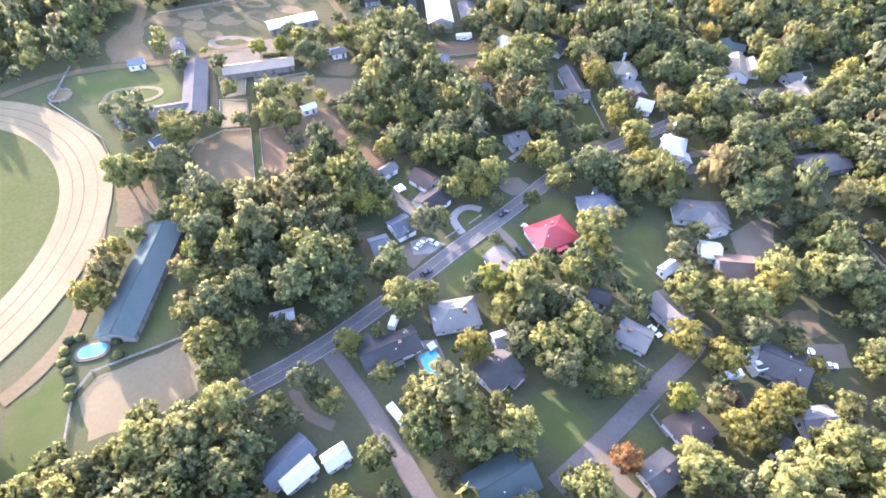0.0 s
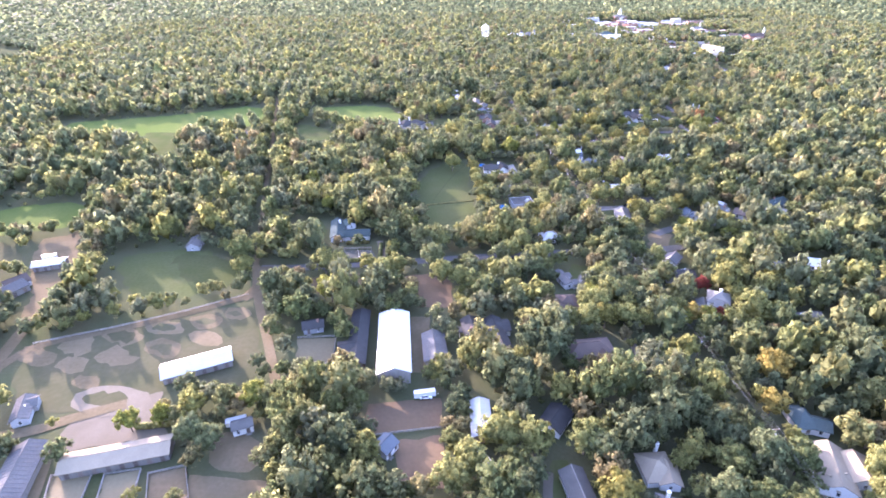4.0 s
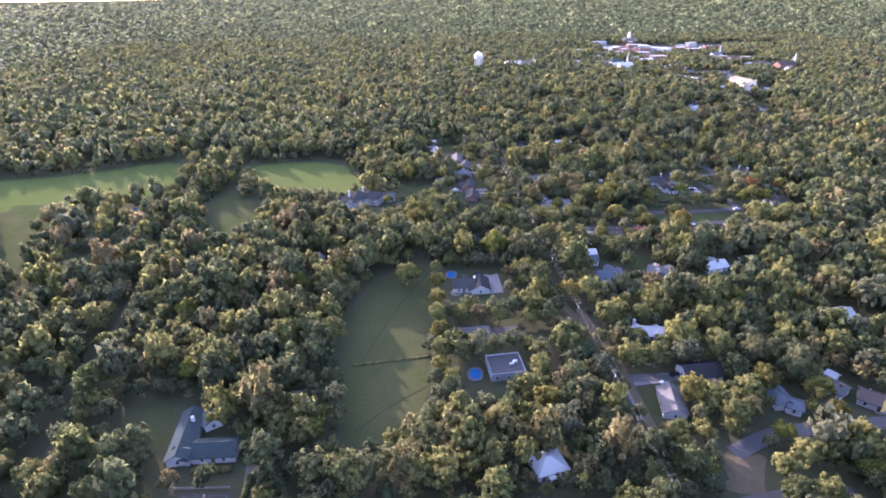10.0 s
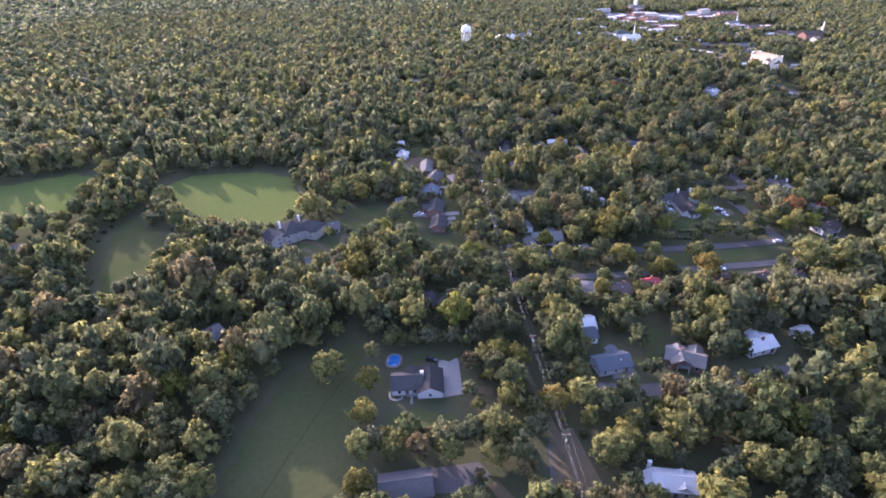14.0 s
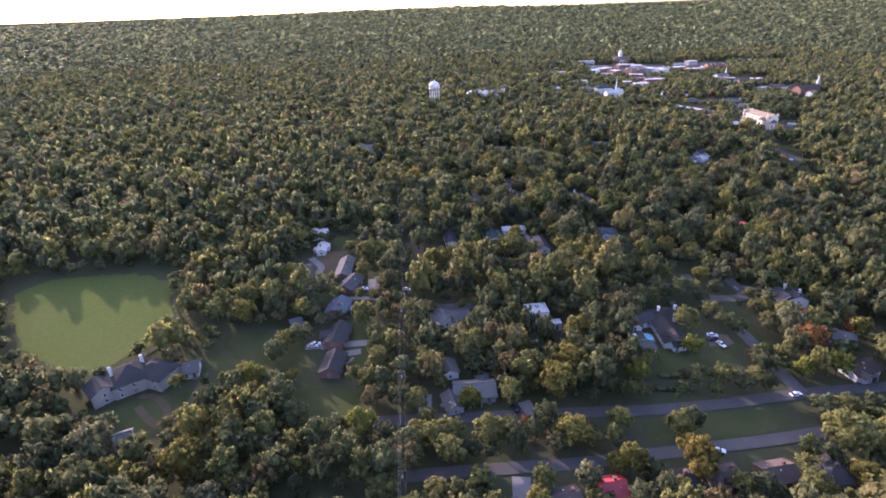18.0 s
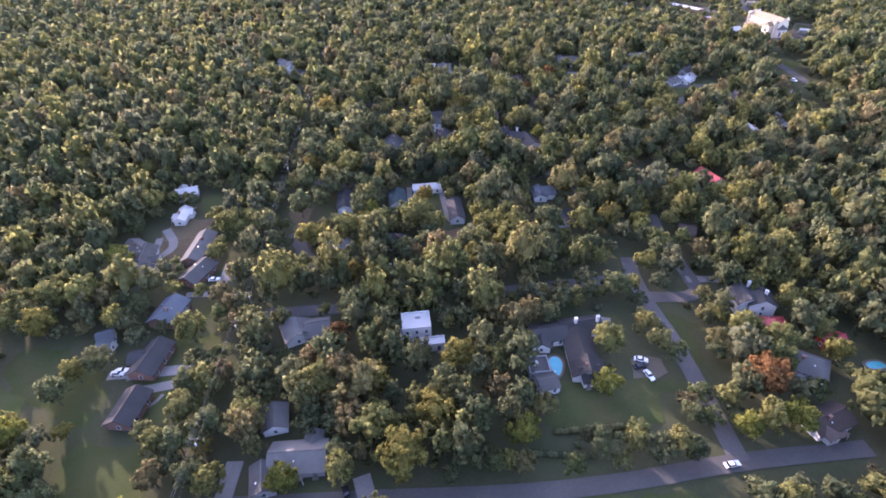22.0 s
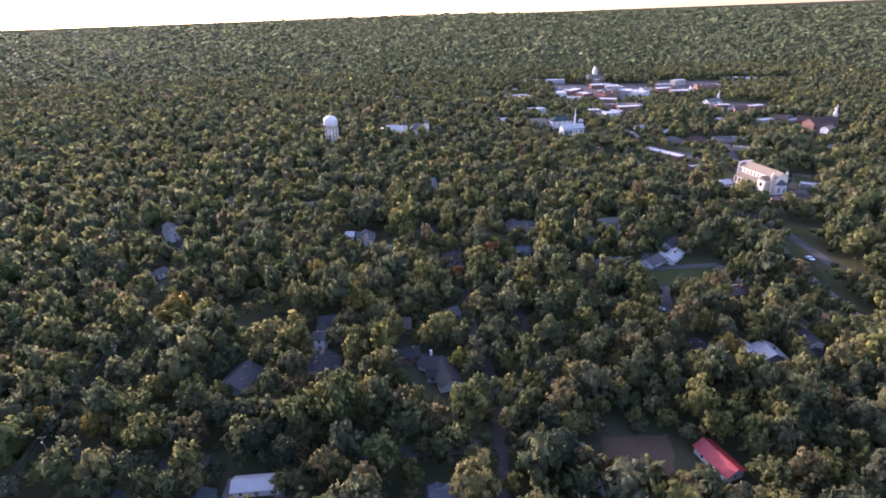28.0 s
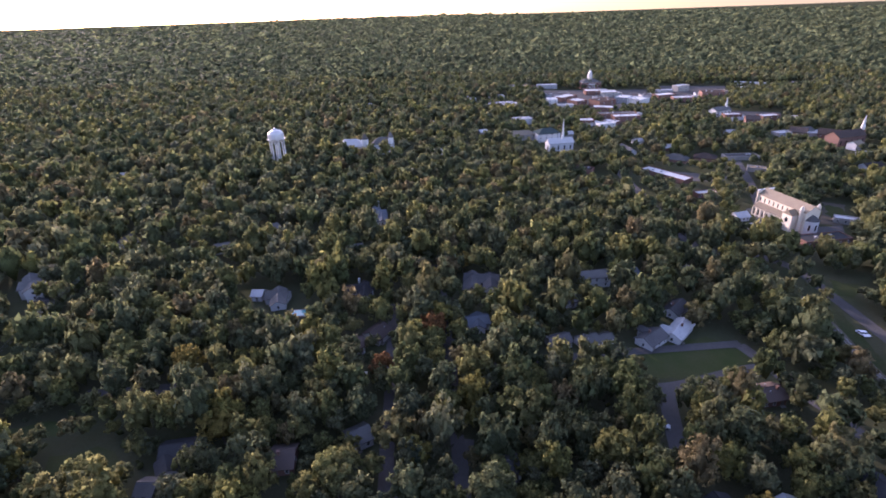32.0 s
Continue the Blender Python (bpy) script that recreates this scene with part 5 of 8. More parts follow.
road("road", ASPHALT, 6.5, [(-56, 69), (-52, 71), (-42, 76), (-30, 83), (-19, 91), (3, 108), (15, 118), (38, 135), (61, 155), (100, 172), (121, 181)], True)
road("road", ASPHALT, 5.2, [(-29, 82), (-17, 64), (-10, 51), (-2, 36)])
road("road", ASPHALT, 5.2, [(30, 37), (50, 50), (65, 61), (79, 70), (86, 77)])
road("driveway", GRAVEL, 3.5, [(113, 53), (121, 52), (114, 47), (116, 42)])
road("driveway", GRAVEL, 3.5, [(43, 44), (48, 35), (50, 33)])
road("driveway", GRAVEL, 3.5, [(108, 156), (123, 158), (127, 150), (119, 148), (105, 147)])
road("driveway", GRAVEL, 3.0, [(-9, 150), (1, 137)])
road("driveway", GRAVEL, 3.0, [(-38, 70), (-34, 62), (-26, 58)])
road("track_lane", DUST, 5, [(-120, 170), (-106, 102), (-112, 84), (-120, 74)])
road("lane", DUST, 5, [(-188, 232), (-162, 251), (-108, 254), (-96, 260), (-78, 266)])
road("farm_lane", DUST, 5, [(-140, 292), (-134, 306), (-105, 313), (-76, 323), (-50, 335), (-42, 337)])
road("farm_lane", DUST, 4, [(-53, 365), (-45, 332), (-32, 296), (-23, 268)])
road("farm_lane", DUST, 3, [(-53, 365), (-69, 460), (-93, 612), (-119, 766)])
road("road", ASPHALT, 6.0, [(-50, 362), (-31, 360), (-1, 360), (34, 360), (68, 361), (91, 361), (128, 361)])
road("farm_lane", DUST, 6, [(-47, 363), (-46, 345), (-52, 332)])
road("driveway", GRAVEL, 3.5, [(13, 386), (16, 365)])
road("dirt_lane", DUST, 3.5, [(148, 466), (153, 432), (152, 399), (151, 385)])
road("road", ASPHALT, 6.0, [(174, 377), (194, 385), (222, 386), (269, 389)])
road("road", ASPHALT, 6.0, [(145, 354), (162, 357), (183, 360), (203, 359)])
road("driveway", GRAVEL, 4, [(125, 337), (118, 337), (115, 329), (111, 327)])
road("driveway", ASPHALT, 4, [(153, 416), (172, 415)])
road("driveway", DUST, 4, [(115, 488), (126, 485)])
road("driveway", DUST, 4, [(120, 448), (127, 437), (125, 423)])
road("dirt_lane", DUST, 3.5, [(138, 504), (142, 472), (144, 460), (150, 447)])
road("road", ASPHALT, 6, [(162, 483), (188, 479), (225, 485), (249, 486), (270, 486)])
road("road", ASPHALT, 5.4, [(127, 581), (166, 579), (190, 578), (228, 576), (261, 577), (297, 581), (337, 582)])
road("road", ASPHALT, 5, [(144, 555), (172, 555), (204, 554), (225, 556), (271, 559), (297, 562)])
road("driveway", CONCRETE, 4, [(100, 630), (127, 630)])
road("driveway", CONCRETE, 4, [(113, 622), (125, 624)])
road("driveway", CONCRETE, 5, [(152, 593), (151, 578)])
road("driveway", CONCRETE, 5, [(189, 585), (191, 578)])
road("driveway", CONCRETE, 6, [(181, 551), (179, 538)])
road("driveway", GRAVEL, 4, [(110, 539), (113, 545), (125, 546)])
road("driveway", DUST, 3, [(56, 583), (62, 571)])
road("driveway", GRAVEL, 4, [(75, 561), (75, 551)])
road("driveway", CONCRETE, 4, [(127, 689), (127, 676)])
road("driveway", CONCRETE, 5, [(76, 711), (86, 698), (88, 689)])
road("road", ASPHALT, 6, [(297, 581), (298, 627), (296, 644), (296, 662), (298, 676)])
road("road", ASPHALT, 6, [(238, 658), (260, 660), (284, 662), (296, 663)])
road("road", ASPHALT, 6, [(297, 651), (318, 649), (319, 663), (318, 687), (321, 708)])
road("driveway", CONCRETE, 4, [(317, 660), (332, 659)])
road("driveway", CONCRETE, 4, [(89, 720), (99, 705), (92, 696)])
road("driveway", CONCRETE, 4, [(154, 689), (159, 674)])
road("road", ASPHALT, 6, [(148, 655), (170, 655), (185, 655)])
road("road", ASPHALT, 6, [(152, 709), (160, 688), (168, 681)])
road("road", ASPHALT, 6, [(161, 752), (185, 751), (196, 752)])
road("driveway", CONCRETE, 4, [(277, 641), (274, 629)])
road("road", ASPHALT, 4.6, [(291, 727), (295, 756), (297, 776), (296, 797), (292, 832), (297, 866)])
road("road", ASPHALT, 6, [(247, 750), (262, 750), (289, 751)])
road("walkway", CONCRETE, 2.5, [(322, 750), (322, 728)])
road("road", ASPHALT, 6, [(141, 762), (167, 754), (182, 750)])
road("road", ASPHALT, 4.6, [(320, 830), (315, 812), (317, 795), (321, 774)])
road("road", ASPHALT, 4.6, [(316, 804), (317, 852), (318, 867), (319, 906), (317, 958)])
road("road", ASPHALT, 4.6, [(293, 809), (294, 848), (294, 890), (295, 918)])
road("road", ASPHALT, 4.6, [(320, 868), (348, 870), (389, 873), (442, 875)])
road("road", ASPHALT, 5.5, [(441, 874), (445, 859), (446, 844), (450, 834), (451, 827), (454, 813)])
road("road", ASPHALT, 7, [(387, 850), (402, 849), (431, 857), (441, 858)])
road("road", ASPHALT, 6, [(397, 849), (391, 830), (388, 820)])
road("road", ASPHALT, 6, [(179, 864), (206, 864), (244, 866)])
road("road", ASPHALT, 7, [(484, 1144), (476, 1044), (471, 968)])
road("road", ASPHALT, 7, [(603, 1150), (563, 1054), (531, 997)])
house(-10.1, 78.7, 21, 16.8, 9, "dark", "white", "gable", 1)
house(10.3, 88.7, 6, 13.6, 11, "grey", "white", "hip", 1)
house(20.2, 68.5, 38, 10.5, 10, "dark", "white", "gable", 1)
house(-37.1, 48.7, 44, 12.9, 7, "blue", "white", "gable", 1)
house(-33.9, 45.5, 37, 8.6, 5, "white", "white", "gable", 1)
house(-24.7, 48.7, 30, 6.0, 5, "white", "white", "gable", 1)
house(16.4, 38.6, 22, 16.0, 12, "green", "grey", "gable", 1)
house(28.2, 107.6, -65, 9.8, 9, "grey", "white", "gable", 1)
house(47.2, 118.5, 19, 14.5, 13, "red", "white", "hip", 1)
house(67.3, 129.6, 1, 13.3, 12, "blue", "white", "hip", 1)
house(102.5, 123.5, -12, 18.0, 11, "grey", "white", "hip", 1)
house(105.1, 117.2, -80, 8.4, 8, "grey", "white", "gable", 1)
house(98.5, 105.4, -19, 6.0, 8, "white", "white", "gable", 1)
house(104.0, 97.0, -12, 12.0, 12, "brown", "white", "gable", 1)
house(82.1, 99.7, 30, 6.0, 4, "white", "white", "gable", 1)
house(76.0, 83.5, -66, 12.0, 8, "grey", "white", "gable", 1)
house(62.5, 76.0, -39, 8.7, 9, "grey", "white", "gable", 1)
house(101.3, 62.5, -34, 12.5, 11, "dark", "white", "gable", 1)
house(95.2, 64.6, 9, 6.0, 8, "white", "white", "flat", 1)
house(68.1, 47.5, 25, 9.6, 10, "brown", "white", "hip", 1)
house(56.3, 37.1, 27, 8.9, 8, "grey", "white", "gable", 1)
house(102.0, 45.7, 1, 8.6, 8, "grey", "white", "gable", 1)
house(44.7, 171.0, 21, 8.1, 9, "grey", "white", "gable", 1)
house(50.0, 225.4, -60, 6.2, 6, "white", "white", "gable", 1)
house(36.2, 208.9, 17, 6.0, 6, "blue", "white", "gable", 1)
house(-42.5, 203.1, 22, 6.0, 4, "white", "white", "gable", 1)
house(-42.7, 93.3, 11, 6.5, 4, "white", "white", "gable", 1)
house(23.9, 78.6, 14, 6.0, 6, "grey", "white", "gable", 1)
house(56.2, 90.9, -28, 6.0, 6, "dark", "white", "gable", 1)
house(84.3, 52.8, -76, 6.0, 4, "brown", "white", "gable", 1)
house(159.6, 108.7, -72, 6.0, 8, "brown", "white", "gable", 1)
house(89.7, 39.0, 30, 6.0, 4, "grey", "white", "gable", 1)
house(-110.5, 206.0, 10, 28.8, 10, "barn", "barnwall", "gable", 1, 0)
house(-95.9, 224.4, -80, 44.2, 11, "barn", "barnwall", "gable", 1, 0)
house(-68.8, 239.6, 9, 32.5, 9, "tan", "barnwall", "gable", 1, 0)
house(-57.2, 283.3, 20, 25.5, 10, "white", "barnwall", "gable", 1, 0)
house(-90.0, 113.3, 84, 45.0, 13, "green", "barnwall", "gable", 1, 0)
house(22.1, 285.6, -90, 38.0, 14, "white", "barnwall", "gable", 2, 0)
house(6.8, 293.9, 89, 35.4, 8, "dark", "barnwall", "gable", 1, 0)
house(2.2, 286.8, 9, 6.0, 9, "dark", "barnwall", "gable", 1, 0)
house(38.6, 283.8, -89, 17.2, 10, "barn", "barnwall", "gable", 1, 0)
house(52.2, 243.6, 86, 16.0, 7, "white", "barnwall", "gable", 1, 0)
house(19.1, 235.6, 50, 6.0, 7, "blue", "white", "gable", 1)
house(-30.9, 249.1, 17, 6.6, 5, "grey", "white", "gable", 1)
house(55.6, 295.3, -86, 12.3, 8, "dark", "white", "gable", 1)
house(65.8, 290.5, -86, 19.8, 8, "dark", "white", "gable", 1)
house(-14.0, 305.0, 8, 8.5, 7, "dark", "grey", "gable", 1)
house(101.4, 277.0, 2, 19.1, 12, "brown", "brick", "hip", 1)
house(242.4, 334.7, -23, 16.8, 9, "white", "white", "gable", 1)
house(268.3, 410.4, 26, 19.1, 9, "green", "white", "gable", 1)
house(203.6, 288.3, 7, 11.7, 9, "grey", "white", "gable", 1)
house(345.7, 441.5, -80, 22.3, 10, "white", "white", "gable", 1)
house(-113.1, 264.0, -71, 12.1, 6, "barn", "grey", "gable", 1)
house(-102.7, 185.8, 45, 6.0, 8, "blue", "white", "gable", 1)
house(105.2, 425.7, 4, 14.1, 14, "barn", "grey", "flat", 1)
house(110.5, 376.5, 13, 10.0, 9.5, "white", "white", "hip", 1)
road("walkway", CONCRETE, 2, [(112, 328), (116, 332), (118, 337), (122, 336)])
house(172.2, 493.4, 8, 12.9, 9, "blue", "white", "gable", 1)
house(232.5, 498.9, 13, 12.7, 9, "white", "white", "gable", 1)
house(267.1, 450.3, 13, 11.9, 9, "white", "white", "gable", 1)
house(229.0, 403.6, -64, 7.9, 8, "grey", "white", "gable", 1)
house(239.1, 396.7, -40, 8.7, 9, "brown", "white", "gable", 1)
house(260.2, 399.0, -50, 14.2, 12, "grey", "white", "gable", 1)
house(218.4, 335.0, -41, 6.3, 9, "grey", "white", "gable", 1)
house(24.9, 412.9, -42, 6.0, 8, "grey", "white", "gable", 1)
house(-123.1, 605.3, 49, 9.5, 10, "blue", "white", "gable", 1)
house(168.9, 517.0, 1, 7.3, 10, "white", "white", "gable", 1)
house(168.4, 510.5, 2, 6.3, 8, "blue", "white", "gable", 1)
house(200.7, 492.9, -30, 13.2, 9, "grey", "brick", "gable", 1)
house(198.7, 493.6, 79, 8.8, 8, "grey", "brick", "gable", 1)
house(94.0, 447.9, 4, 15.0, 10, "barn", "grey", "gable", 1)
house(12.5, 525.6, 50, 10.5, 9, "grey", "brick", "gable", 1)
house(-2.6, 576.5, 18, 6.0, 8, "grey", "white", "gable", 1)
house(229.8, 543.1, 9, 7.0, 8, "dark", "white", "gable", 1)
house(328.5, 590.8, 14, 13.1, 9, "brown", "white", "gable", 1)
house(255.0, 504.7, 20, 6.0, 6, "white", "white", "gable", 1)
house(-115.3, 612.1, 23, 14.1, 9, "grey", "white", "gable", 1)
house(111.4, 699.7, 85, 20.9, 9, "grey", "brick", "gable", 1)
house(88.4, 684.7, 15, 6.0, 7, "grey", "white", "gable", 1)
house(90.5, 750.2, 14, 10.1, 10, "white", "white", "gable", 1)
house(161.9, 605.0, -81, 8.3, 8, "grey", "white", "gable", 1)
house(171.0, 591.0, -1, 15.4, 11, "grey", "grey", "gable", 1)
house(162.0, 585.2, -78, 8.6, 7, "grey", "grey", "gable", 1)
house(176.6, 536.7, -47, 6.0, 8, "grey", "white", "gable", 1)
house(191.9, 539.3, 7, 8.5, 9, "brown", "brick", "gable", 1)
house(207.6, 542.1, 3, 7.1, 9, "red", "red", "gable", 1)
house(243.9, 543.3, 7, 11.5, 9, "brown", "brick", "hip", 1)
house(261.6, 543.9, 5, 10.0, 9, "brown", "brick", "gable", 1)
house(279.3, 542.0, 2, 10.5, 9, "dark", "brick", "hip", 1)
house(104.2, 540.7, 9, 6.8, 12, "dark", "white", "gable", 1)
house(43.9, 579.9, 23, 6.0, 7, "grey", "white", "gable", 1)
house(262.4, 613.9, 6, 6.0, 9, "dark", "white", "gable", 1)
house(247.8, 611.0, 9, 6.0, 7, "grey", "white", "gable", 1)
house(94.9, 728.1, -89, 11.2, 6, "white", "white", "gable", 1)
house(173.2, 694.6, 27, 8.8, 11, "grey", "brick", "gable", 1)
house(199.2, 694.3, -12, 6.8, 9, "dark", "white", "gable", 1)
house(88.7, 695.8, -84, 12.8, 9, "grey", "white", "gable", 1)
house(196.2, 791.6, 73, 14.2, 13, "grey", "white", "gable", 1)
house(227.7, 796.9, 82, 13.1, 10, "dark", "white", "gable", 1)
house(263.0, 801.9, 8, 9.6, 9, "dark", "brick", "gable", 1)
winged_house("dark", "white", [(278.4, 787.0, -78, 15.2, 9, 'gable', 1), (273.4, 794.7, -30, 9.3, 8, 'gable', 1), (272.9, 787.6, -4, 4.1, 5, 'gable', 1)], "dark-roofed white house with a bright front wing", [(273.0, 797.7)])
house(364.4, 880.3, 14, 9.2, 8, "barn", "white", "gable", 1)
house(376.5, 879.4, 17, 7.8, 8, "grey", "white", "gable", 1)
house(384.4, 880.7, 17, 6.0, 6, "grey", "white", "gable", 1)
house(404.4, 878.9, 34, 11.6, 9, "barn", "white", "gable", 1)
house(418.9, 883.8, 43, 15.3, 8, "white", "white", "gable", 1)
house(425.9, 901.1, 40, 11.8, 8, "barn", "white", "gable", 1)
house(377.4, 912.3, 9, 7.7, 7, "barn", "white", "gable", 1)
house(287.8, 891.0, 52, 8.9, 10, "brown", "white", "gable", 1)
house(119.7, 885.9, 57, 6.0, 7, "grey", "white", "gable", 1)
house(124.5, 893.0, 49, 6.0, 7, "grey", "white", "gable", 1)
house(130.1, 1005.5, 86, 12.6, 10, "grey", "white", "gable", 1)
house(272.4, 978.1, 17, 6.6, 8, "grey", "white", "gable", 1)
house(418.1, 936.7, 20, 7.6, 8, "blue", "white", "gable", 1)
house(449.8, 935.8, 88, 6.5, 8, "grey", "white", "gable", 1)
house(283.9, 831.8, 28, 7.0, 9, "grey", "white", "gable", 1)
house(-25.3, 1707.7, -40, 34.7, 7, "grey", "white", "gable", 1)
house(215.0, 1012.8, 42, 11.8, 10, "grey", "white", "gable", 1)
house(385.9, 1469.4, -3, 20.2, 12, "white", "brick", "flat", 2)
house(437.1, 1475.8, -4, 18.0, 12, "white", "stone", "flat", 2)
house(421.7, 1415.3, 11, 16.1, 12, "white", "brick", "flat", 2)
house(444.0, 1413.6, 7, 21.3, 14, "white", "grey", "flat", 2)
house(440.9, 1317.3, 4, 21.9, 14, "white", "white", "flat", 2)
house(421.4, 1317.1, -4, 6.6, 10, "white", "brick", "flat", 2)
house(487.4, 1577.0, 13, 40.1, 14, "brown", "stone", "flat", 2)
house(536.6, 1578.5, -6, 32.1, 14, "white", "grey", "flat", 2)
house(510.2, 1445.6, -6, 13.4, 22, "white", "white", "flat", 2)
house(534.2, 1467.2, 32, 32.0, 22, "white", "brick", "flat", 2)
house(542.3, 1433.1, 24, 18.1, 24, "white", "brick", "flat", 2)
house(590.1, 1512.8, -8, 21.3, 24, "white", "brick", "flat", 2)
house(571.8, 1415.1, 22, 27.6, 26, "brown", "brick", "flat", 3)
house(610.3, 1499.0, -8, 23.4, 24, "white", "stone", "flat", 2)
house(609.1, 1435.6, -39, 18.2, 26, "white", "grey", "flat", 3)
house(622.7, 1419.7, -57, 24.1, 24, "white", "white", "flat", 3)
house(560.6, 1379.7, -25, 24.9, 18, "white", "brick", "flat", 2)
house(562.7, 1337.8, -7, 45.8, 16, "grey", "brick", "flat", 2)
house(567.7, 1321.5, -1, 31.1, 16, "white", "brick", "flat", 2)
house(511.6, 1302.9, -6, 19.5, 16, "white", "brick", "flat", 2)
house(545.1, 1306.8, -50, 18.3, 14, "white", "brick", "flat", 1)
house(679.9, 1461.8, 11, 28.4, 18, "white", "brick", "flat", 2)
house(693.9, 1434.7, -10, 26.8, 18, "white", "brick", "flat", 2)
house(734.4, 1521.6, 19, 23.2, 14, "white", "stone", "flat", 3)
house(748.6, 1456.7, -11, 31.1, 18, "brown", "brick", "flat", 3)
house(694.1, 1312.3, -9, 19.5, 14, "white", "brick", "flat", 2)
house(702.9, 1285.3, -22, 14.5, 14, "brown", "brick", "gable", 2)
house(731.3, 1299.2, 7, 22.9, 14, "white", "brick", "flat", 2)
house(711.8, 1219.4, -41, 15.0, 16, "brown", "brick", "gable", 2)
house(735.3, 1204.4, -38, 21.4, 18, "brown", "brick", "gable", 2)
house(691.6, 1216.8, 10, 16.1, 12, "white", "grey", "flat", 2)
house(872.9, 1559.3, -37, 49.2, 14, "white", "white", "flat", 1)
house(948.4, 1539.6, -47, 35.5, 14, "white", "brick", "flat", 1)
house(514.0, 1182.0, -84, 21.8, 10, "grey", "white", "gable", 1)
house(451.5, 1123.3, -30, 19.1, 12, "brown", "brick", "flat", 1)
house(252.2, 1449.1, 1, 15.5, 10, "white", "stone", "flat", 1)
house(210.5, 1440.3, 18, 15.5, 10, "white", "grey", "flat", 1)
house(251.7, 1393.5, -14, 22.7, 10, "white", "white", "flat", 1)
house(421.9, 1240.0, 4, 30.0, 14, "tan", "stone", "hip", 2)
house(449.0, 1234.0, 6, 24.0, 18, "green", "white", "hip", 3)
winged_house("grey", "white", [(78.0, 209.4, -86, 21.1, 7, 'gable', 1), (74.8, 199.7, -4, 15.1, 6, 'gable', 1)], "low grey-roofed house in an angle round a lawn", [])
winged_house("tan", "white", [(104.3, 218.7, -1, 9.2, 10, 'hip', 1), (106.8, 215.8, -101, 7.6, 6, 'gable', 1)], "tan-roofed house with a hipped roof in the trees", [(106.5, 224.6)])
winged_house("grey", "brick", [(102.4, 202.9, -24, 9.2, 10, 'hip', 1), (104.7, 198.7, -87, 6.0, 7, 'gable', 1)], "brick house with a grey hipped roof and front gable", [(102.2, 207.1)])
winged_house("white", "white", [(105.0, 188.4, -31, 6.0, 8, 'gable', 1)], "small pale-roofed house beside the brick house", [])
winged_house("tan", "white", [(157.9, 213.1, -114, 17.1, 10, 'gable', 1), (156.6, 209.3, 2, 5.1, 7, 'gable', 1)], "steep tan-roofed gabled house", [])
winged_house("tan", "white", [(165.6, 212.0, -103, 10.2, 9, 'gable', 1)], "tan gabled house standing behind another", [])
winged_house("tan", "white", [(177.8, 188.7, -94, 13.7, 9, 'gable', 1), (170.4, 188.0, 15, 9.8, 7, 'gable', 1)], "tan and white gabled house with a low wing", [(180.9, 196.7)])
winged_house("barn", "white", [(179.9, 202.6, 11, 7.6, 6, 'gable', 1)], "low carport beside a lawn", [])
winged_house("green", "white", [(162.4, 233.8, -6, 6.3, 10, 'hip', 1), (166.8, 230.4, -26, 5.2, 6, 'gable', 1)], "green-grey roofed house among trees", [])
winged_house("white", "white", [(104.9, 156.8, -27, 8.2, 11, 'hip', 2), (104.7, 159.1, -86, 4.5, 6, 'gable', 2), (107.5, 151.9, -98, 4.4, 5, 'gable', 1)], "white two-storey house with a pale hipped roof", [(107.0, 164.8)])
winged_house("barn", "grey", [(160.6, 144.1, 7, 17.6, 10, 'gable', 1), (154.1, 138.8, -110, 6.3, 6, 'gable', 1)], "long grey-roofed house with a pale front gable", [])
winged_house("blue", "white", [(169.8, 168.4, 18, 6.6, 8, 'gable', 1)], "small blue-grey roofed house between trees", [])
winged_house("dark", "white", [(78.1, 241.3, 50, 10.6, 8, 'gable', 1)], "dark-roofed house half under the trees", [])
winged_house("dark", "brick", [(114.0, 634.1, -100, 14.8, 9, 'gable', 1), (110.2, 635.5, 3, 7.2, 6, 'gable', 1)], "long low brick house with a dark shingle roof", [])
winged_house("dark", "brick", [(114.3, 613.6, -98, 12.9, 8.5, 'gable', 1)], "low brick house with a long dark roof beside its drive", [])
winged_house("blue", "white", [(93.2, 646.7, 22, 4.8, 7, 'gable', 1), (94.8, 642.5, -6, 4.4, 5, 'gable', 1)], "small house with two blue-grey roofs under trees", [])
winged_house("barn", "white", [(106.4, 330.9, -77, 12.1, 4.29, 'gable', 1), (108.0, 332.9, 27, 3.1, 3.4, 'gable', 1), (110.5, 326.6, 21, 2.3, 3.4, 'gable', 1)], "long grey-roofed house with short wings and white walls", [])
winged_house("brown", "white", [(102.3, 311.2, -5, 8.4, 9, 'hip', 1), (100.1, 306.6, -14, 4.4, 6, 'gable', 1)], "brown-roofed house under the trees", [])
winged_house("grey", "white", [(170.1, 302.3, -29, 8.7, 10, 'hip', 2), (168.1, 297.6, -48, 2.7, 6, 'gable', 2), (163.5, 302.2, -111, 6.0, 5, 'gable', 1)], "large white two-storey house with a grey hipped roof", [(170.9, 303.1)])
winged_house("dark", "grey", [(165.4, 327.2, 3, 11.0, 9, 'gable', 1), (161.8, 327.9, -111, 7.6, 7, 'gable', 1)], "low dark-roofed house with a side wing", [])
winged_house("barn", "white", [(168.0, 343.4, 46, 9.4, 7, 'gable', 1)], "small weathered house beside a lane", [])
winged_house("barn", "grey", [(-92.9, 390.9, 90, 10.4, 7, 'gable', 1)], "weathered house half hidden at the edge of the pasture", [])
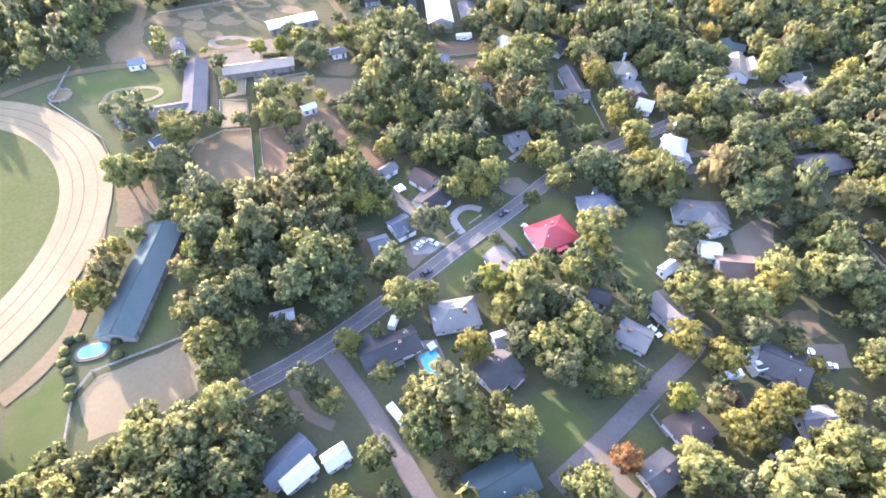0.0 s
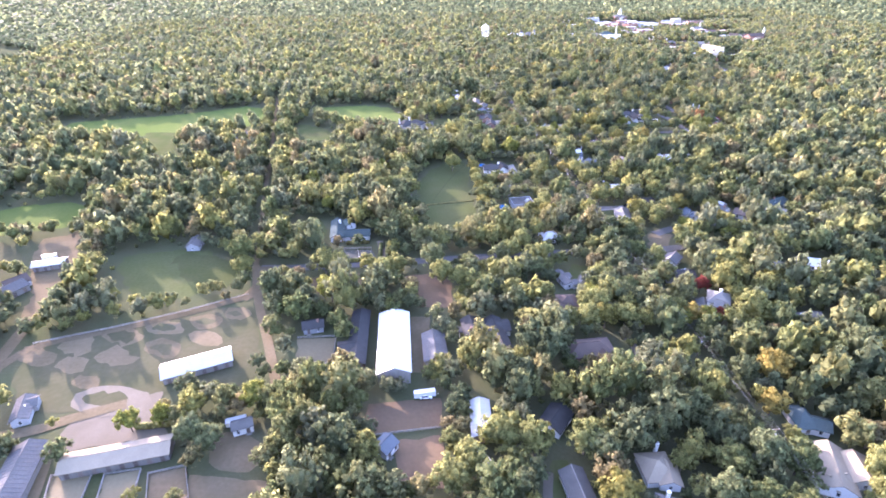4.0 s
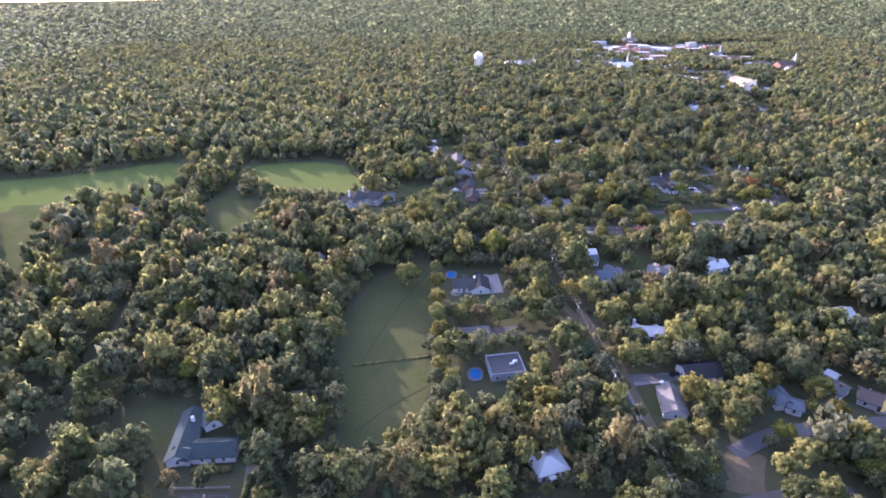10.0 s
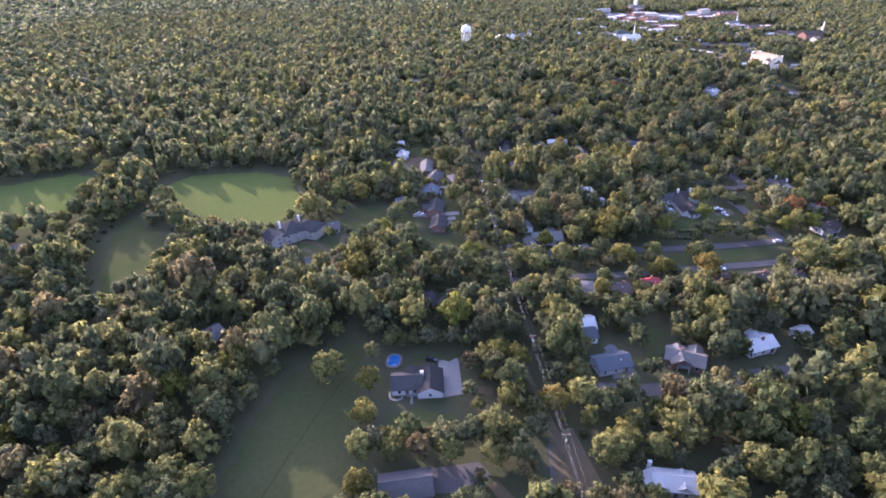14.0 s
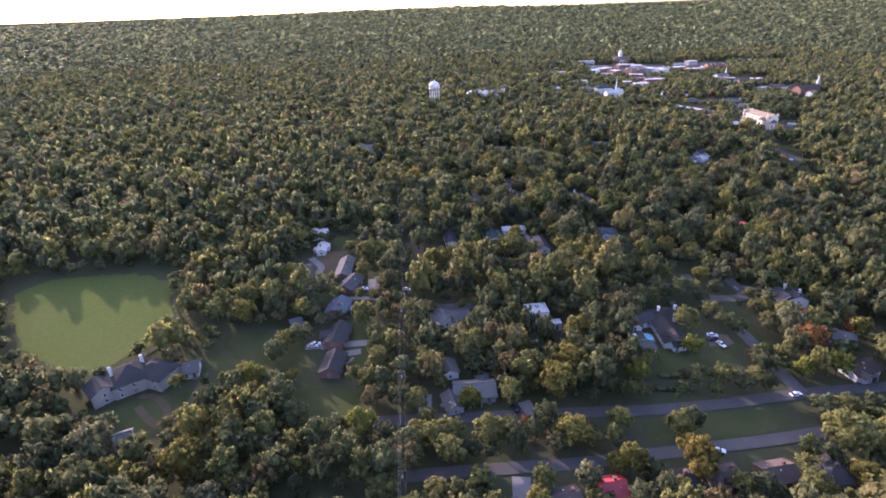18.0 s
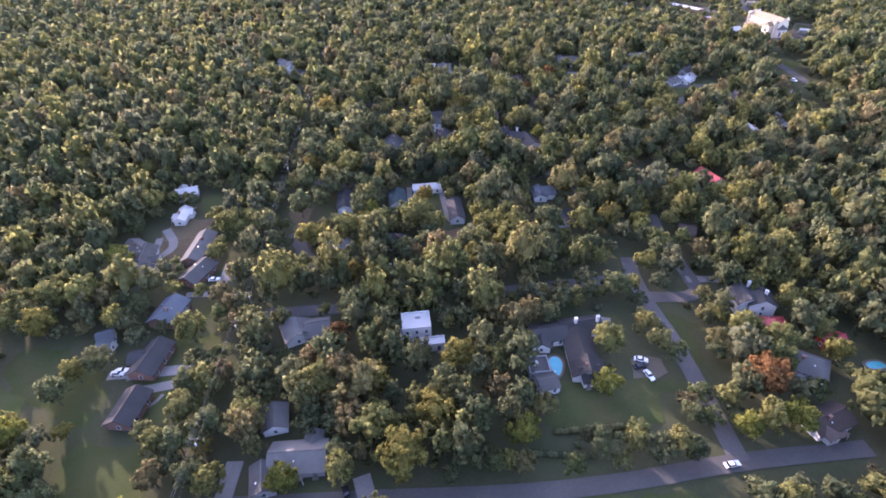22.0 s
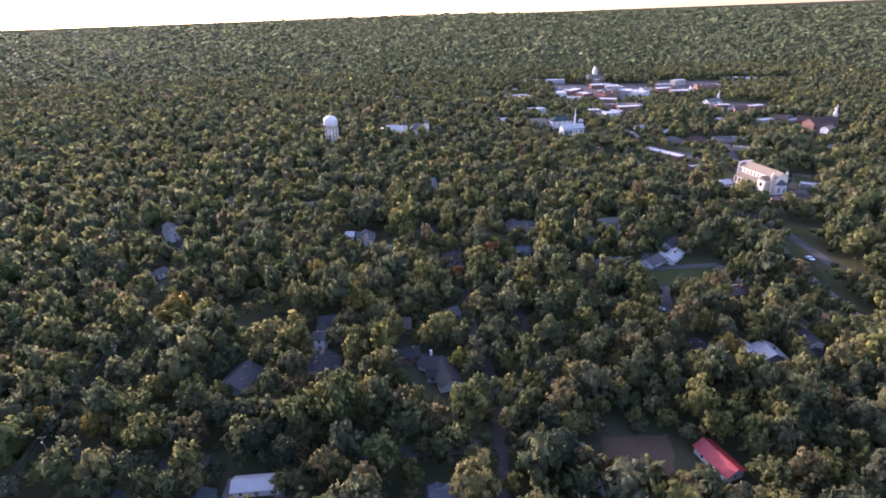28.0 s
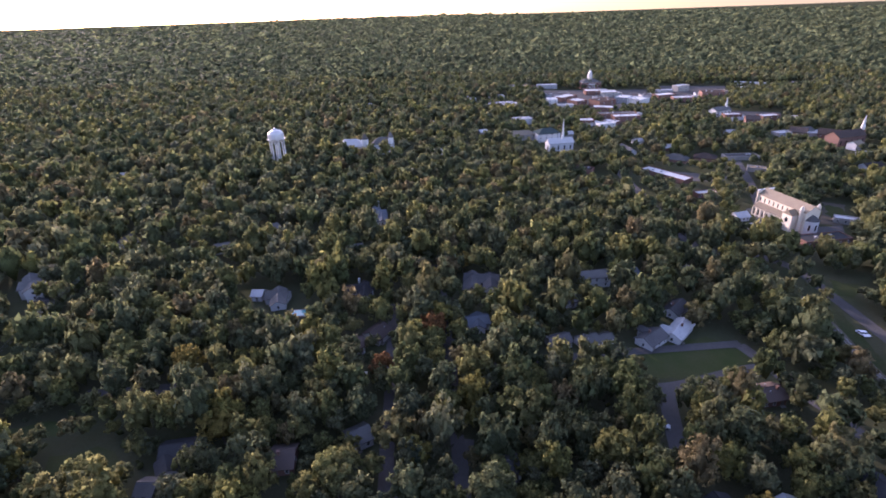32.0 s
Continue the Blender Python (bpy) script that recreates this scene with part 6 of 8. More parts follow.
winged_house("green", "white", [(0.1, 392.0, -1, 14.3, 8, 'gable', 1), (-12.2, 398.9, -86, 22.3, 7.5, 'gable', 1), (-6.0, 406.2, -60, 6.1, 6, 'gable', 1), (-10.2, 391.1, -15, 6.0, 6, 'gable', 1)], "green-grey roofed house with white gables and several wings", [(-11.0, 403.6)])
winged_house("dark", "white", [(173.9, 730.8, -86, 15.3, 7, 'gable', 1), (174.0, 730.7, 9, 3.6, 6, 'gable', 1)], "narrow white house with a dark roof and bright porch", [])
winged_house("green", "white", [(199.9, 730.1, -84, 13.1, 8, 'gable', 1), (198.4, 730.6, 3, 3.4, 6, 'gable', 1)], "green-grey roofed house beside a drive", [])
winged_house("white", "white", [(215.6, 738.9, 0, 14.4, 5.5, 'gable', 1)], "long low pale outbuilding behind a lawn", [])
winged_house("dark", "white", [(227.8, 715.8, -89, 17.1, 6.5, 'gable', 1)], "long dark-roofed house beside a concrete drive", [])
winged_house("blue", "white", [(273.9, 729.5, 2, 9.5, 8, 'gable', 1), (271.2, 728.1, -92, 9.2, 6, 'gable', 1)], "blue-grey roofed white house with a cross gable", [])
winged_house("dark", "white", [(274.9, 706.3, 9, 14.1, 8, 'gable', 1), (276.2, 704.6, -84, 8.5, 6.5, 'gable', 1)], "dark-roofed white house with a bright gable", [])
winged_house("red", "white", [(364.0, 737.3, -74, 13.6, 7, 'gable', 1)], "long white hall with a red metal roof", [])
winged_house("brown", "brick", [(330.5, 690.5, -26, 6.7, 8, 'gable', 1)], "brown-roofed brick house under the trees", [])
winged_house("dark", "white", [(181.6, 415.6, 3, 14.8, 9, 'gable', 1)], "dark-roofed house beside a paved drive", [])
winged_house("grey", "white", [(163.0, 400.0, -103, 13.3, 8, 'gable', 1)], "grey-roofed house beside a mown lawn", [])
winged_house("blue", "white", [(203.9, 399.2, -91, 8.6, 7, 'gable', 1), (207.0, 395.0, -33, 4.8, 6, 'gable', 1)], "blue-grey roofed house with a side wing", [])
winged_house("white", "white", [(232.0, 409.1, -63, 3.1, 6, 'gable', 1)], "small pale house in a dirt yard", [])
winged_house("blue", "white", [(283.0, 1022.9, 8, 10.9, 8, 'gable', 2), (281.5, 1020.0, -89, 21.9, 7, 'gable', 2), (286.4, 1015.8, -87, 15.0, 6, 'gable', 2)], "tall white house with steep blue-grey gables and a porch", [(283.3, 1041.4)])
winged_house("barn", "white", [(340.1, 936.0, -13, 18.3, 8, 'gable', 1), (334.1, 932.2, -98, 17.6, 8, 'gable', 1), (343.6, 931.4, -97, 15.5, 7, 'gable', 1)], "pale house with several steep cross gables", [])
winged_house("dark", "white", [(277.8, 930.5, 8, 12.6, 7, 'gable', 1), (280.2, 927.3, -86, 14.1, 6, 'gable', 1)], "dark-roofed white house with a gabled front", [(277.3, 934.5)])
winged_house("grey", "white", [(238.5, 926.5, -8, 10.3, 8, 'gable', 1), (239.2, 924.4, -81, 14.8, 7, 'gable', 1)], "grey-roofed white house behind the pool", [])
winged_house("white", "white", [(228.4, 929.7, -8, 5.0, 6, 'gable', 1)], "small pale outbuilding beside a white house", [])
winged_house("grey", "white", [(111.1, 947.9, 8, 9.5, 8, 'gable', 2), (109.5, 950.2, -58, 19.2, 7, 'gable', 2)], "two-storey white house with a grey cross-gabled roof", [])
winged_house("dark", "white", [(124.8, 930.7, 10, 7.9, 8, 'gable', 1), (124.8, 929.7, -60, 14.9, 6, 'gable', 1)], "white house with a dark cross-gabled roof", [])
winged_house("blue", "white", [(332.0, 897.2, 9, 9.4, 8, 'gable', 1), (332.4, 896.2, -96, 10.6, 6, 'gable', 1)], "small blue-grey roofed house in shade", [])
winged_house("grey", "white", [(396.7, 931.1, 4, 14.8, 8, 'gable', 2), (398.5, 931.0, -17, 9.6, 4, 'gable', 1)], "white two-storey house with a long front porch", [])
winged_house("dark", "white", [(227.4, 829.8, 5, 10.0, 9, 'gable', 1), (226.2, 823.0, -61, 6.5, 6, 'gable', 1)], "dark-roofed house with a low side wing", [])
winged_house("grey", "white", [(225.4, 813.3, -7, 4.9, 6, 'gable', 2)], "small white two-storey house with a grey roof", [])
winged_house("brown", "white", [(5.2, 151.3, -45, 9.2, 7.5, 'gable', 1)], "low white house with a brown roof behind a patio", [])
winged_house("dark", "white", [(7.5, 139.2, 41, 10.4, 8.5, 'gable', 1)], "white house with a dark blue-black roof beside a patio", [])
winged_house("barn", "white", [(-8.6, 158.2, 38, 6.1, 4.2, 'gable', 1)], "small open shed at the end of a lawn", [])
winged_house("blue", "white", [(-4.7, 127.4, 29, 6.8, 8.5, 'gable', 1), (-3.5, 125.1, -60, 3.2, 5, 'gable', 1)], "blue-grey roofed house with a small front porch", [])
winged_house("blue", "white", [(-12.4, 119.9, 17, 5.7, 6, 'gable', 1)], "small house with a blue-grey roof in a dusty yard", [])
winged_house("dark", "white", [(253.2, 632.5, 5, 12.4, 8.6, 'gable', 1), (265.2, 634.8, 4, 14.1, 7, 'gable', 1), (262.4, 624.8, -94, 13.4, 9.2, 'gable', 1), (262.4, 615.0, -95, 6.4, 10.5, 'gable', 1), (249.6, 628.2, -96, 5.0, 6, 'gable', 1)], "low white house round a courtyard with dark shingle roofs", [(263.4, 634.3), (271.3, 634.5)])
pool(253.0, 619.2, 8.0, 4.0, 86, "kidney")
house(246.4, 617.9, 0, 7, 8, "barn", "grey", "flat", 1, 0)
pergola(247.7, 611.8, 2, 8.0, 6.5)
winged_house("dark", "white", [(335.6, 641.0, -103, 8.3, 9, 'gable', 2), (330.5, 643.4, -91, 8.8, 8, 'gable', 2)], "tall white gabled house with two pale chimneys", [(333.5, 646.7), (337.1, 641.0)])
house(336.0, 611.8, -38, 12, 11, "grey", "white", "hip", 1)
house(336.2, 630.7, -8, 7.5, 7, "red", "red", "hip", 1)
house(351.5, 621.5, 5, 8.0, 6, "red", "red", "gable", 1)
winged_house("dark", "stone", [(32.5, 613.2, 32, 14.8, 14, 'hip', 2), (42.4, 614.4, -25, 13.6, 11, 'hip', 2), (24.2, 605.5, -47, 9.2, 9, 'gable', 2)], "large stone house with steep dark slate roofs", [(26.5, 611.0), (35.8, 618.0)])
winged_house("dark", "white", [(95.0, 490.8, -2, 10.8, 8.5, 'gable', 1), (103.3, 489.9, -92, 11.3, 9, 'gable', 1), (97.1, 493.6, -70, 5.9, 6, 'gable', 1)], "white house with dark gabled roofs above a garden", [(100.6, 491.3)])
road("walkway", CONCRETE, 0.9, [(88.6, 488.3), (93.2, 487.9), (93.0, 484.2), (88.5, 484.6), (88.6, 488.3)])
road("walkway", CONCRETE, 0.9, [(94.2, 486.1), (98.7, 485.6)])
road("walkway", CONCRETE, 0.9, [(96.6, 488.5), (96.3, 481.9)])
road("walkway", CONCRETE, 0.9, [(99.1, 483.6), (99.9, 486.5), (102.2, 487.0), (103.2, 485.2)])
winged_house("white", "white", [(172.9, 442.1, -12, 11.8, 7, 'gable', 1), (167.6, 442.5, -91, 5.7, 6, 'gable', 1), (175.3, 441.4, -106, 5.8, 5, 'gable', 1)], "white cross-gabled house with a pale roof half under trees", [(167.1, 446.9)])
pool(90.8, 325.5, 7.5, 5, -35, "oval")
winged_house("dark", "white", [(435.9, 795.5, -87, 10.7, 8, 'gable', 2), (435.7, 788.7, 8, 3.0, 5, 'gable', 1)], "long white two-storey house beside the railway", [])
house(407.4, 793.4, -86, 8.3, 9, "white", "grey", "gable", 1)
house(415.1, 789.8, -91, 9.5, 13, "white", "grey", "gable", 1)
house(396.4, 794.0, -104, 5.0, 8, "white", "grey", "gable", 1)
house(388.2, 795.3, -79, 8.3, 11, "dark", "grey", "gable", 1)
house(397.7, 1472.2, -4, 17.1, 12, "white", "white", "flat", 1)
house(439.4, 1494.7, 14, 22.2, 10, "brown", "white", "flat", 1)
house(434.9, 1422.5, 0, 32.4, 12, "white", "grey", "flat", 2)
house(527.2, 1586.1, 9, 22.1, 16, "grey", "brick", "flat", 1)
house(528.6, 1486.2, 14, 36.0, 12, "brown", "grey", "flat", 2)
house(516.8, 1414.9, -8, 28.8, 10, "white", "white", "flat", 1)
house(599.9, 1515.6, 0, 28.6, 10, "white", "grey", "flat", 2)
house(582.8, 1453.9, 14, 17.7, 16, "grey", "grey", "flat", 2)
house(620.0, 1501.3, 9, 20.8, 16, "white", "stone", "flat", 1)
house(628.5, 1472.8, -8, 23.1, 12, "grey", "brick", "flat", 1)
house(627.0, 1437.7, 14, 16.0, 16, "white", "grey", "flat", 2)
house(661.3, 1478.1, 5, 18.8, 14, "brown", "white", "flat", 1)
house(518.3, 1300.1, 9, 21.2, 12, "white", "white", "flat", 1)
house(529.3, 1282.8, 9, 19.4, 12, "white", "white", "flat", 2)
house(585.1, 1345.0, 9, 23.3, 10, "white", "white", "flat", 1)
house(697.5, 1499.3, 0, 24.5, 10, "white", "grey", "flat", 2)
house(749.5, 1549.5, 5, 18.9, 10, "white", "white", "flat", 1)
house(715.3, 1457.7, -4, 23.7, 10, "white", "grey", "flat", 1)
house(745.5, 1478.6, -8, 19.7, 10, "brown", "white", "flat", 1)
house(761.5, 1475.3, 5, 39.5, 14, "brown", "stone", "flat", 2)
house(835.8, 1517.0, -4, 21.4, 10, "white", "white", "flat", 1)
house(856.1, 1512.0, -8, 21.5, 10, "white", "grey", "flat", 1)
house(698.8, 1309.3, 9, 24.0, 14, "white", "white", "flat", 1)
house(718.4, 1305.9, 0, 22.7, 14, "white", "grey", "flat", 1)
house(711.3, 1227.7, 5, 18.4, 16, "brown", "white", "flat", 1)
house(728.3, 1233.5, 9, 15.1, 14, "grey", "brick", "gable", 1)
house(737.2, 1223.4, 0, 30.0, 16, "white", "white", "flat", 1)
house(763.3, 1297.8, 14, 16.6, 12, "white", "white", "flat", 1)
house(554.9, 1185.4, 14, 9.7, 9, "white", "brick", "gable", 1)
house(649.7, 1237.3, 0, 11.3, 9, "white", "grey", "gable", 1)
house(536.8, 1211.7, 14, 8.8, 9, "white", "white", "gable", 1)
house(475.9, 1249.8, 9, 10.3, 9, "white", "stone", "gable", 1)
house(387.2, 1265.6, 14, 8.0, 9, "white", "grey", "gable", 1)
house(336.0, 1305.4, -4, 8.1, 9, "white", "stone", "flat", 2)
house(333.4, 1186.8, 14, 8.0, 9, "white", "white", "gable", 1)
house(716.5, 2013.9, 5, 12.0, 9, "white", "brick", "flat", 1)
house(1459.0, 2938.8, -8, 16.3, 12, "white", "white", "flat", 1)
house(115.9, 681.6, 67, 13.8, 10, "grey", "brick", "gable", 1)
house(111.9, 658.1, 78, 13.0, 11, "blue", "brick", "gable", 1)
house(93.7, 685.7, 13, 6.1, 7, "grey", "white", "gable", 1)
house(83.0, 702.9, -41, 11, 8, "grey", "white", "gable", 1)
winged_house("grey", "white", [(162.5, 642.0, -67, 9.1, 8.5, 'gable', 1), (170.6, 642.9, 8, 8.3, 9, 'gable', 1), (164.9, 642.9, -69, 7.0, 7, 'gable', 1)], "grey-roofed white house with three gables", [])
house(206.5, 639.1, 2, 10.2, 9.4, "white", "white", "flat", 2)
house(202.7, 635.5, 2, 4.2, 4.3, "white", "white", "flat", 1)
house(211.8, 631.2, 2, 8.8, 4.3, "white", "white", "flat", 1)
car(123.2, 678.1, 3, "white")
car(282.5, 619.5, -20, "white")
car(281.0, 616.6, 8, "dark")
car(282.7, 612.6, -75, "white")
house(-170.4, 349.2, 60, 14, 11, "barn", "barnwall", "gable", 1, 0)
house(-168.1, 374.2, 10, 8, 7, "white", "barnwall", "gable", 1, 0)
house(-161.2, 375.9, 10, 8, 7, "white", "barnwall", "gable", 1, 0)
house(515.3, 1102.5, -62, 42, 13, "white", "brick", "flat", 1)
house(545.3, 1146.8, -40, 20, 15, "grey", "brick", "hip", 1)
house(573.1, 1147.7, -35, 18, 14, "brown", "brick", "hip", 1)
house(606.3, 1147.7, -4, 30, 12, "barn", "stone", "flat", 1)
house(598.0, 1110.5, -30, 14, 10, "tan", "stone", "flat", 1)
house(523.3, 1054.7, 2, 16, 8, "white", "brick", "flat", 1)
house(522.2, 1009.2, 10, 9, 9, "white", "white", "gable", 1)
house(531.7, 993.3, 4, 28, 6, "white", "stone", "flat", 1)
house(550.3, 970.0, 3, 30, 12, "dark", "brick", "flat", 1)
house(588.4, 995.7, -35, 18, 8, "white", "stone", "flat", 1)
house(695.5, 1104.8, 8, 17, 10, "dark", "white", "gable", 1)
house(729.5, 1164.8, 20, 11, 10, "tan", "white", "gable", 2)
house(716.7, 1140.6, 15, 8, 7, "white", "white", "gable", 1)
car(293.9, 579.8, 6, "white")
car(184.9, 580.9, 110, "dark")
car(104.3, 631.2, 4, "white")
car(165.8, 410.7, 120, "white")
car(172.3, 416.4, 10, "dark")
car(266.0, 458.8, 5, "white")
car(32.8, 131.7, 35, "dark")
car(39.9, 123.5, -54, "white")
car(5.9, 120.4, -37, "white")
car(1.2, 119.6, 51, "white")
car(2.8, 107.4, 34, "dark")
car(35.6, 113.3, -62, "dark")
car(70.1, 77.8, -62, "white")
car(112.8, 65.4, -101, "white")
car(115.9, 61.7, -12, "white")
car(145.9, 674.4, -10, "white")
car(196.9, 678.2, -10, "white")
car(249.2, 555.5, -19, "white")
car(320.9, 790.2, -83, "white")
car(372.7, 787.4, -93, "white")
car(498.1, 877.1, -81, "white")
car(387.5, 830.7, -24, "white")
car(282.6, 865.7, 7, "white")
car(103.4, 630.1, -7, "white")
car(171.6, 334.1, -16, "white")
car(104.6, 503.7, -19, "dark")
car(33.7, 258.0, -1, "white")
pool(-99.3, 88.3, 8, 5, 10, "oval")
pool(2.0, 74.1, 5.2, 7.6, 20, "round")
pool(89.8, 504.9, 6.5, 5.5, 80, "oval")
pool(360.8, 611.2, 6, 3.6, 0, "oval")
pool(249.9, 912.7, 9, 5, 0, "rect")
pool(92.8, 424.0, 6.5, 5.5, 80, "oval")
house(431.3, 841.8, 6, 9.8, 10, "brown", "brick", "gable", 1)
house(261.3, 824.2, -0, 6.9, 11, "brown", "brick", "gable", 1)
house(193.3, 989.0, 16, 7.8, 9, "grey", "white", "gable", 1)
house(203.9, 956.3, 3, 7.3, 9, "brown", "white", "gable", 1)
house(58.7, 1151.4, 9, 9.7, 10, "white", "white", "gable", 1)
house(279.3, 883.9, 14, 6.0, 9, "brown", "white", "gable", 1)
house(331.3, 816.0, 4, 6.0, 8, "grey", "white", "gable", 1)
car(499.3, 876.8, -84, "white")
car(238.0, 867.5, 3, "white")
road("grass_track", MOWN, 1.2, [(42, 434), (58, 435), (75, 439)])
road("grass_track", MOWN, 0.5, [(46, 397), (58, 409), (73, 419)])
road("grass_track", MOWN, 0.5, [(46, 436), (55, 461), (67, 489), (78, 510)])
road("grass_track", MOWN, 0.5, [(51, 426), (62, 445), (72, 449)])
road("grass_track", MOWN, 2, [(9, 614), (22, 622), (38, 646)])
patch("patio", CONCRETE, [(-2, 82), (4, 82), (6, 75), (-1, 73)])
power_line(143, -10, 143.5, 640, 46)
power_line(145, 655, 139, 960, 45, 11.5)
block_line([(139, 960), (136, 1150)], 3.0)
water_tower(191, 1166)
mansion(268, 1197, -4)
basilica(548, 1001, -80)
court_house(605, 1571)
church(735, 1185, 12, 34, 15, 9, "brown", "brick", (19.5, 12, 4.4, 15), "brick church with a tall pale spire")
church(452, 1196, 5, 24, 12, 8, "white", "white", (3, 11, 3.4, 19), "white church with a slender pointed steeple")
church(692, 1335, 20, 24, 12, 7, "grey", "white", (10, 10, 3, 12), "small white church with a pointed steeple")
fence([(-97, 58), (-100, 74), (-97, 81), (-71, 91)])


def round_pen(x, y, r):
    """A ring fence round trodden sand."""
    n = 14
    root = new("round_pen")
    root.matrix_world = pose(x, y, float(height(x, y)))
    pts = [(r * math.cos(2 * math.pi * k / n), r * math.sin(2 * math.pi * k / n)) for k in range(n)]
    part("sand_floor", prism(pts, 0.0, 0.32), DUST, root)
    for px, py in pts:
        shared_part("post", "pen_post", lambda: box(-0.08, 0.08, -0.08, 0.08, 0, 1.6), WALL["barnwall"], root, Matrix.Translation((px, py, 0)))
    for zz in (0.7, 1.1, 1.5):
        part("rail", rail_shape(pts + pts[:1], zz, 0.05), WALL["barnwall"], root)
    tagged(root, "round training pen with board rails", "pen", "round pens")
    block_poly([(x + px, y + py) for px, py in pts], 2)


def hedge(x0, y0, x1, y1, w, h):
    """A clipped hedge: a lumpy core with leaf cards on its skin."""
    r = np.random.default_rng(int(abs(x0 * 7 + y0)))
    L = math.hypot(x1 - x0, y1 - y0)
    n = max(2, int(L / 1.3))
    V, Fc, base = [], [], 0
    for k in range(n):
        t = (k + 0.5) / n
        c = np.array([x0 + (x1 - x0) * t, y0 + (y1 - y0) * t, float(height(x0, y0)) + h * 0.45])
        V.append(c + np.array(ICO_PTS) * np.array([w * 0.6 + 0.4, w * 0.6 + 0.4, h * 0.6]) * r.uniform(0.85, 1.15, (12, 1)))
        Fc.append(np.array(ICO_TRI) + base)
        base += 12
    ob = mesh_object("hedge", np.concatenate(V), np.concatenate(Fc), LEAF["green"], tint=np.full(base, 0.1))
    tagged(ob, "clipped dark green hedge beside the garden", "hedge", "hedges")
    block_line([(x0, y0), (x1, y1)], w + 1)


def tennis_lines(corners):
    """White court lines and a net inside four corners."""
    root = new("tennis_net")
    a, b, c, d = [Vector((*q, 0)) for q in corners]
    mid1, mid2 = (a + b) / 2, (c + d) / 2
    z = 0.22
    root.matrix_world = Matrix.Translation((*mid1.xy, float(height(*mid1.xy)) + 0.3))
    part("net", merge(beam(Vector((0, 0, 0.9)), mid2 - mid1 + Vector((0, 0, 0.9)), 0.035, 4), beam(Vector((0, 0, 0.45)), mid2 - mid1 + Vector((0, 0, 0.45)), 0.03, 4)), TRIM, root)
    for q in (Vector(), mid2 - mid1):
        part("net_post", tube([(0.07, -0.3), (0.07, 1.1)], 8, q.x, q.y), STEEL, root)
    for p, q in ((a, b), (b, c), (c, d), (d, a), (a.lerp(d, 0.15), b.lerp(c, 0.15)), (a.lerp(d, 0.85), b.lerp(c, 0.85))):
        strip("court_line", PAINT, [tuple(p.xy), tuple(q.xy)], 0.05, z)["kind"] = "structure"
    tagged(root, "low tennis net with posts across the court", "net")


def canopy_tent(x, y, yaw, w=3.2):
    root = new("canopy_tent")
    root.matrix_world = pose(x, y, float(height(x, y)), 0, 0, yaw)
    part("cover", ([(-w / 2, -w / 2, 2.2), (w / 2, -w / 2, 2.2), (w / 2, w / 2, 2.2), (-w / 2, w / 2, 2.2), (0, 0, 3.1), (-w / 2, -w / 2, 2.0), (w / 2, -w / 2, 2.0), (w / 2, w / 2, 2.0), (-w / 2, w / 2, 2.0)],
                   [(0, 1, 4), (1, 2, 4), (2, 3, 4), (3, 0, 4), (5, 6, 1, 0), (6, 7, 2, 1), (7, 8, 3, 2), (8, 5, 0, 3)]), TRIM, root)
    for sx in (-1, 1):
        for sy in (-1, 1):
            part("leg", tube([(0.04, 0), (0.04, 2.1)], 6, sx * w / 2 * 0.96, sy * w / 2 * 0.96), STEEL, root)
    tagged(root, "white canopy tent standing beside a house", "tent")
    block_line([(x, y - 3), (x, y)], 3)


def trailer(x, y, yaw, L):
    """A box trailer on two wheels with a drawbar."""
    root = new("box_trailer")
    root.matrix_world = pose(x, y, float(height(x, y)) + 0.3, 0, 0, yaw)
    part("box", merge(box(-L / 2, L / 2, -1.1, 1.1, 0.6, 2.7), box(-L / 2 + 0.1, L / 2 - 0.1, -1.0, 1.0, 2.7, 2.8)), TRIM, root)
    part("drawbar", beam((L / 2, 0, 0.6), (L / 2 + 1.4, 0, 0.5), 0.07, 6), STEEL, root)
    for wx in (-0.4, 0.5):
        for wy in (-1.12, 1.12):
            shared_part("wheel", "wheel", lambda: tube([(0.33, -0.1), (0.33, 0.1)], 12), TYRE, root, pose(wx, wy, 0.33, 90))
    tagged(root, "long white box trailer parked in the yard", "trailer", "trailers")
    block_line([(x, y - 4), (x, y)], L / 2 + 1)


ICO_PTS = [(0, 0, 1)] + [(0.894 * math.cos(a * 1.2566), 0.894 * math.sin(a * 1.2566), 0.447) for a in range(5)] + [(0.894 * math.cos(a * 1.2566 + 0.6283), 0.894 * math.sin(a * 1.2566 + 0.6283), -0.447) for a in range(5)] + [(0, 0, -1)]
ICO_TRI = [(0, 1 + i, 1 + (i + 1) % 5) for i in range(5)] + [(1 + i, 6 + i, 1 + (i + 1) % 5) for i in range(5)] + [(1 + (i + 1) % 5, 6 + i, 6 + (i + 1) % 5) for i in range(5)] + [(11, 6 + (i + 1) % 5, 6 + i) for i in range(5)]


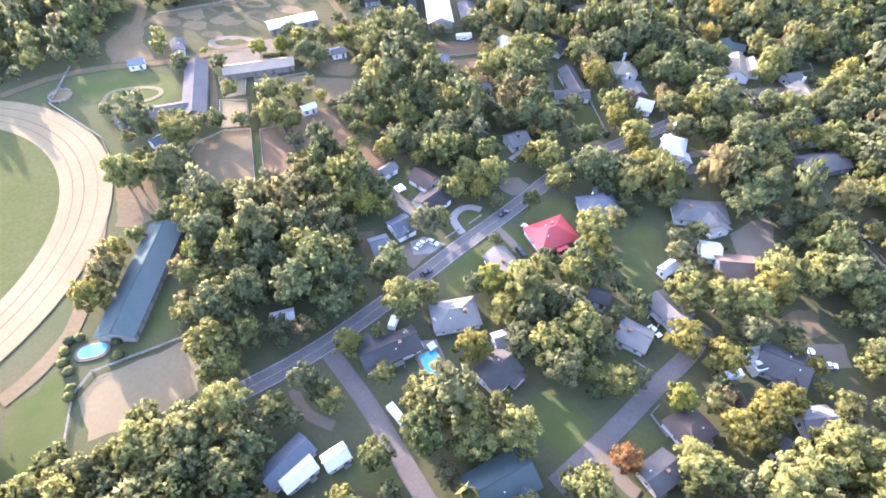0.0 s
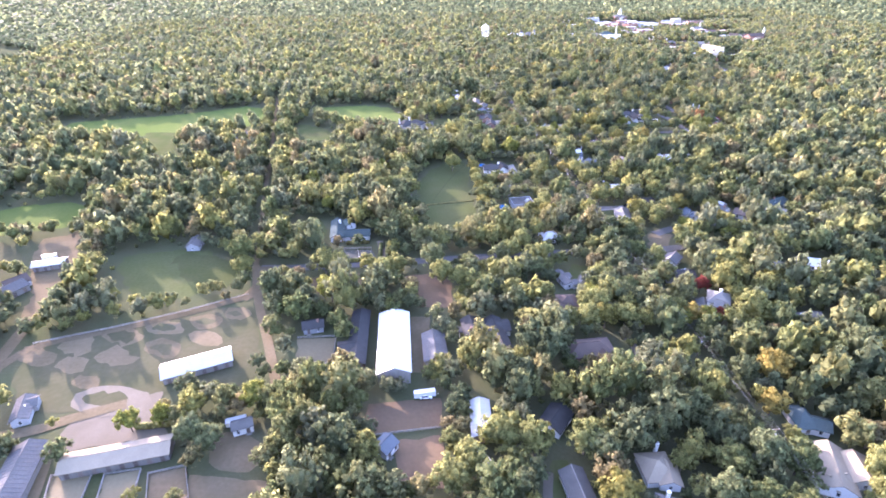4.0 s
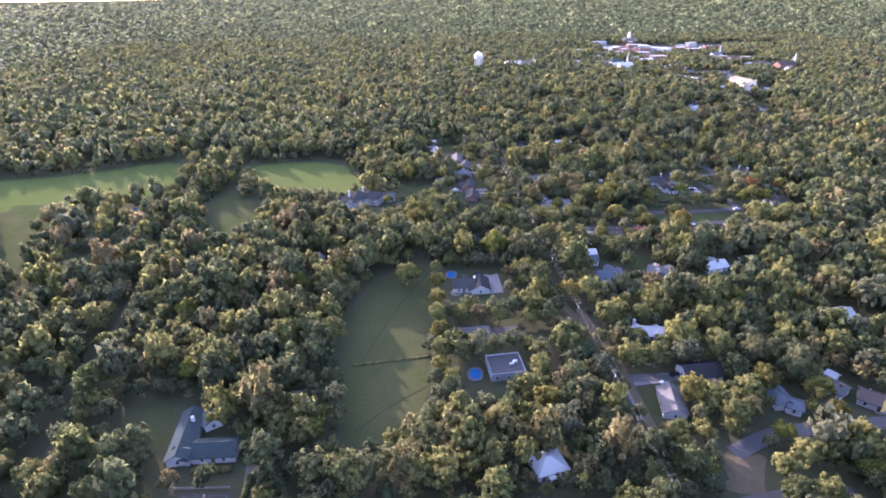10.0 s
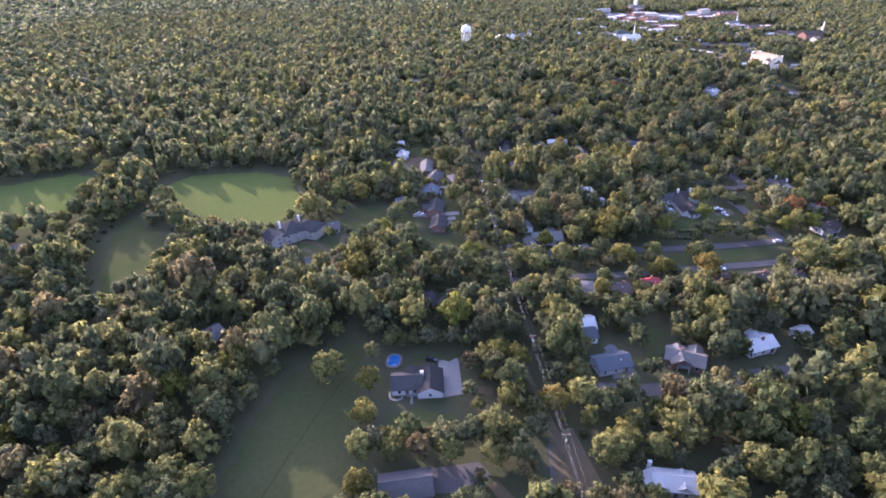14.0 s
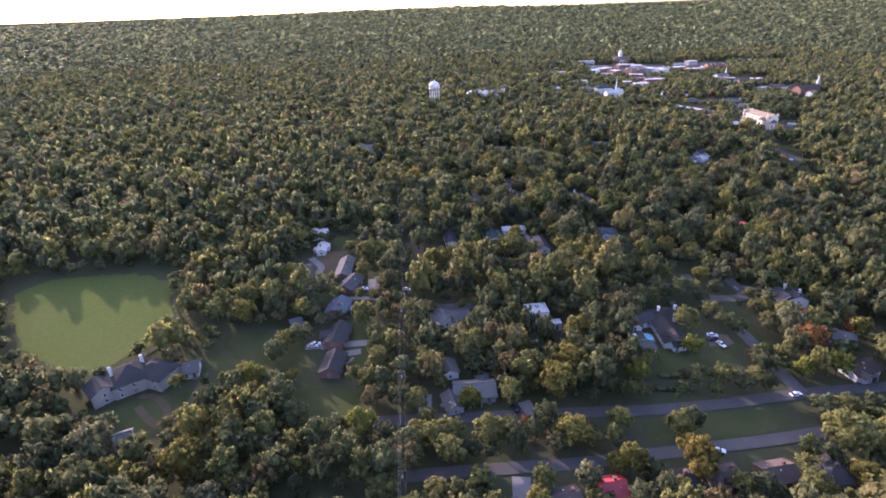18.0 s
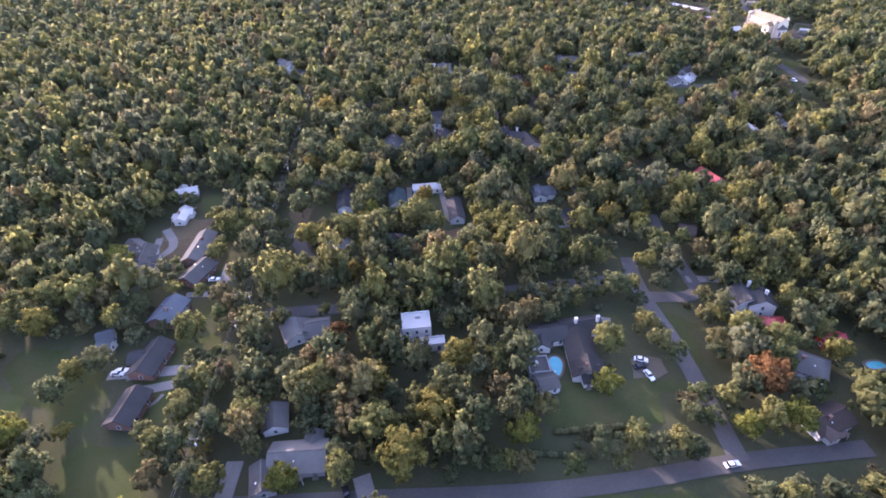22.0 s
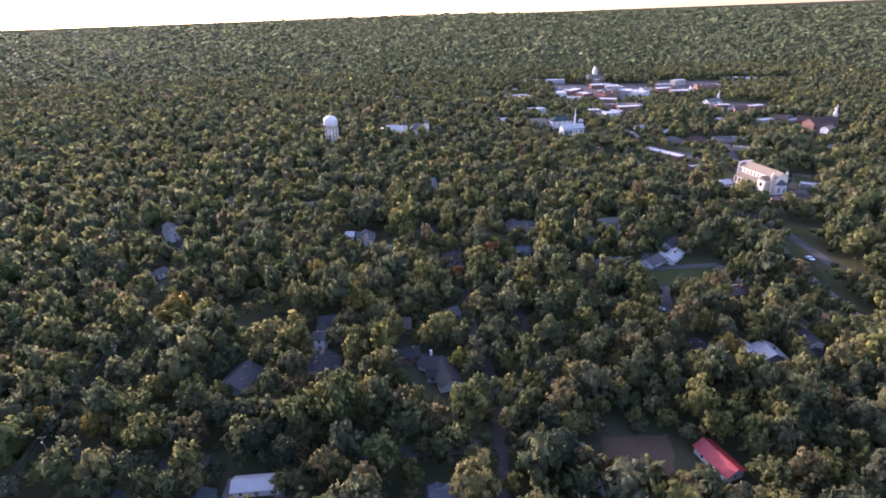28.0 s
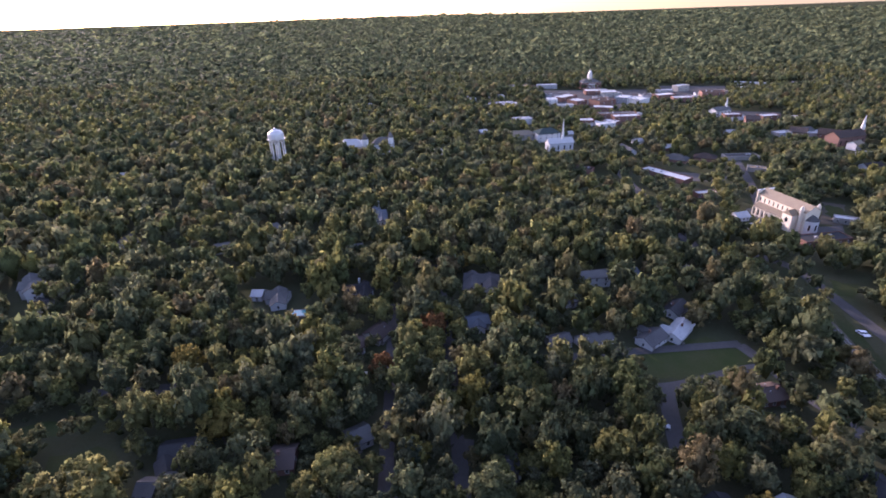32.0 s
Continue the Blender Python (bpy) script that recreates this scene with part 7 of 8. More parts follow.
round_pen(-185.6, 290.4, 9)
round_pen(-159.2, 228.2, 5)
hedge(246.3, 594.1, 272.9, 594.1, 1.4, 1.5)
hedge(237.2, 587.9, 256.3, 585.0, 1.2, 1.0)
hedge(35.0, 663.1, 54.1, 638.3, 2.0, 2.4)
hedge(-5.7, 384.5, 6.8, 384.4, 1.6, 2.2)
hedge(-5.9, 363.6, 11.7, 363.4, 1.6, 2.2)
hedge(14.2, 380.9, 13.7, 363.8, 1.6, 2.2)
hedge(17.4, 382.3, 17.9, 364.3, 1.6, 2.2)
hedge(42.5, 434.0, 75.0, 437.4, 0.8, 0.6)
hedge(88.2, 469.9, 112.4, 468.8, 1.6, 2.2)
hedge(35.3, 657.5, 50.0, 635.4, 1.6, 2.2)
hedge(26.8, 672.3, 35.3, 657.5, 1.6, 2.2)
hedge(-39.7, 356.8, -29.4, 355.4, 1.5, 2)
hedge(-69.3, 253.3, -57.7, 253.5, 1.6, 2.2)
hedge(18.3, 613.2, 20.6, 601.1, 1.6, 2.2)
hedge(-107.5, 91.9, -107.0, 92.6, 2.0, 2.6)
hedge(-107.4, 88.0, -107.0, 88.7, 2.0, 2.6)
hedge(-106.7, 84.2, -106.3, 84.9, 2.0, 2.6)
hedge(-104.0, 81.2, -103.6, 81.9, 2.0, 2.6)
hedge(-100.9, 75.6, -100.5, 76.3, 2.0, 2.6)
hedge(-100.5, 73.0, -100.1, 73.7, 2.0, 2.6)
hedge(-104.4, 92.6, -103.9, 93.3, 2.0, 2.6)
hedge(-92.8, 90.4, -92.4, 91.2, 2.0, 2.6)
hedge(-90.8, 85.4, -90.4, 86.1, 2.0, 2.6)
fence([(-134.7, 306.4), (-105.2, 314.7), (-76.2, 324.8), (-50.2, 336.4)])
fence([(-20.2, 298.8), (-3.5, 298.3), (-3.1, 282.4), (-17.4, 274.4)])
fence([(8.6, 614.4), (22.1, 622.0), (38.3, 645.8)])
fence([(38.3, 645.8), (24.3, 679.0)])
fence([(-161.7, 222.6), (-164.0, 254.1)])
fence([(-162.3, 222.6), (-130.1, 194.3), (-120.1, 176.7)])
fence([(60.0, 52.7), (62.3, 46.3)])
fence([(60.0, 52.7), (63.1, 54.9)])
fence([(60.6, 69.0), (64.3, 65.0)])
fence([(-9.9, 378.4), (8.4, 377.3)])
fence([(10.7, 241.7), (40.1, 243.4)])
tennis_lines([(-5.7, 375.4), (8.0, 374.8), (10.3, 365.7), (-5.6, 367.2)])
canopy_tent(-2.1, 79.8, 20)
canopy_tent(2.4, 78.9, 30, 2.4)
canopy_tent(173.6, 723.5, 30, 3)
fence([(19.5, 127.8), (21.9, 129.5), (24.5, 131.6)], "low white fence beside the road", 0.9)
fence([(10.4, 122.0), (13.0, 123.7), (16.0, 125.7)], "low white fence beside the road", 0.9)
canopy_tent(-4.3, 147.7, 30, 3.4)
trailer(-8.8, 59.0, -55, 6.5)
trailer(86.1, 61.1, 5, 6)
trailer(33.3, 258.8, 5, 8)
trailer(183.5, 332.8, 5, 6)
trailer(-170.4, 384.3, 5, 7)
trailer(-8.8, 88.2, 70, 4)
trailer(-33.8, 251.7, 15, 7)
fence([(83.3, 199.8), (83.5, 186.4), (83.9, 174.6)])
fence([(65.4, 182.6), (72.6, 177.2), (78.6, 173.3), (83.9, 174.6)])
fence([(184.7, 209.8), (195.8, 210.7), (197.7, 216.6), (187.9, 215.5)])
block_poly([(523.7, 1572.2), (815.0, 1524.0), (686.1, 1290.7), (485.4, 1315.3)], 5, low_only)
block_line([(-109.9, 728.2), (-67.3, 467.8)], 4.2)


# ---- trees ----
rng = np.random.default_rng(7)
ICO_V = np.array([(0, 0, 1)] + [(0.894 * math.cos(a), 0.894 * math.sin(a), 0.447) for a in np.arange(5) * 1.2566] + [(0.894 * math.cos(a + 0.6283), 0.894 * math.sin(a + 0.6283), -0.447) for a in np.arange(5) * 1.2566] + [(0, 0, -1)])
ICO_F = np.array([(0, 1 + i, 1 + (i + 1) % 5) for i in range(5)] + [(1 + i, 6 + i, 1 + (i + 1) % 5) for i in range(5)] + [(1 + (i + 1) % 5, 6 + i, 6 + (i + 1) % 5) for i in range(5)] + [(11, 6 + (i + 1) % 5, 6 + i) for i in range(5)])


OCT_V = np.array([(1, 0, 0), (0, 1, 0), (-1, 0, 0), (0, -1, 0), (0, 0, 1), (0, 0, -1)], float)
OCT_F = np.array([(0, 1, 4), (1, 2, 4), (2, 3, 4), (3, 0, 4), (1, 0, 5), (2, 1, 5), (3, 2, 5), (0, 3, 5)])


def crown_proto(seed, n, card, lobes, tall=1.0, lobe=(0.20, 0.38), ball=(ICO_V, ICO_F), inner=0.66, solid=0.86):
    """A crown of radius 1 round z = 0.6 * tall: a dome of leaf clumps over an inner mass, and many leaf tufts on and round the clumps."""
    r = np.random.default_rng(seed)
    stretch = np.array([r.uniform(0.85, 1.15), r.uniform(0.85, 1.15), tall])
    cs, rs = [np.array([0, 0, 0.45])], [inner]
    for k in range(lobes):
        z = 1.0 - 1.35 * (k + 0.5) / lobes + r.uniform(-0.12, 0.12)
        a, d = 2.39996 * k + r.uniform(-0.5, 0.5), math.sqrt(max(0.0, 1 - z * z))
        q = r.uniform(*lobe)
        reach = r.uniform(0.76, 1.14) - q
        cs.append(np.array([d * math.cos(a) * reach, d * math.sin(a) * reach, 0.5 + z * reach * 0.95]))
        rs.append(q)
    cs, rs = np.array(cs) * stretch, np.array(rs)
    V, Fc, N, base = [], [], [], 0
    bv, bf = ball
    heart = np.array([0, 0, 0.35 * tall])
    for c, q in zip(cs, rs):
        V.append(c + bv @ np.array(Euler((r.uniform(0, 6), 0, r.uniform(0, 6))).to_matrix()) * q * (solid if base else 1.0) * r.uniform(0.8, 1.15, (len(bv), 1)) * (stretch if not base else 1.0))
        Fc.append(bf + base)
        base += len(bv)
        N.append(0.5 * (V[-1] - c) / q + 0.6 * (V[-1] - heart))
    if n:
        w = rs ** 2
        w[0] *= 0.45
        pick = r.choice(lobes + 1, n, p=w / w.sum())
        out = cs[pick] - np.array([0, 0, 0.2])
        out /= np.linalg.norm(out, axis=1)[:, None]
        d = r.normal(size=(n, 3)) + out * 0.9
        d /= np.linalg.norm(d, axis=1)[:, None]
        p = cs[pick] + d * rs[pick][:, None] * r.uniform(0.85, 1.18, (n, 1)) * np.where(pick[:, None] == 0, stretch * 1.08, 1.0)
        nor = d + r.normal(size=(n, 3)) * 0.5
        nor /= np.linalg.norm(nor, axis=1)[:, None]
        u = np.cross(nor, r.normal(size=(n, 3)))
        u /= np.linalg.norm(u, axis=1)[:, None]
        v = np.cross(nor, u)
        s = card * r.uniform(0.55, 1.3, (n, 1))
        q = [p + u * s * r.uniform(0.7, 1.3, (n, 1)) - nor * s * 0.2, p + v * s * r.uniform(0.6, 1.2, (n, 1)) - u * s * 0.5 + nor * s * 0.15, p - v * s * r.uniform(0.6, 1.2, (n, 1)) - u * s * 0.5 - nor * s * 0.1]
        V.append(np.stack(q, 1).reshape(-1, 3))
        Fc.append(base + np.arange(3 * n).reshape(-1, 3))
        soft = 0.35 * d + 0.5 * (p - heart) + 0.75 * nor
        N.append(np.repeat(soft, 3, axis=0) + r.normal(size=(3 * n, 3)) * 0.1)
    N = np.concatenate(N)
    return np.concatenate(V), np.concatenate(Fc), N / np.linalg.norm(N, axis=1)[:, None]


def forest(name, pts, rad, protos, label, heights=(0.85, 1.2), mat=None, lift_by=2.5, talls=None):
    """Many trees joined: protos turned and scaled at each point."""
    V, Fc, T, N, base = [], [], [], [], 0
    kind = rng.integers(0, len(protos), len(pts))
    zs = height(pts[:, 0], pts[:, 1])
    for i, (x, y) in enumerate(pts):
        v, f, nv = protos[kind[i]]
        a, s = rng.uniform(0, 6.283), rad[i]
        c, sn = math.cos(a) * s, math.sin(a) * s
        h = s * (rng.uniform(*heights) if talls is None else talls[i])
        q = np.empty_like(v)
        q[:, 0], q[:, 1], q[:, 2] = x + v[:, 0] * c - v[:, 1] * sn, y + v[:, 0] * sn + v[:, 1] * c, zs[i] + lift_by + s * 0.3 + v[:, 2] * h
        V.append(q)
        m = np.empty_like(nv)
        m[:, 0], m[:, 1], m[:, 2] = (nv[:, 0] * c - nv[:, 1] * sn) / s, (nv[:, 0] * sn + nv[:, 1] * c) / s, nv[:, 2]
        N.append(m)
        Fc.append(f + base)
        T.append(np.full(len(v), rng.uniform(0, 1)))
        base += len(v)
    ob = mesh_object(name, np.concatenate(V), np.concatenate(Fc), mat or LEAF["green"], tint=np.concatenate(T), normals=np.concatenate(N))
    return tagged(ob, label, "trees", kind="stuff")


def trunk_shape(seed):
    r = random.Random(seed)
    shapes = [tube([(0.07, -0.1), (0.045, 0.3), (0.02, 1.0)], 6)]
    for k in range(3):
        a, z = k * 2.1 + r.uniform(0, 0.8), r.uniform(0.4, 0.7)
        shapes.append(beam((0, 0, z), (0.45 * math.cos(a), 0.45 * math.sin(a), z + r.uniform(0.25, 0.45)), 0.018, 4))
    return merge(*shapes)


crown_meshes, trunk_meshes = {}, []
for k in range(3):
    ob = mesh_object("trunk", *trunk_shape(k), bark)
    trunk_meshes.append(ob.data)
    bpy.data.objects.remove(ob)


def hero_crown(kind, k):
    if (kind, k) not in crown_meshes:
        v, f, nv = crown_proto(100 + 17 * k + ord(kind[0]), 850, 0.094, 32 + k % 7, lobe=(0.13, 0.29), inner=0.7, tall=(1.9 if kind == "pine" else 1.15 if kind == "ash" else 0.95) + 0.1 * (k % 3), ball=(OCT_V, OCT_F))
        ob = mesh_object("crown", v, f, LEAF[kind], normals=nv)
        crown_meshes[kind, k] = ob.data
        bpy.data.objects.remove(ob)
    return crown_meshes[kind, k]


SAY = {"green": "broad oak with a dense dark green crown", "ash": "tall slender broadleaf tree with a grey-green crown", "maple": "rounded broadleaf tree with a yellowish green crown", "gold": "tree in golden yellow autumn leaf", "olive": "wide olive-green broadleaf tree in warm light",
       "lime": "small tree with fresh light green leaves", "rust": "tree turning rusty brown in autumn", "pine": "tall dark green pine standing among broadleaf trees", "red": "small tree with deep red autumn leaves"}
tcount = [0]


def tree(x, y, r, kind, stretch=1.0):
    k = tcount[0] = tcount[0] + 1
    root = new({"green": "oak_tree", "ash": "ash_tree", "maple": "maple_tree"}.get(kind, "pine_tree" if kind == "pine" else "autumn_tree"))
    root.matrix_world = Matrix.Translation((x, y, float(height(x, y)))) @ Matrix.Rotation(k * 2.399, 4, "Z")
    t = new("trunk", trunk_meshes[k % 3])
    t.parent = root
    t.scale = (r, r, r * 1.4 * stretch)
    c = new("crown", hero_crown(kind, k % (5 if kind in ("green", "ash", "maple") else 2)))
    c.parent = root
    c.location = (0, 0, 2.5 + r * 0.3)
    c.scale = (r, r, r * stretch)
    return tagged(root, SAY[kind], "tree", {"green": "oaks of the town", "ash": "tall ashes of the town", "maple": "maples of the town"}.get(kind, "pines" if kind == "pine" else "trees in autumn colour"))


accents = []


def accent(x, y, r, kind):
    accents.append((x, y, r, kind))
    tree(x, y, r, kind, 0.9 + 0.05 * (len(accents) % 6))


accent(299, 702, 5, "gold")
accent(182, 670, 4.5, "gold")
accent(214, 726, 4.5, "gold")
accent(186, 732, 3, "gold")
accent(282, 963, 3, "gold")
accent(397, 786, 5, "gold")
accent(342, 778, 4, "gold")
accent(133, 772, 5, "gold")
accent(154, 766, 5, "gold")
accent(153, 833, 5.4, "olive")
accent(160, 836, 5.0, "olive")
accent(240, 834, 7, "gold")
accent(397, 790, 6, "gold")
accent(349, 788, 4, "gold")
accent(331, 948, 4, "gold")
accent(239, 840, 7, "olive")
accent(217, 870, 6, "gold")
accent(59, 108, 6, "olive")
accent(75, 71, 6.1, "olive")
accent(83, 64, 5.6, "olive")
accent(-101, 104, 6, "olive")
accent(-100, 122, 5, "olive")
accent(88, 48, 5.4, "olive")
accent(95, 51, 5.0, "olive")
accent(-38, 477, 4, "lime")
accent(-18, 468, 3.5, "lime")
accent(-9, 467, 3, "lime")
accent(27, 505, 4, "lime")
accent(2, 497, 4, "lime")
accent(-9, 447, 4, "lime")
accent(-21, 430, 5, "lime")
accent(23, 98, 5, "lime")
accent(-38, 140, 4, "lime")
accent(-76, 122, 3, "lime")
accent(-97, 480, 5, "lime")
accent(32, 396, 5, "lime")
accent(-31, 467, 4, "lime")
accent(179, 635, 5, "rust")
accent(238, 549, 6, "gold")
accent(216, 549, 5, "olive")
accent(72.6, 561.4, 7, "olive")
accent(187, 571, 2.5, "rust")
accent(66, 496, 6.8, "green")
accent(143, 596, 3, "gold")
accent(48, 40, 4, "rust")
accent(109, 60, 3, "olive")
accent(145, 473, 5, "gold")
accent(293, 799, 4.2, "pine")
accent(301, 816, 4.2, "pine")
accent(288, 781, 4.2, "pine")
accent(302, 836, 4.2, "pine")
accent(207, 763, 4.2, "pine")
accent(213, 751, 4.2, "pine")
accent(218, 756, 4.2, "pine")
accent(199, 764, 4.2, "pine")
accent(186, 755, 4.2, "pine")
accent(311, 752, 4.2, "pine")
accent(313, 739, 4.2, "pine")
accent(381, 855, 4.2, "pine")
accent(229, 765, 4.2, "pine")
accent(224, 745, 4.2, "pine")
accent(-119, 726, 4.5, "maple")
accent(-104, 728, 5.7, "ash")
accent(-116, 715, 5.2, "green")
accent(-101, 718, 4.8, "green")
accent(-113, 702, 4.3, "ash")
accent(-98, 704, 5.6, "maple")
accent(-110, 691, 5.0, "green")
accent(-95, 693, 4.7, "green")
accent(-110, 677, 5.7, "maple")
accent(-95, 680, 5.4, "ash")
accent(-107, 664, 4.8, "green")
accent(-92, 666, 4.5, "green")
accent(-104, 653, 5.6, "ash")
accent(-89, 656, 5.2, "maple")
accent(-105, 640, 4.7, "green")
accent(-90, 642, 4.3, "green")
accent(-102, 629, 5.4, "maple")
accent(-87, 631, 5.0, "ash")
accent(-99, 615, 4.5, "green")
accent(-84, 618, 5.7, "green")
accent(-96, 602, 5.2, "ash")
accent(-81, 604, 4.8, "maple")
accent(-96, 591, 4.3, "green")
accent(-81, 594, 5.6, "green")
accent(-93, 578, 5.0, "maple")
accent(-78, 580, 4.7, "ash")
accent(-90, 567, 5.7, "green")
accent(-75, 569, 5.4, "green")
accent(-90, 553, 4.8, "ash")
accent(-76, 556, 4.5, "maple")
accent(-87, 540, 5.6, "green")
accent(-73, 542, 5.2, "green")
accent(-84, 529, 4.7, "maple")
accent(-70, 532, 4.3, "ash")
accent(-81, 516, 5.4, "green")
accent(-67, 518, 5.0, "green")
accent(-82, 505, 4.5, "ash")
accent(-67, 507, 5.7, "maple")
accent(-79, 491, 5.2, "green")
accent(-64, 494, 4.8, "green")
accent(-76, 478, 4.3, "maple")
accent(-61, 480, 5.6, "ash")
accent(-76, 467, 5.0, "green")
accent(-61, 470, 4.7, "green")
accent(-70, 252, 4, "lime")
accent(-59, 253, 4, "lime")
accent(-29, 260, 5, "lime")
accent(99, 605, 3, "olive")
accent(21, 148, 6.2, "maple")
accent(17, 141, 4.5, "maple")
accent(30, 145, 6, "maple")
accent(25, 140, 4.5, "olive")
accent(4, 126, 5.5, "green")
accent(9, 128, 4.2, "green")
accent(13, 143, 3.6, "ash")
accent(-18, 152, 4.5, "ash")
accent(-17, 136, 4.5, "lime")
accent(-9, 166, 4.5, "olive")
accent(4, 161, 3.6, "olive")
accent(43, 133, 3.8, "green")
accent(53, 153, 6.2, "maple")
accent(55, 142, 5.5, "maple")
accent(48, 156, 5, "olive")
accent(31, 158, 6, "green")
accent(14, 167, 6, "ash")
accent(30.6, 134.4, 3, "green")
accent(8, 171, 5.5, "ash")
accent(23, 164, 5, "green")
accent(-3, 171, 5, "ash")
accent(172, 565, 5, "maple")
accent(194, 571, 4.5, "ash")
accent(219, 568, 4.5, "maple")
accent(211, 549, 3.6, "olive")
accent(236.6, 544.4, 4.5, "gold")
accent(244, 565, 4.5, "green")
accent(181, 562, 4.5, "green")
accent(137, 546, 5.5, "green")
accent(146, 537, 5.5, "maple")
accent(154, 542, 5, "green")
accent(162, 535, 5, "ash")
accent(183, 537, 4, "olive")
accent(246, 538, 4, "maple")
accent(227, 538, 4, "olive")
accent(268, 536, 5, "maple")
accent(286, 539, 4.5, "olive")
accent(159, 558, 5, "maple")
accent(146, 558, 5, "green")
accent(175, 909, 6.2, "maple")
accent(167, 897, 6.2, "olive")
accent(187, 916, 6.2, "maple")
accent(212, 904, 5.7, "maple")
accent(191, 880, 5.7, "maple")
accent(163, 877, 6.2, "green")
accent(155, 842, 6.6, "gold")
accent(150, 839, 6.2, "olive")
accent(180, 825, 5.2, "olive")
accent(204, 819, 5.7, "maple")
accent(262, 879, 5.7, "olive")
accent(269, 881, 6.2, "maple")
accent(255, 873, 5.2, "maple")
accent(291, 864, 5.2, "rust")
accent(315.6, 896.4, 6.2, "olive")
accent(311, 871, 5.2, "maple")
accent(314, 840, 5.7, "maple")
accent(278, 814, 5.7, "maple")
accent(241, 808, 4.8, "maple")
accent(302, 819, 5.7, "olive")
accent(333, 953, 4.3, "gold")
accent(326, 809, 5.7, "maple")
accent(345, 848, 6.2, "maple")
accent(295, 699, 4.5, "gold")
accent(154, 723, 5.5, "ash")
accent(190, 737, 5, "ash")
accent(209, 706, 7, "maple")
accent(210, 714, 5, "maple")
accent(188, 715, 4.5, "lime")
accent(192, 705, 5, "maple")
accent(186, 706, 4.5, "olive")
accent(317, 752, 6, "maple")
accent(310, 737, 5.5, "pine")
accent(314, 715, 5, "maple")
accent(314, 706, 4.5, "olive")
accent(284, 739, 4.5, "maple")
accent(305, 718, 5, "maple")
accent(283, 696, 6, "maple")
accent(309, 694, 5, "olive")
accent(354, 714, 6, "maple")
accent(359, 707, 6.5, "olive")
accent(370, 713, 6, "maple")
accent(346, 723, 5, "green")
accent(238, 723, 5.5, "maple")
accent(242, 711, 5.5, "maple")
accent(240, 699, 5, "maple")
accent(246, 691, 5, "olive")
accent(329, 735, 3, "olive")
accent(156, 450, 5.7, "maple")
accent(164, 457, 5.2, "olive")
accent(172, 452, 4.8, "maple")
accent(195, 458, 5.7, "maple")
accent(207, 462, 4.8, "green")
accent(198, 441, 6.2, "maple")
accent(193, 424, 6.6, "maple")
accent(193, 445, 4.8, "green")
accent(166, 422, 5.7, "maple")
accent(156, 423, 5.7, "maple")
accent(178, 421, 5.7, "green")
accent(137, 425, 5.7, "green")
accent(141, 416, 5.2, "green")
accent(130, 414, 5.2, "ash")
accent(137, 403, 4.8, "green")
accent(118, 418, 5.2, "maple")
accent(113, 408, 5.7, "maple")
accent(116, 400, 5.7, "olive")
accent(108, 393, 5.2, "maple")
accent(118, 392, 4.8, "maple")
accent(171, 400, 6.2, "olive")
accent(176, 395, 6.2, "maple")
accent(190, 398, 5.7, "maple")
accent(200, 405, 5.2, "olive")
accent(179, 388, 5.2, "maple")
accent(218, 399, 5.7, "olive")
accent(221, 408, 4.8, "green")
accent(242, 422, 6.6, "maple")
accent(235, 430, 5.7, "maple")
accent(220, 418, 5.7, "green")
accent(229, 438, 4.8, "maple")
accent(222, 442, 4.8, "ash")
accent(218.4, 389.4, 3.8, "gold")
accent(192, 380, 3.8, "lime")
accent(219, 457, 5.7, "lime")
accent(131, 404, 5.2, "green")
accent(124, 401, 5.2, "ash")
accent(194, 413, 5.7, "green")
accent(208, 427, 5.7, "ash")
accent(212, 420, 5.7, "green")
accent(156, 434, 4.8, "green")
accent(163, 435, 4.3, "maple")
accent(174, 429, 4.3, "green")
accent(128, 463, 4.8, "maple")
accent(117, 464, 4.3, "ash")
accent(156, 339, 5.7, "maple")
accent(155, 328, 4.8, "maple")
accent(168, 314, 4.0, "red")
accent(166, 293, 2.3, "red")
accent(153, 292, 5.2, "gold")
accent(158, 289, 4.8, "lime")
accent(147, 290, 4.3, "lime")
accent(180, 304, 4.8, "maple")
accent(184, 302, 4.8, "maple")
accent(178, 291, 6.6, "maple")
accent(183, 287, 6.2, "maple")
accent(168, 286, 5.7, "maple")
accent(199, 311, 6.2, "olive")
accent(204, 308, 5.7, "maple")
accent(208, 316, 5.2, "olive")
accent(186, 328, 6.2, "maple")
accent(193, 325, 6.2, "olive")
accent(195, 334, 5.7, "maple")
accent(203, 330, 5.7, "maple")
accent(210, 332, 4.8, "olive")
accent(180, 356, 4.8, "green")
accent(190, 356, 4.8, "maple")
accent(210, 364, 4.8, "lime")
accent(216, 354, 6.2, "maple")
accent(227, 356, 6.2, "green")
accent(230, 350, 5.7, "maple")
accent(181, 349, 5.7, "green")
accent(145, 376, 5.7, "green")
accent(78, 352, 5.7, "ash")
accent(84.6, 356.6, 5.7, "maple")
accent(73, 333, 5.7, "maple")
accent(80, 335, 6.2, "maple")
accent(92, 365, 5.7, "maple")
accent(93, 347, 5.7, "maple")
accent(94, 337, 5.2, "ash")
accent(100, 350, 5.7, "maple")
accent(70, 322, 5.7, "green")
accent(77, 316, 5.7, "maple")
accent(79, 309, 5.2, "ash")
accent(92, 314, 4.8, "maple")
accent(114, 313, 4.6, "lime")
accent(124, 328, 5.7, "maple")
accent(124, 317, 5.7, "ash")
accent(127, 307, 5.7, "ash")
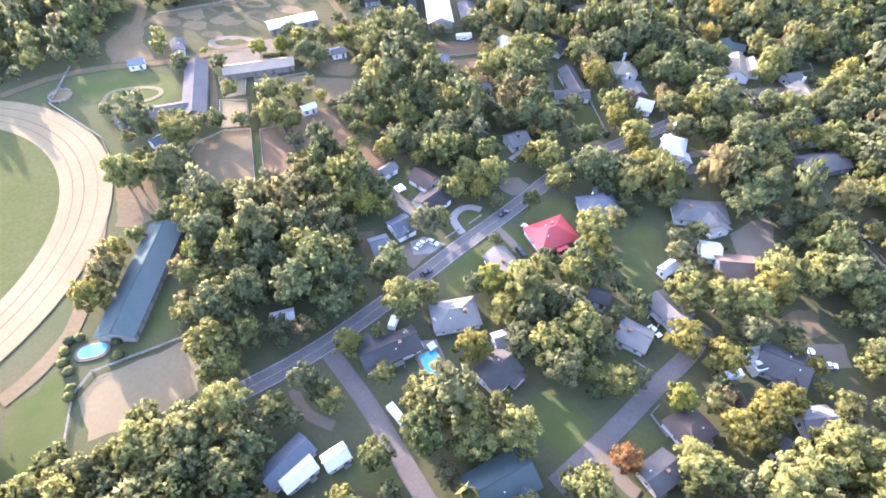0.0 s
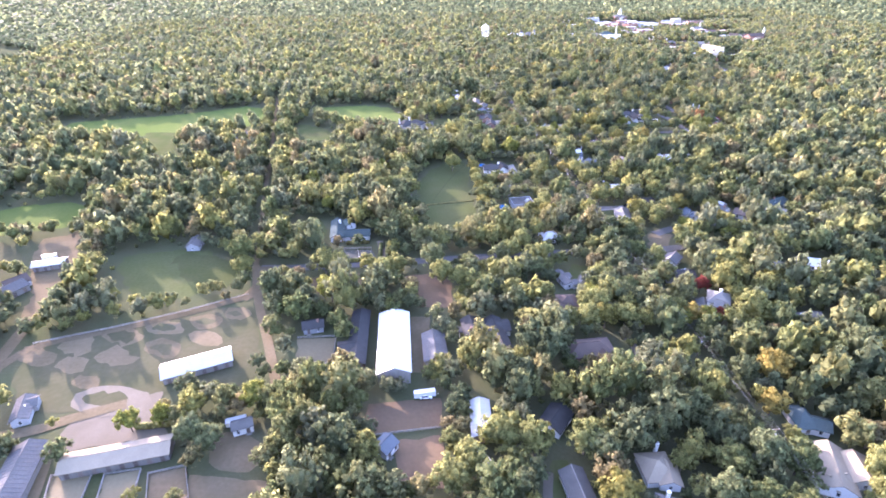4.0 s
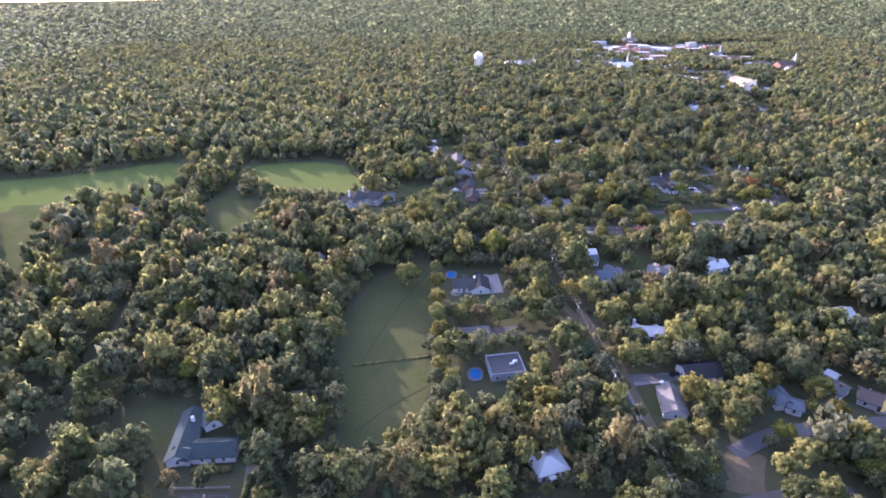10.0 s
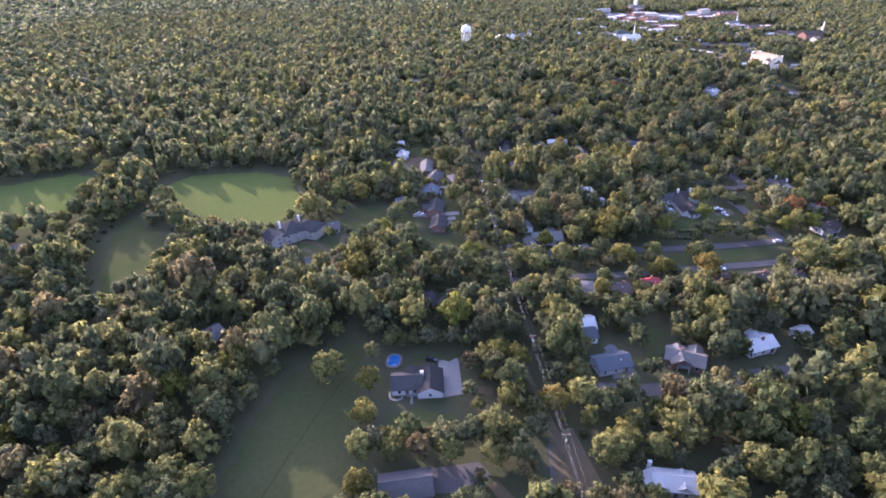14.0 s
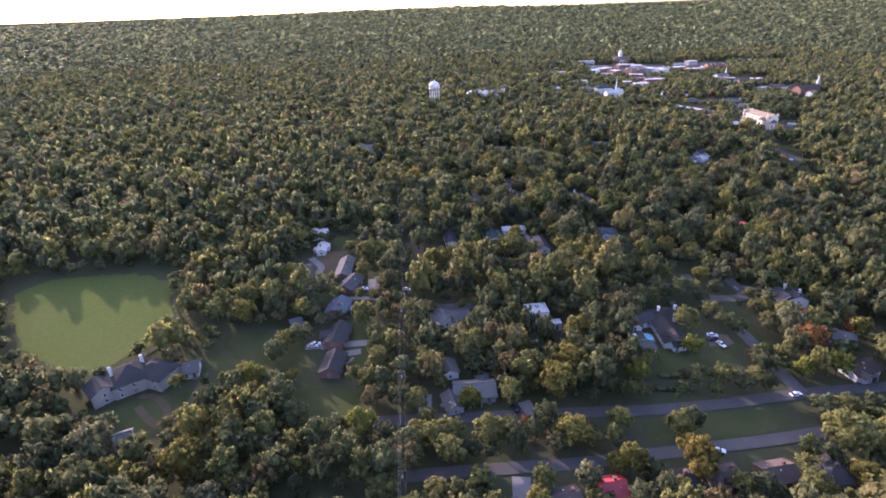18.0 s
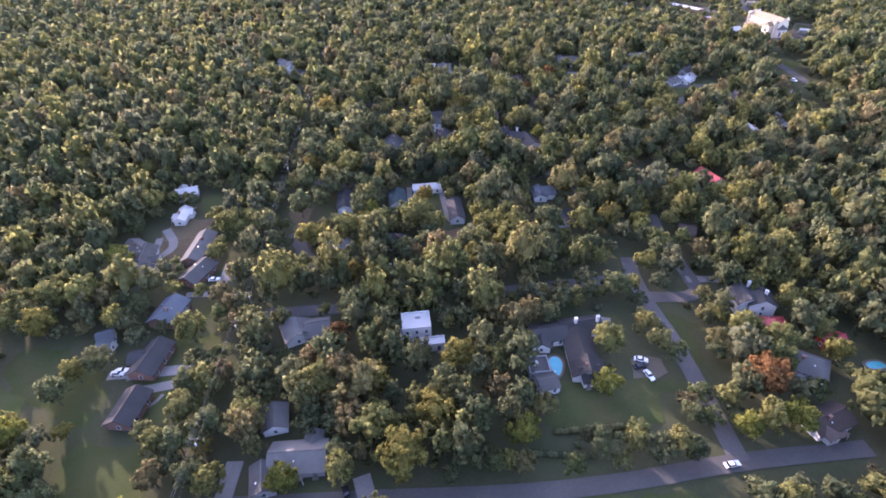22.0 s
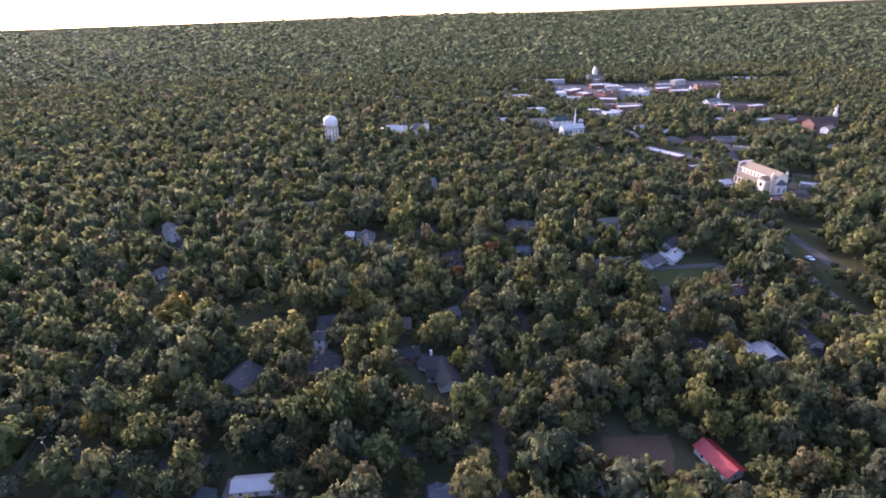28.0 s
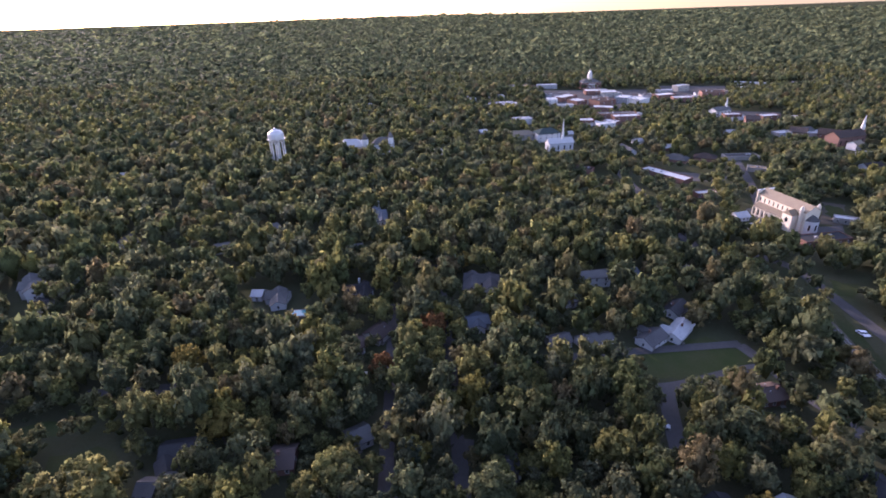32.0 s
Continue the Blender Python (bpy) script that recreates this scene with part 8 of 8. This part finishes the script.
accent(110, 304, 5.2, "maple")
accent(112, 301, 5.7, "maple")
accent(130, 334, 5.2, "green")
accent(136, 327, 5.7, "green")
accent(132, 314, 5.7, "green")
accent(140, 346, 6.2, "ash")
accent(148, 345, 5.7, "green")
accent(133, 346, 5.7, "green")
accent(130, 358, 5.2, "maple")
accent(125, 340, 4.8, "green")
accent(133, 302, 6.2, "green")
accent(141, 303, 5.7, "green")
accent(143, 315, 5.7, "ash")
accent(140, 295, 5.7, "green")
accent(98, 294, 5.7, "maple")
accent(106, 293, 5.7, "maple")
accent(114, 293, 5.7, "olive")
accent(123, 293, 5.7, "maple")
accent(130, 289, 5.2, "maple")
accent(130, 597, 4.5, "green")
accent(136, 597, 5, "ash")
accent(132, 587, 4.5, "green")
accent(143, 586, 4.6, "ash")
accent(148, 584, 4.5, "green")
accent(134, 608, 5.5, "green")
accent(133, 618, 4.5, "ash")
accent(155, 604, 5.5, "maple")
accent(150, 602, 4.5, "green")
accent(144, 603, 4.5, "ash")
accent(83, 592, 5, "maple")
accent(98, 592, 5.5, "ash")
accent(98, 585, 5, "green")
accent(104, 582, 5, "ash")
accent(84, 604, 5.5, "lime")
accent(56, 664, 6.5, "maple")
accent(67, 667, 6.5, "maple")
accent(79, 666, 6.5, "maple")
accent(69, 651, 6, "olive")
accent(54, 656, 6, "maple")
accent(98, 632, 5.5, "green")
accent(92, 628, 4.5, "green")
accent(90, 619, 4.5, "ash")
accent(102, 659, 4, "ash")
accent(152, 575, 3.5, "green")
accent(145, 564, 5, "ash")
accent(160, 566, 5.5, "green")
accent(154, 565, 5, "maple")
accent(114, 569, 5.5, "ash")
accent(95, 574, 6, "maple")
accent(84, 573, 6, "maple")
accent(322, 627, 5.5, "maple")
accent(330, 620, 5.5, "maple")
accent(348, 625, 5, "maple")
accent(347, 614, 4.5, "olive")
accent(322, 615, 4.5, "green")
accent(272, 624, 5.2, "maple")
accent(266, 607, 4.5, "lime")
accent(280, 585, 4.5, "green")
accent(284, 583, 3.5, "green")
accent(299, 880, 5, "ash")
accent(289, 900, 5.4, "maple")
accent(300, 845, 4.6, "green")
accent(313, 858, 5.2, "green")
accent(322, 846, 4.8, "ash")
accent(312, 880, 5.5, "maple")
accent(323, 871, 5, "green")
accent(314, 904, 5.6, "green")
accent(323, 920, 5, "ash")
accent(312, 935, 5.5, "maple")
accent(322, 895, 5.2, "green")
accent(322, 950, 5, "green")
accent(322, 884, 4.6, "maple")
accent(314.6, 919.4, 4.8, "green")
accent(122, 258, 5.1, "ash")
accent(131, 262, 5.5, "maple")
accent(140, 253, 6.0, "green")
accent(153, 254, 5.1, "ash")
accent(163, 253, 7.2, "gold")
accent(154, 238, 5.1, "gold")
accent(124, 237, 6.0, "ash")
accent(133, 232, 6.0, "green")
accent(112, 218, 3.8, "maple")
accent(126, 215, 6.8, "green")
accent(137, 216, 6.8, "ash")
accent(147, 214, 6.0, "green")
accent(118, 204, 6.0, "ash")
accent(127, 201, 6.8, "green")
accent(138, 199, 6.0, "maple")
accent(129, 187, 6.8, "ash")
accent(139, 188, 6.0, "maple")
accent(125, 178, 7.2, "maple")
accent(129, 175, 6.8, "ash")
accent(137, 173, 6.8, "green")
accent(111, 166, 6.0, "green")
accent(122, 163, 6.0, "green")
accent(132, 158, 6.8, "ash")
accent(129, 151, 6.8, "ash")
accent(136, 153, 7.6, "green")
accent(138, 143, 6.8, "maple")
accent(126, 142, 7.2, "ash")
accent(142, 157, 6.0, "green")
accent(171, 210, 6, "maple")
accent(164, 200, 5.1, "maple")
accent(174, 206, 5.1, "maple")
accent(160, 175, 6.8, "maple")
accent(166, 173, 6.0, "maple")
accent(152, 176, 5.1, "ash")
accent(189, 185, 7.6, "maple")
accent(200, 196, 6.8, "olive")
accent(177.6, 179.6, 5.1, "green")
accent(156, 161, 6.8, "ash")
accent(157, 155, 5.1, "olive")
accent(166, 153, 6.8, "maple")
accent(171, 146, 6, "maple")
accent(177, 166, 6.8, "green")
accent(187, 236, 6.8, "green")
accent(202, 242, 7.6, "ash")
accent(200, 226, 6.8, "olive")
accent(220, 249, 7.6, "maple")
accent(229, 243, 7.6, "olive")
accent(185, 251, 6.8, "ash")
accent(203, 261, 6.8, "ash")
accent(177, 222, 6.0, "green")
accent(87, 207, 7.2, "olive")
accent(89, 223, 6.0, "ash")
accent(84, 228, 6.0, "maple")
accent(89, 185, 5.5, "maple")
accent(88, 176, 5.1, "olive")
accent(72, 188, 4.7, "green")
accent(57, 182, 6.8, "maple")
accent(55, 188, 6.0, "ash")
accent(91, 164, 5.5, "maple")
accent(91, 159, 5.1, "olive")
accent(112, 182, 5.1, "green")
accent(95, 146, 6.0, "maple")
accent(89, 148, 5.1, "olive")
accent(64, 145, 5.5, "ash")
accent(70, 145, 7.2, "ash")
accent(50, 180, 6.0, "ash")
accent(58, 176, 5.5, "ash")
accent(40, 218, 6.5, "maple")
accent(46.6, 223.4, 5.9, "maple")
accent(58, 233, 7.3, "maple")
accent(68, 229, 6.7, "maple")
accent(117, 122, 7.1, "ash")
accent(126, 126, 6.4, "ash")
accent(60, 115, 6.7, "maple")
accent(114, 91, 7.0, "maple")
accent(123, 87, 6.4, "maple")
accent(128, 91, 6.2, "maple")
accent(136, 95, 5.6, "maple")
accent(131, 86, 6.1, "ash")
accent(139, 82, 5.6, "ash")
accent(32, 98, 5.5, "maple")
accent(39, 101, 5.0, "maple")
accent(50, 98, 5.4, "maple")
accent(32, 84, 5.7, "green")
accent(40, 88, 5.2, "green")
accent(26, 87, 5.5, "green")
accent(46, 78, 7.2, "maple")
accent(36, 72, 7.0, "maple")
accent(38, 66, 6.4, "green")
accent(28, 75, 5.4, "green")
accent(14, 74, 5.5, "olive")
accent(82, 87, 6.9, "maple")
accent(91, 83, 6.3, "maple")
accent(97, 81, 6.6, "maple")
accent(108, 85, 6.3, "olive")
accent(52, 60, 4.8, "maple")
accent(67, 54, 4.4, "lime")
accent(79, 44, 5.9, "olive")
accent(64, 37, 5.5, "maple")
accent(69, 34, 5.0, "maple")
accent(81, 29, 7.4, "maple")
accent(91, 33, 6.8, "maple")
accent(99, 36, 6.6, "maple")
accent(107, 32, 6.0, "maple")
accent(36, 34, 6.4, "maple")
accent(0, 60, 6.3, "green")
accent(10, 53, 6.5, "green")
accent(22, 49, 6.0, "maple")
accent(-2, 51, 6.4, "green")
accent(11, 48, 7.1, "green")
accent(-14, 47, 4.3, "green")
accent(-22, 80, 4.4, "green")
accent(-78, 136, 5.8, "maple")
accent(-70, 140, 5.3, "maple")
accent(-69, 125, 7.1, "ash")
accent(-72, 111, 5.2, "maple")
accent(-66, 108, 4.8, "maple")
accent(-61, 95, 7.2, "ash")
accent(-61, 83, 6.7, "green")
accent(-57, 76, 5.9, "maple")
accent(-52, 100, 6.6, "ash")
accent(-58, 130, 6.7, "green")
accent(-49, 131, 5.7, "lime")
accent(-104, 160, 5.8, "maple")
accent(-96, 164, 5.3, "maple")
accent(-91, 164, 7.2, "green")
accent(-109, 161, 6.8, "maple")
accent(-92, 184, 7.6, "maple")
accent(-57, 194, 5.9, "maple")
accent(-49, 190, 5.4, "maple")
accent(-97, 45, 5.5, "maple")
accent(-90, 48, 5.0, "maple")
accent(-86, 49, 5.3, "green")
accent(-79, 46, 4.8, "green")
accent(-72, 54, 7.6, "maple")
accent(-61, 56, 7.5, "green")
accent(-69, 43, 5.6, "ash")
accent(-62, 46, 5.1, "ash")
accent(-53, 63, 6.3, "maple")
accent(-50, 46, 7.1, "green")
accent(-46, 244, 5.3, "ash")
accent(-39, 241, 4.8, "ash")
accent(-49, 113, 6.9, "green")
accent(-36, 114, 7.1, "maple")
accent(-38, 101, 7.1, "ash")
accent(-25, 104, 6.8, "green")
accent(-25, 95, 5.6, "ash")
accent(-5, 93, 6.3, "maple")
accent(-8, 108, 5.2, "ash")
accent(-8, 326, 6.6, "lime")
accent(-36, 329, 6.9, "ash")
accent(-27, 333, 6.3, "ash")
accent(-14, 352, 6.8, "maple")
accent(-6, 348, 6.2, "maple")
accent(15, 341, 6.4, "maple")
accent(23, 345, 5.8, "maple")
accent(46, 336, 6.1, "maple")
accent(54, 332, 5.5, "maple")
accent(42, 350, 6.4, "ash")
accent(65, 322, 6.0, "maple")
accent(154, 369, 5.5, "green")
accent(70, 373, 5.2, "maple")
accent(76, 376, 4.8, "maple")
accent(19, 384, 6.6, "ash")
accent(-53, 383, 5.5, "maple")
accent(-46, 380, 5.0, "maple")
accent(-32, 390, 5.4, "ash")
accent(-25, 393, 5.0, "ash")
accent(-59, 366, 7.0, "green")
accent(-56, 355, 6.4, "green")
accent(24, 454, 6.9, "maple")
accent(33, 450, 6.3, "maple")
accent(20, 431, 5.9, "ash")
accent(28, 435, 5.4, "ash")
accent(8, 412, 7.3, "maple")
accent(49, 373, 5.5, "maple")
accent(81, 490, 4.8, "olive")
accent(81, 474, 4.7, "olive")
accent(80, 460, 4.6, "maple")
accent(80, 447, 4.5, "olive")
accent(80, 434, 4.5, "maple")
accent(79, 424, 4.4, "olive")
accent(90, 459, 4.3, "maple")
accent(99, 459, 4.3, "green")
accent(108, 457, 4.3, "maple")
accent(94, 437, 4.1, "maple")
accent(103, 436, 4.1, "green")
accent(130, 500, 5.3, "olive")
accent(137, 497, 4.8, "olive")
accent(156, 474, 5.9, "maple")
accent(-36, 472, 5.8, "lime")
accent(10, 491, 6.4, "lime")
accent(15, 446, 7.1, "maple")
accent(27, 443, 7.0, "ash")
accent(116, 523, 7.6, "lime")
accent(31, 477, 6.3, "ash")
accent(52, 535, 7.1, "ash")
accent(36, 519, 6.7, "green")
accent(-31, 507, 5.5, "ash")
accent(-24, 510, 5.0, "ash")
accent(201, 562, 6.0, "olive")
accent(239, 563, 5.2, "maple")
accent(301, 565, 5.0, "maple")
accent(290, 551, 7.4, "maple")
accent(305, 550, 7.2, "maple")
accent(129, 574, 5.7, "lime")
accent(168, 583, 4.6, "lime")
accent(236, 592, 4.8, "lime")
accent(184, 584, 4.5, "maple")
accent(193, 596, 6.9, "maple")
accent(201, 585, 7.4, "olive")
accent(212, 599, 7.0, "olive")
accent(175, 614, 6.1, "maple")
accent(220, 620, 6.2, "olive")
accent(234, 620, 5.3, "maple")
accent(92, 588, 5.3, "maple")
accent(126, 643, 6.0, "maple")
accent(81, 689, 6.6, "lime")
accent(124, 710, 6.4, "maple")
accent(132, 714, 5.8, "maple")
accent(161, 697, 5.5, "olive")
accent(166.6, 695.4, 5, "olive")
accent(178, 700, 5.7, "maple")
accent(216, 700, 5.5, "maple")
accent(251, 717, 5.5, "maple")
accent(267, 694, 7.1, "ash")
accent(316, 604, 6.7, "rust")
accent(318, 590, 5.0, "lime")
accent(302, 588, 4.1, "lime")
accent(284, 652, 5.5, "ash")
accent(192, 614, 6.0, "olive")
accent(280, 810, 6.6, "green")
accent(324, 801, 7.1, "ash")
accent(337, 788, 6.2, "ash")
accent(312, 886, 5.9, "rust")
accent(259, 877, 5.6, "olive")
accent(266, 874, 5.1, "olive")
accent(285, 792, 4.4, "lime")
accent(364, 814, 6.8, "green")
accent(377, 808, 6.2, "green")
accent(324, 843, 6.5, "olive")
accent(376, 852, 7.1, "green")


def scatter(x0, x1, y0, y1, step):
    gx, gy = np.meshgrid(np.arange(x0, x1, step, dtype=float), np.arange(y0, y1, step, dtype=float))
    gx[1::2] += step / 2
    p = np.stack([gx.ravel(), gy.ravel()], 1)
    return p + rng.uniform(-0.36, 0.36, p.shape) * step


def in_sight(p, reach=49, back=40):
    """Ground that the walk looks over: a widening wedge round its line."""
    ok = np.zeros(len(p), bool)
    for ex, ey in ((0, -back), (65, 215), (150, 420), (240, 550), (303, 690)):
        ang = np.degrees(np.arctan2(p[:, 0] - ex, p[:, 1] - ey))
        ok |= (np.abs(ang - 4) < reach) & (p[:, 1] > ey - back)
    ok |= (np.abs(p[:, 0]) < 230) & (p[:, 1] > 10) & (p[:, 1] < 190)
    return ok


taken = blocked.copy()


def stamp(x, y, r):
    i0, i1, j0, j1 = int((x - r - OX) / CELL), int((x + r - OX) / CELL) + 1, int((y - r - OY) / CELL), int((y + r - OY) / CELL) + 1
    w = (slice(max(j0, 0), max(j1, 0)), slice(max(i0, 0), max(i1, 0)))
    taken[w] |= np.hypot(cx_[w] - x, cy_[w] - y) < r


def cell_free(q, grid):
    ci, cj = ((q[:, 0] - OX) / CELL).astype(int), ((q[:, 1] - OY) / CELL).astype(int)
    return ~grid[np.clip(cj, 0, NY - 1), np.clip(ci, 0, NX - 1)]


def open_ground(q):
    return q[cell_free(q, blocked)]


for ax, ay, ar, _ in accents:
    stamp(ax, ay, ar * 0.95)
P, RAD, TALL = [], [], []
# large crowns first, then smaller ones in what room is left
for step, r0, r1, share, room in ((15.5, 5.4, 7.8, 0.72, 0.92), (10.5, 4.2, 6.0, 0.95, 0.90), (8.0, 3.2, 4.8, 0.95, 0.82), (6.5, 2.3, 3.6, 0.75, 0.8)):
    q = scatter(-640, 1100, 0, 1720, step)
    q = q[in_sight(q, 44)]
    q = q[cell_free(q, taken)]
    if r0 > 4:
        q = q[cell_free(q, low_only)]
    for x, y in q:
        u = rng.uniform()
        ci, cj = int((x - OX) / CELL), int((y - OY) / CELL)
        if not (0 <= ci < NX and 0 <= cj < NY) or taken[cj, ci]:
            continue
        wide = abs(x - 0.42 * y)
        if u > share + 0.35 * noise.noise((x * 0.02, y * 0.02, 3)) or (step < 7 and (y > 900 or wide > 230)) or (step < 9 and (y > 1050 or wide > 330) and not low_only[cj, ci]):
            continue
        r = rng.uniform(r0, r1) * (0.9 if y > 1000 and x > 250 else 1.0)
        P.append((x, y))
        RAD.append(r)
        TALL.append(rng.uniform(0.8, 1.1) if low_only[cj, ci] else rng.uniform(1.1, 1.7) * (0.85 if y > 1000 else 1.0))
        stamp(x, y, r * room)
p, rad, tall_by = np.array(P), np.array(RAD), np.array(TALL)
# trees near the middle line of the town get the finer crowns
near_by = np.full(len(p), 1e6)
for ex, ey, least in ((0, 0, 30), (16, 60, 40), (33, 115, 60), (62, 210, 105), (75, 290, 105), (100, 345, 105), (140, 430, 75), (185, 500, 75), (240, 560, 75), (275, 640, 110), (303, 690, 110)):
    dx, dy = p[:, 0] - ex, p[:, 1] - ey
    away = np.hypot(dx, dy)
    near_by = np.minimum(near_by, np.where((np.abs(np.degrees(np.arctan2(dx, dy)) - 4) < (80 if ey < 100 else 70 if ey < 200 else 50)) & (away > least), away + (20 if ey else 40), 1e6))
order = np.argsort(near_by)
p, rad, tall_by = p[order], rad[order], tall_by[order]
HERO, MID, WIDE, OUT = 20, 2200, 5100, 9500
OCT = (OCT_V, OCT_F)
for (x, y), r, h in zip(p[:HERO], rad[:HERO], tall_by[:HERO]):
    tree(float(x), float(y), float(r), ("green", "ash", "maple")[tcount[0] % 3], float(h))
forest("woods", p[HERO:MID], rad[HERO:MID], [crown_proto(k, 300, 0.118, 17 + k % 4, lobe=(0.16, 0.33), ball=OCT, tall=0.85 + 0.09 * (k % 5)) for k in range(16)], "broadleaf trees of the town in green and olive", talls=tall_by[HERO:MID])
forest("wide_woods", p[MID:WIDE], rad[MID:WIDE], [crown_proto(20 + k, 100, 0.20, 8 + k % 3, lobe=(0.22, 0.40), ball=OCT, tall=0.85 + 0.09 * (k % 5)) for k in range(16)], "broadleaf trees farther out in the town in green and olive", talls=tall_by[MID:WIDE])
forest("outer_woods", p[WIDE:OUT], rad[WIDE:OUT] * 1.03, [crown_proto(40 + k, 42, 0.25, 5, lobe=(0.30, 0.48), inner=0.72, solid=0.95, ball=OCT, tall=0.85 + 0.09 * (k % 5)) for k in range(12)], "broadleaf woods round the town", talls=tall_by[WIDE:OUT])
forest("edge_woods", p[OUT:], rad[OUT:] * 1.05, [crown_proto(60 + k, 10, 0.34, 3, lobe=(0.4, 0.56), inner=0.75, solid=1.0, ball=OCT) for k in range(12)], "broadleaf woods at the edge of the town", talls=tall_by[OUT:])
q = scatter(-420, 820, -90, 800, 12.5)
q = q[~in_sight(q, 44)]
q = q[cell_free(q, taken) & cell_free(q, low_only)]
forest("side_woods", q, rng.uniform(5.2, 8.2, len(q)), [crown_proto(140 + k, 0, 0.3, 3, lobe=(0.4, 0.56), inner=0.75, ball=OCT) for k in range(8)], "broadleaf woods around the stables and gardens", (1.0, 1.5))
b = scatter(-330, 650, 20, 900, 8.0)
b = open_ground(b[in_sight(b)])
b = b[rng.uniform(size=len(b)) < 0.33]
low = [crown_proto(120 + k, 3, 0.35, 2, lobe=(0.4, 0.55), ball=OCT) for k in range(8)]
forest("undergrowth", b, rng.uniform(1.3, 2.9, len(b)), low, "shrubs and young trees under the canopy", (0.7, 1.1), lift_by=-0.6)
rings = []
dist = 1000.0
while dist < 4650:
    step = dist * 0.0115
    ang = np.radians(4) + np.arange(-1.0, 0.94, 0.0115) + rng.uniform(0, 0.0115)
    rings.append(np.stack([250 + dist * np.sin(ang), 560 + dist * np.cos(ang), np.full(len(ang), step)], 1) + np.concatenate([rng.uniform(-0.45, 0.45, (len(ang), 2)) * step, np.zeros((len(ang), 1))], 1))
    dist += step
q = np.concatenate(rings)
q = q[(q[:, 0] < -640) | (q[:, 0] > 1095) | (q[:, 1] > 1712)]
side = np.concatenate([scatter(-1300, -640, 500, 1300, 17), scatter(1100, 1900, 500, 1300, 17)])
side = side[in_sight(side, 43) & (np.hypot(side[:, 0] - 250, side[:, 1] - 560) < 1000)]
q = np.concatenate([q, np.concatenate([side, np.full((len(side), 1), 17.0)], 1)])
far = [crown_proto(80 + k, 2, 0.5, 1, tall=0.5, lobe=(0.45, 0.65), ball=OCT, inner=0.85, solid=1.0) for k in range(12)]
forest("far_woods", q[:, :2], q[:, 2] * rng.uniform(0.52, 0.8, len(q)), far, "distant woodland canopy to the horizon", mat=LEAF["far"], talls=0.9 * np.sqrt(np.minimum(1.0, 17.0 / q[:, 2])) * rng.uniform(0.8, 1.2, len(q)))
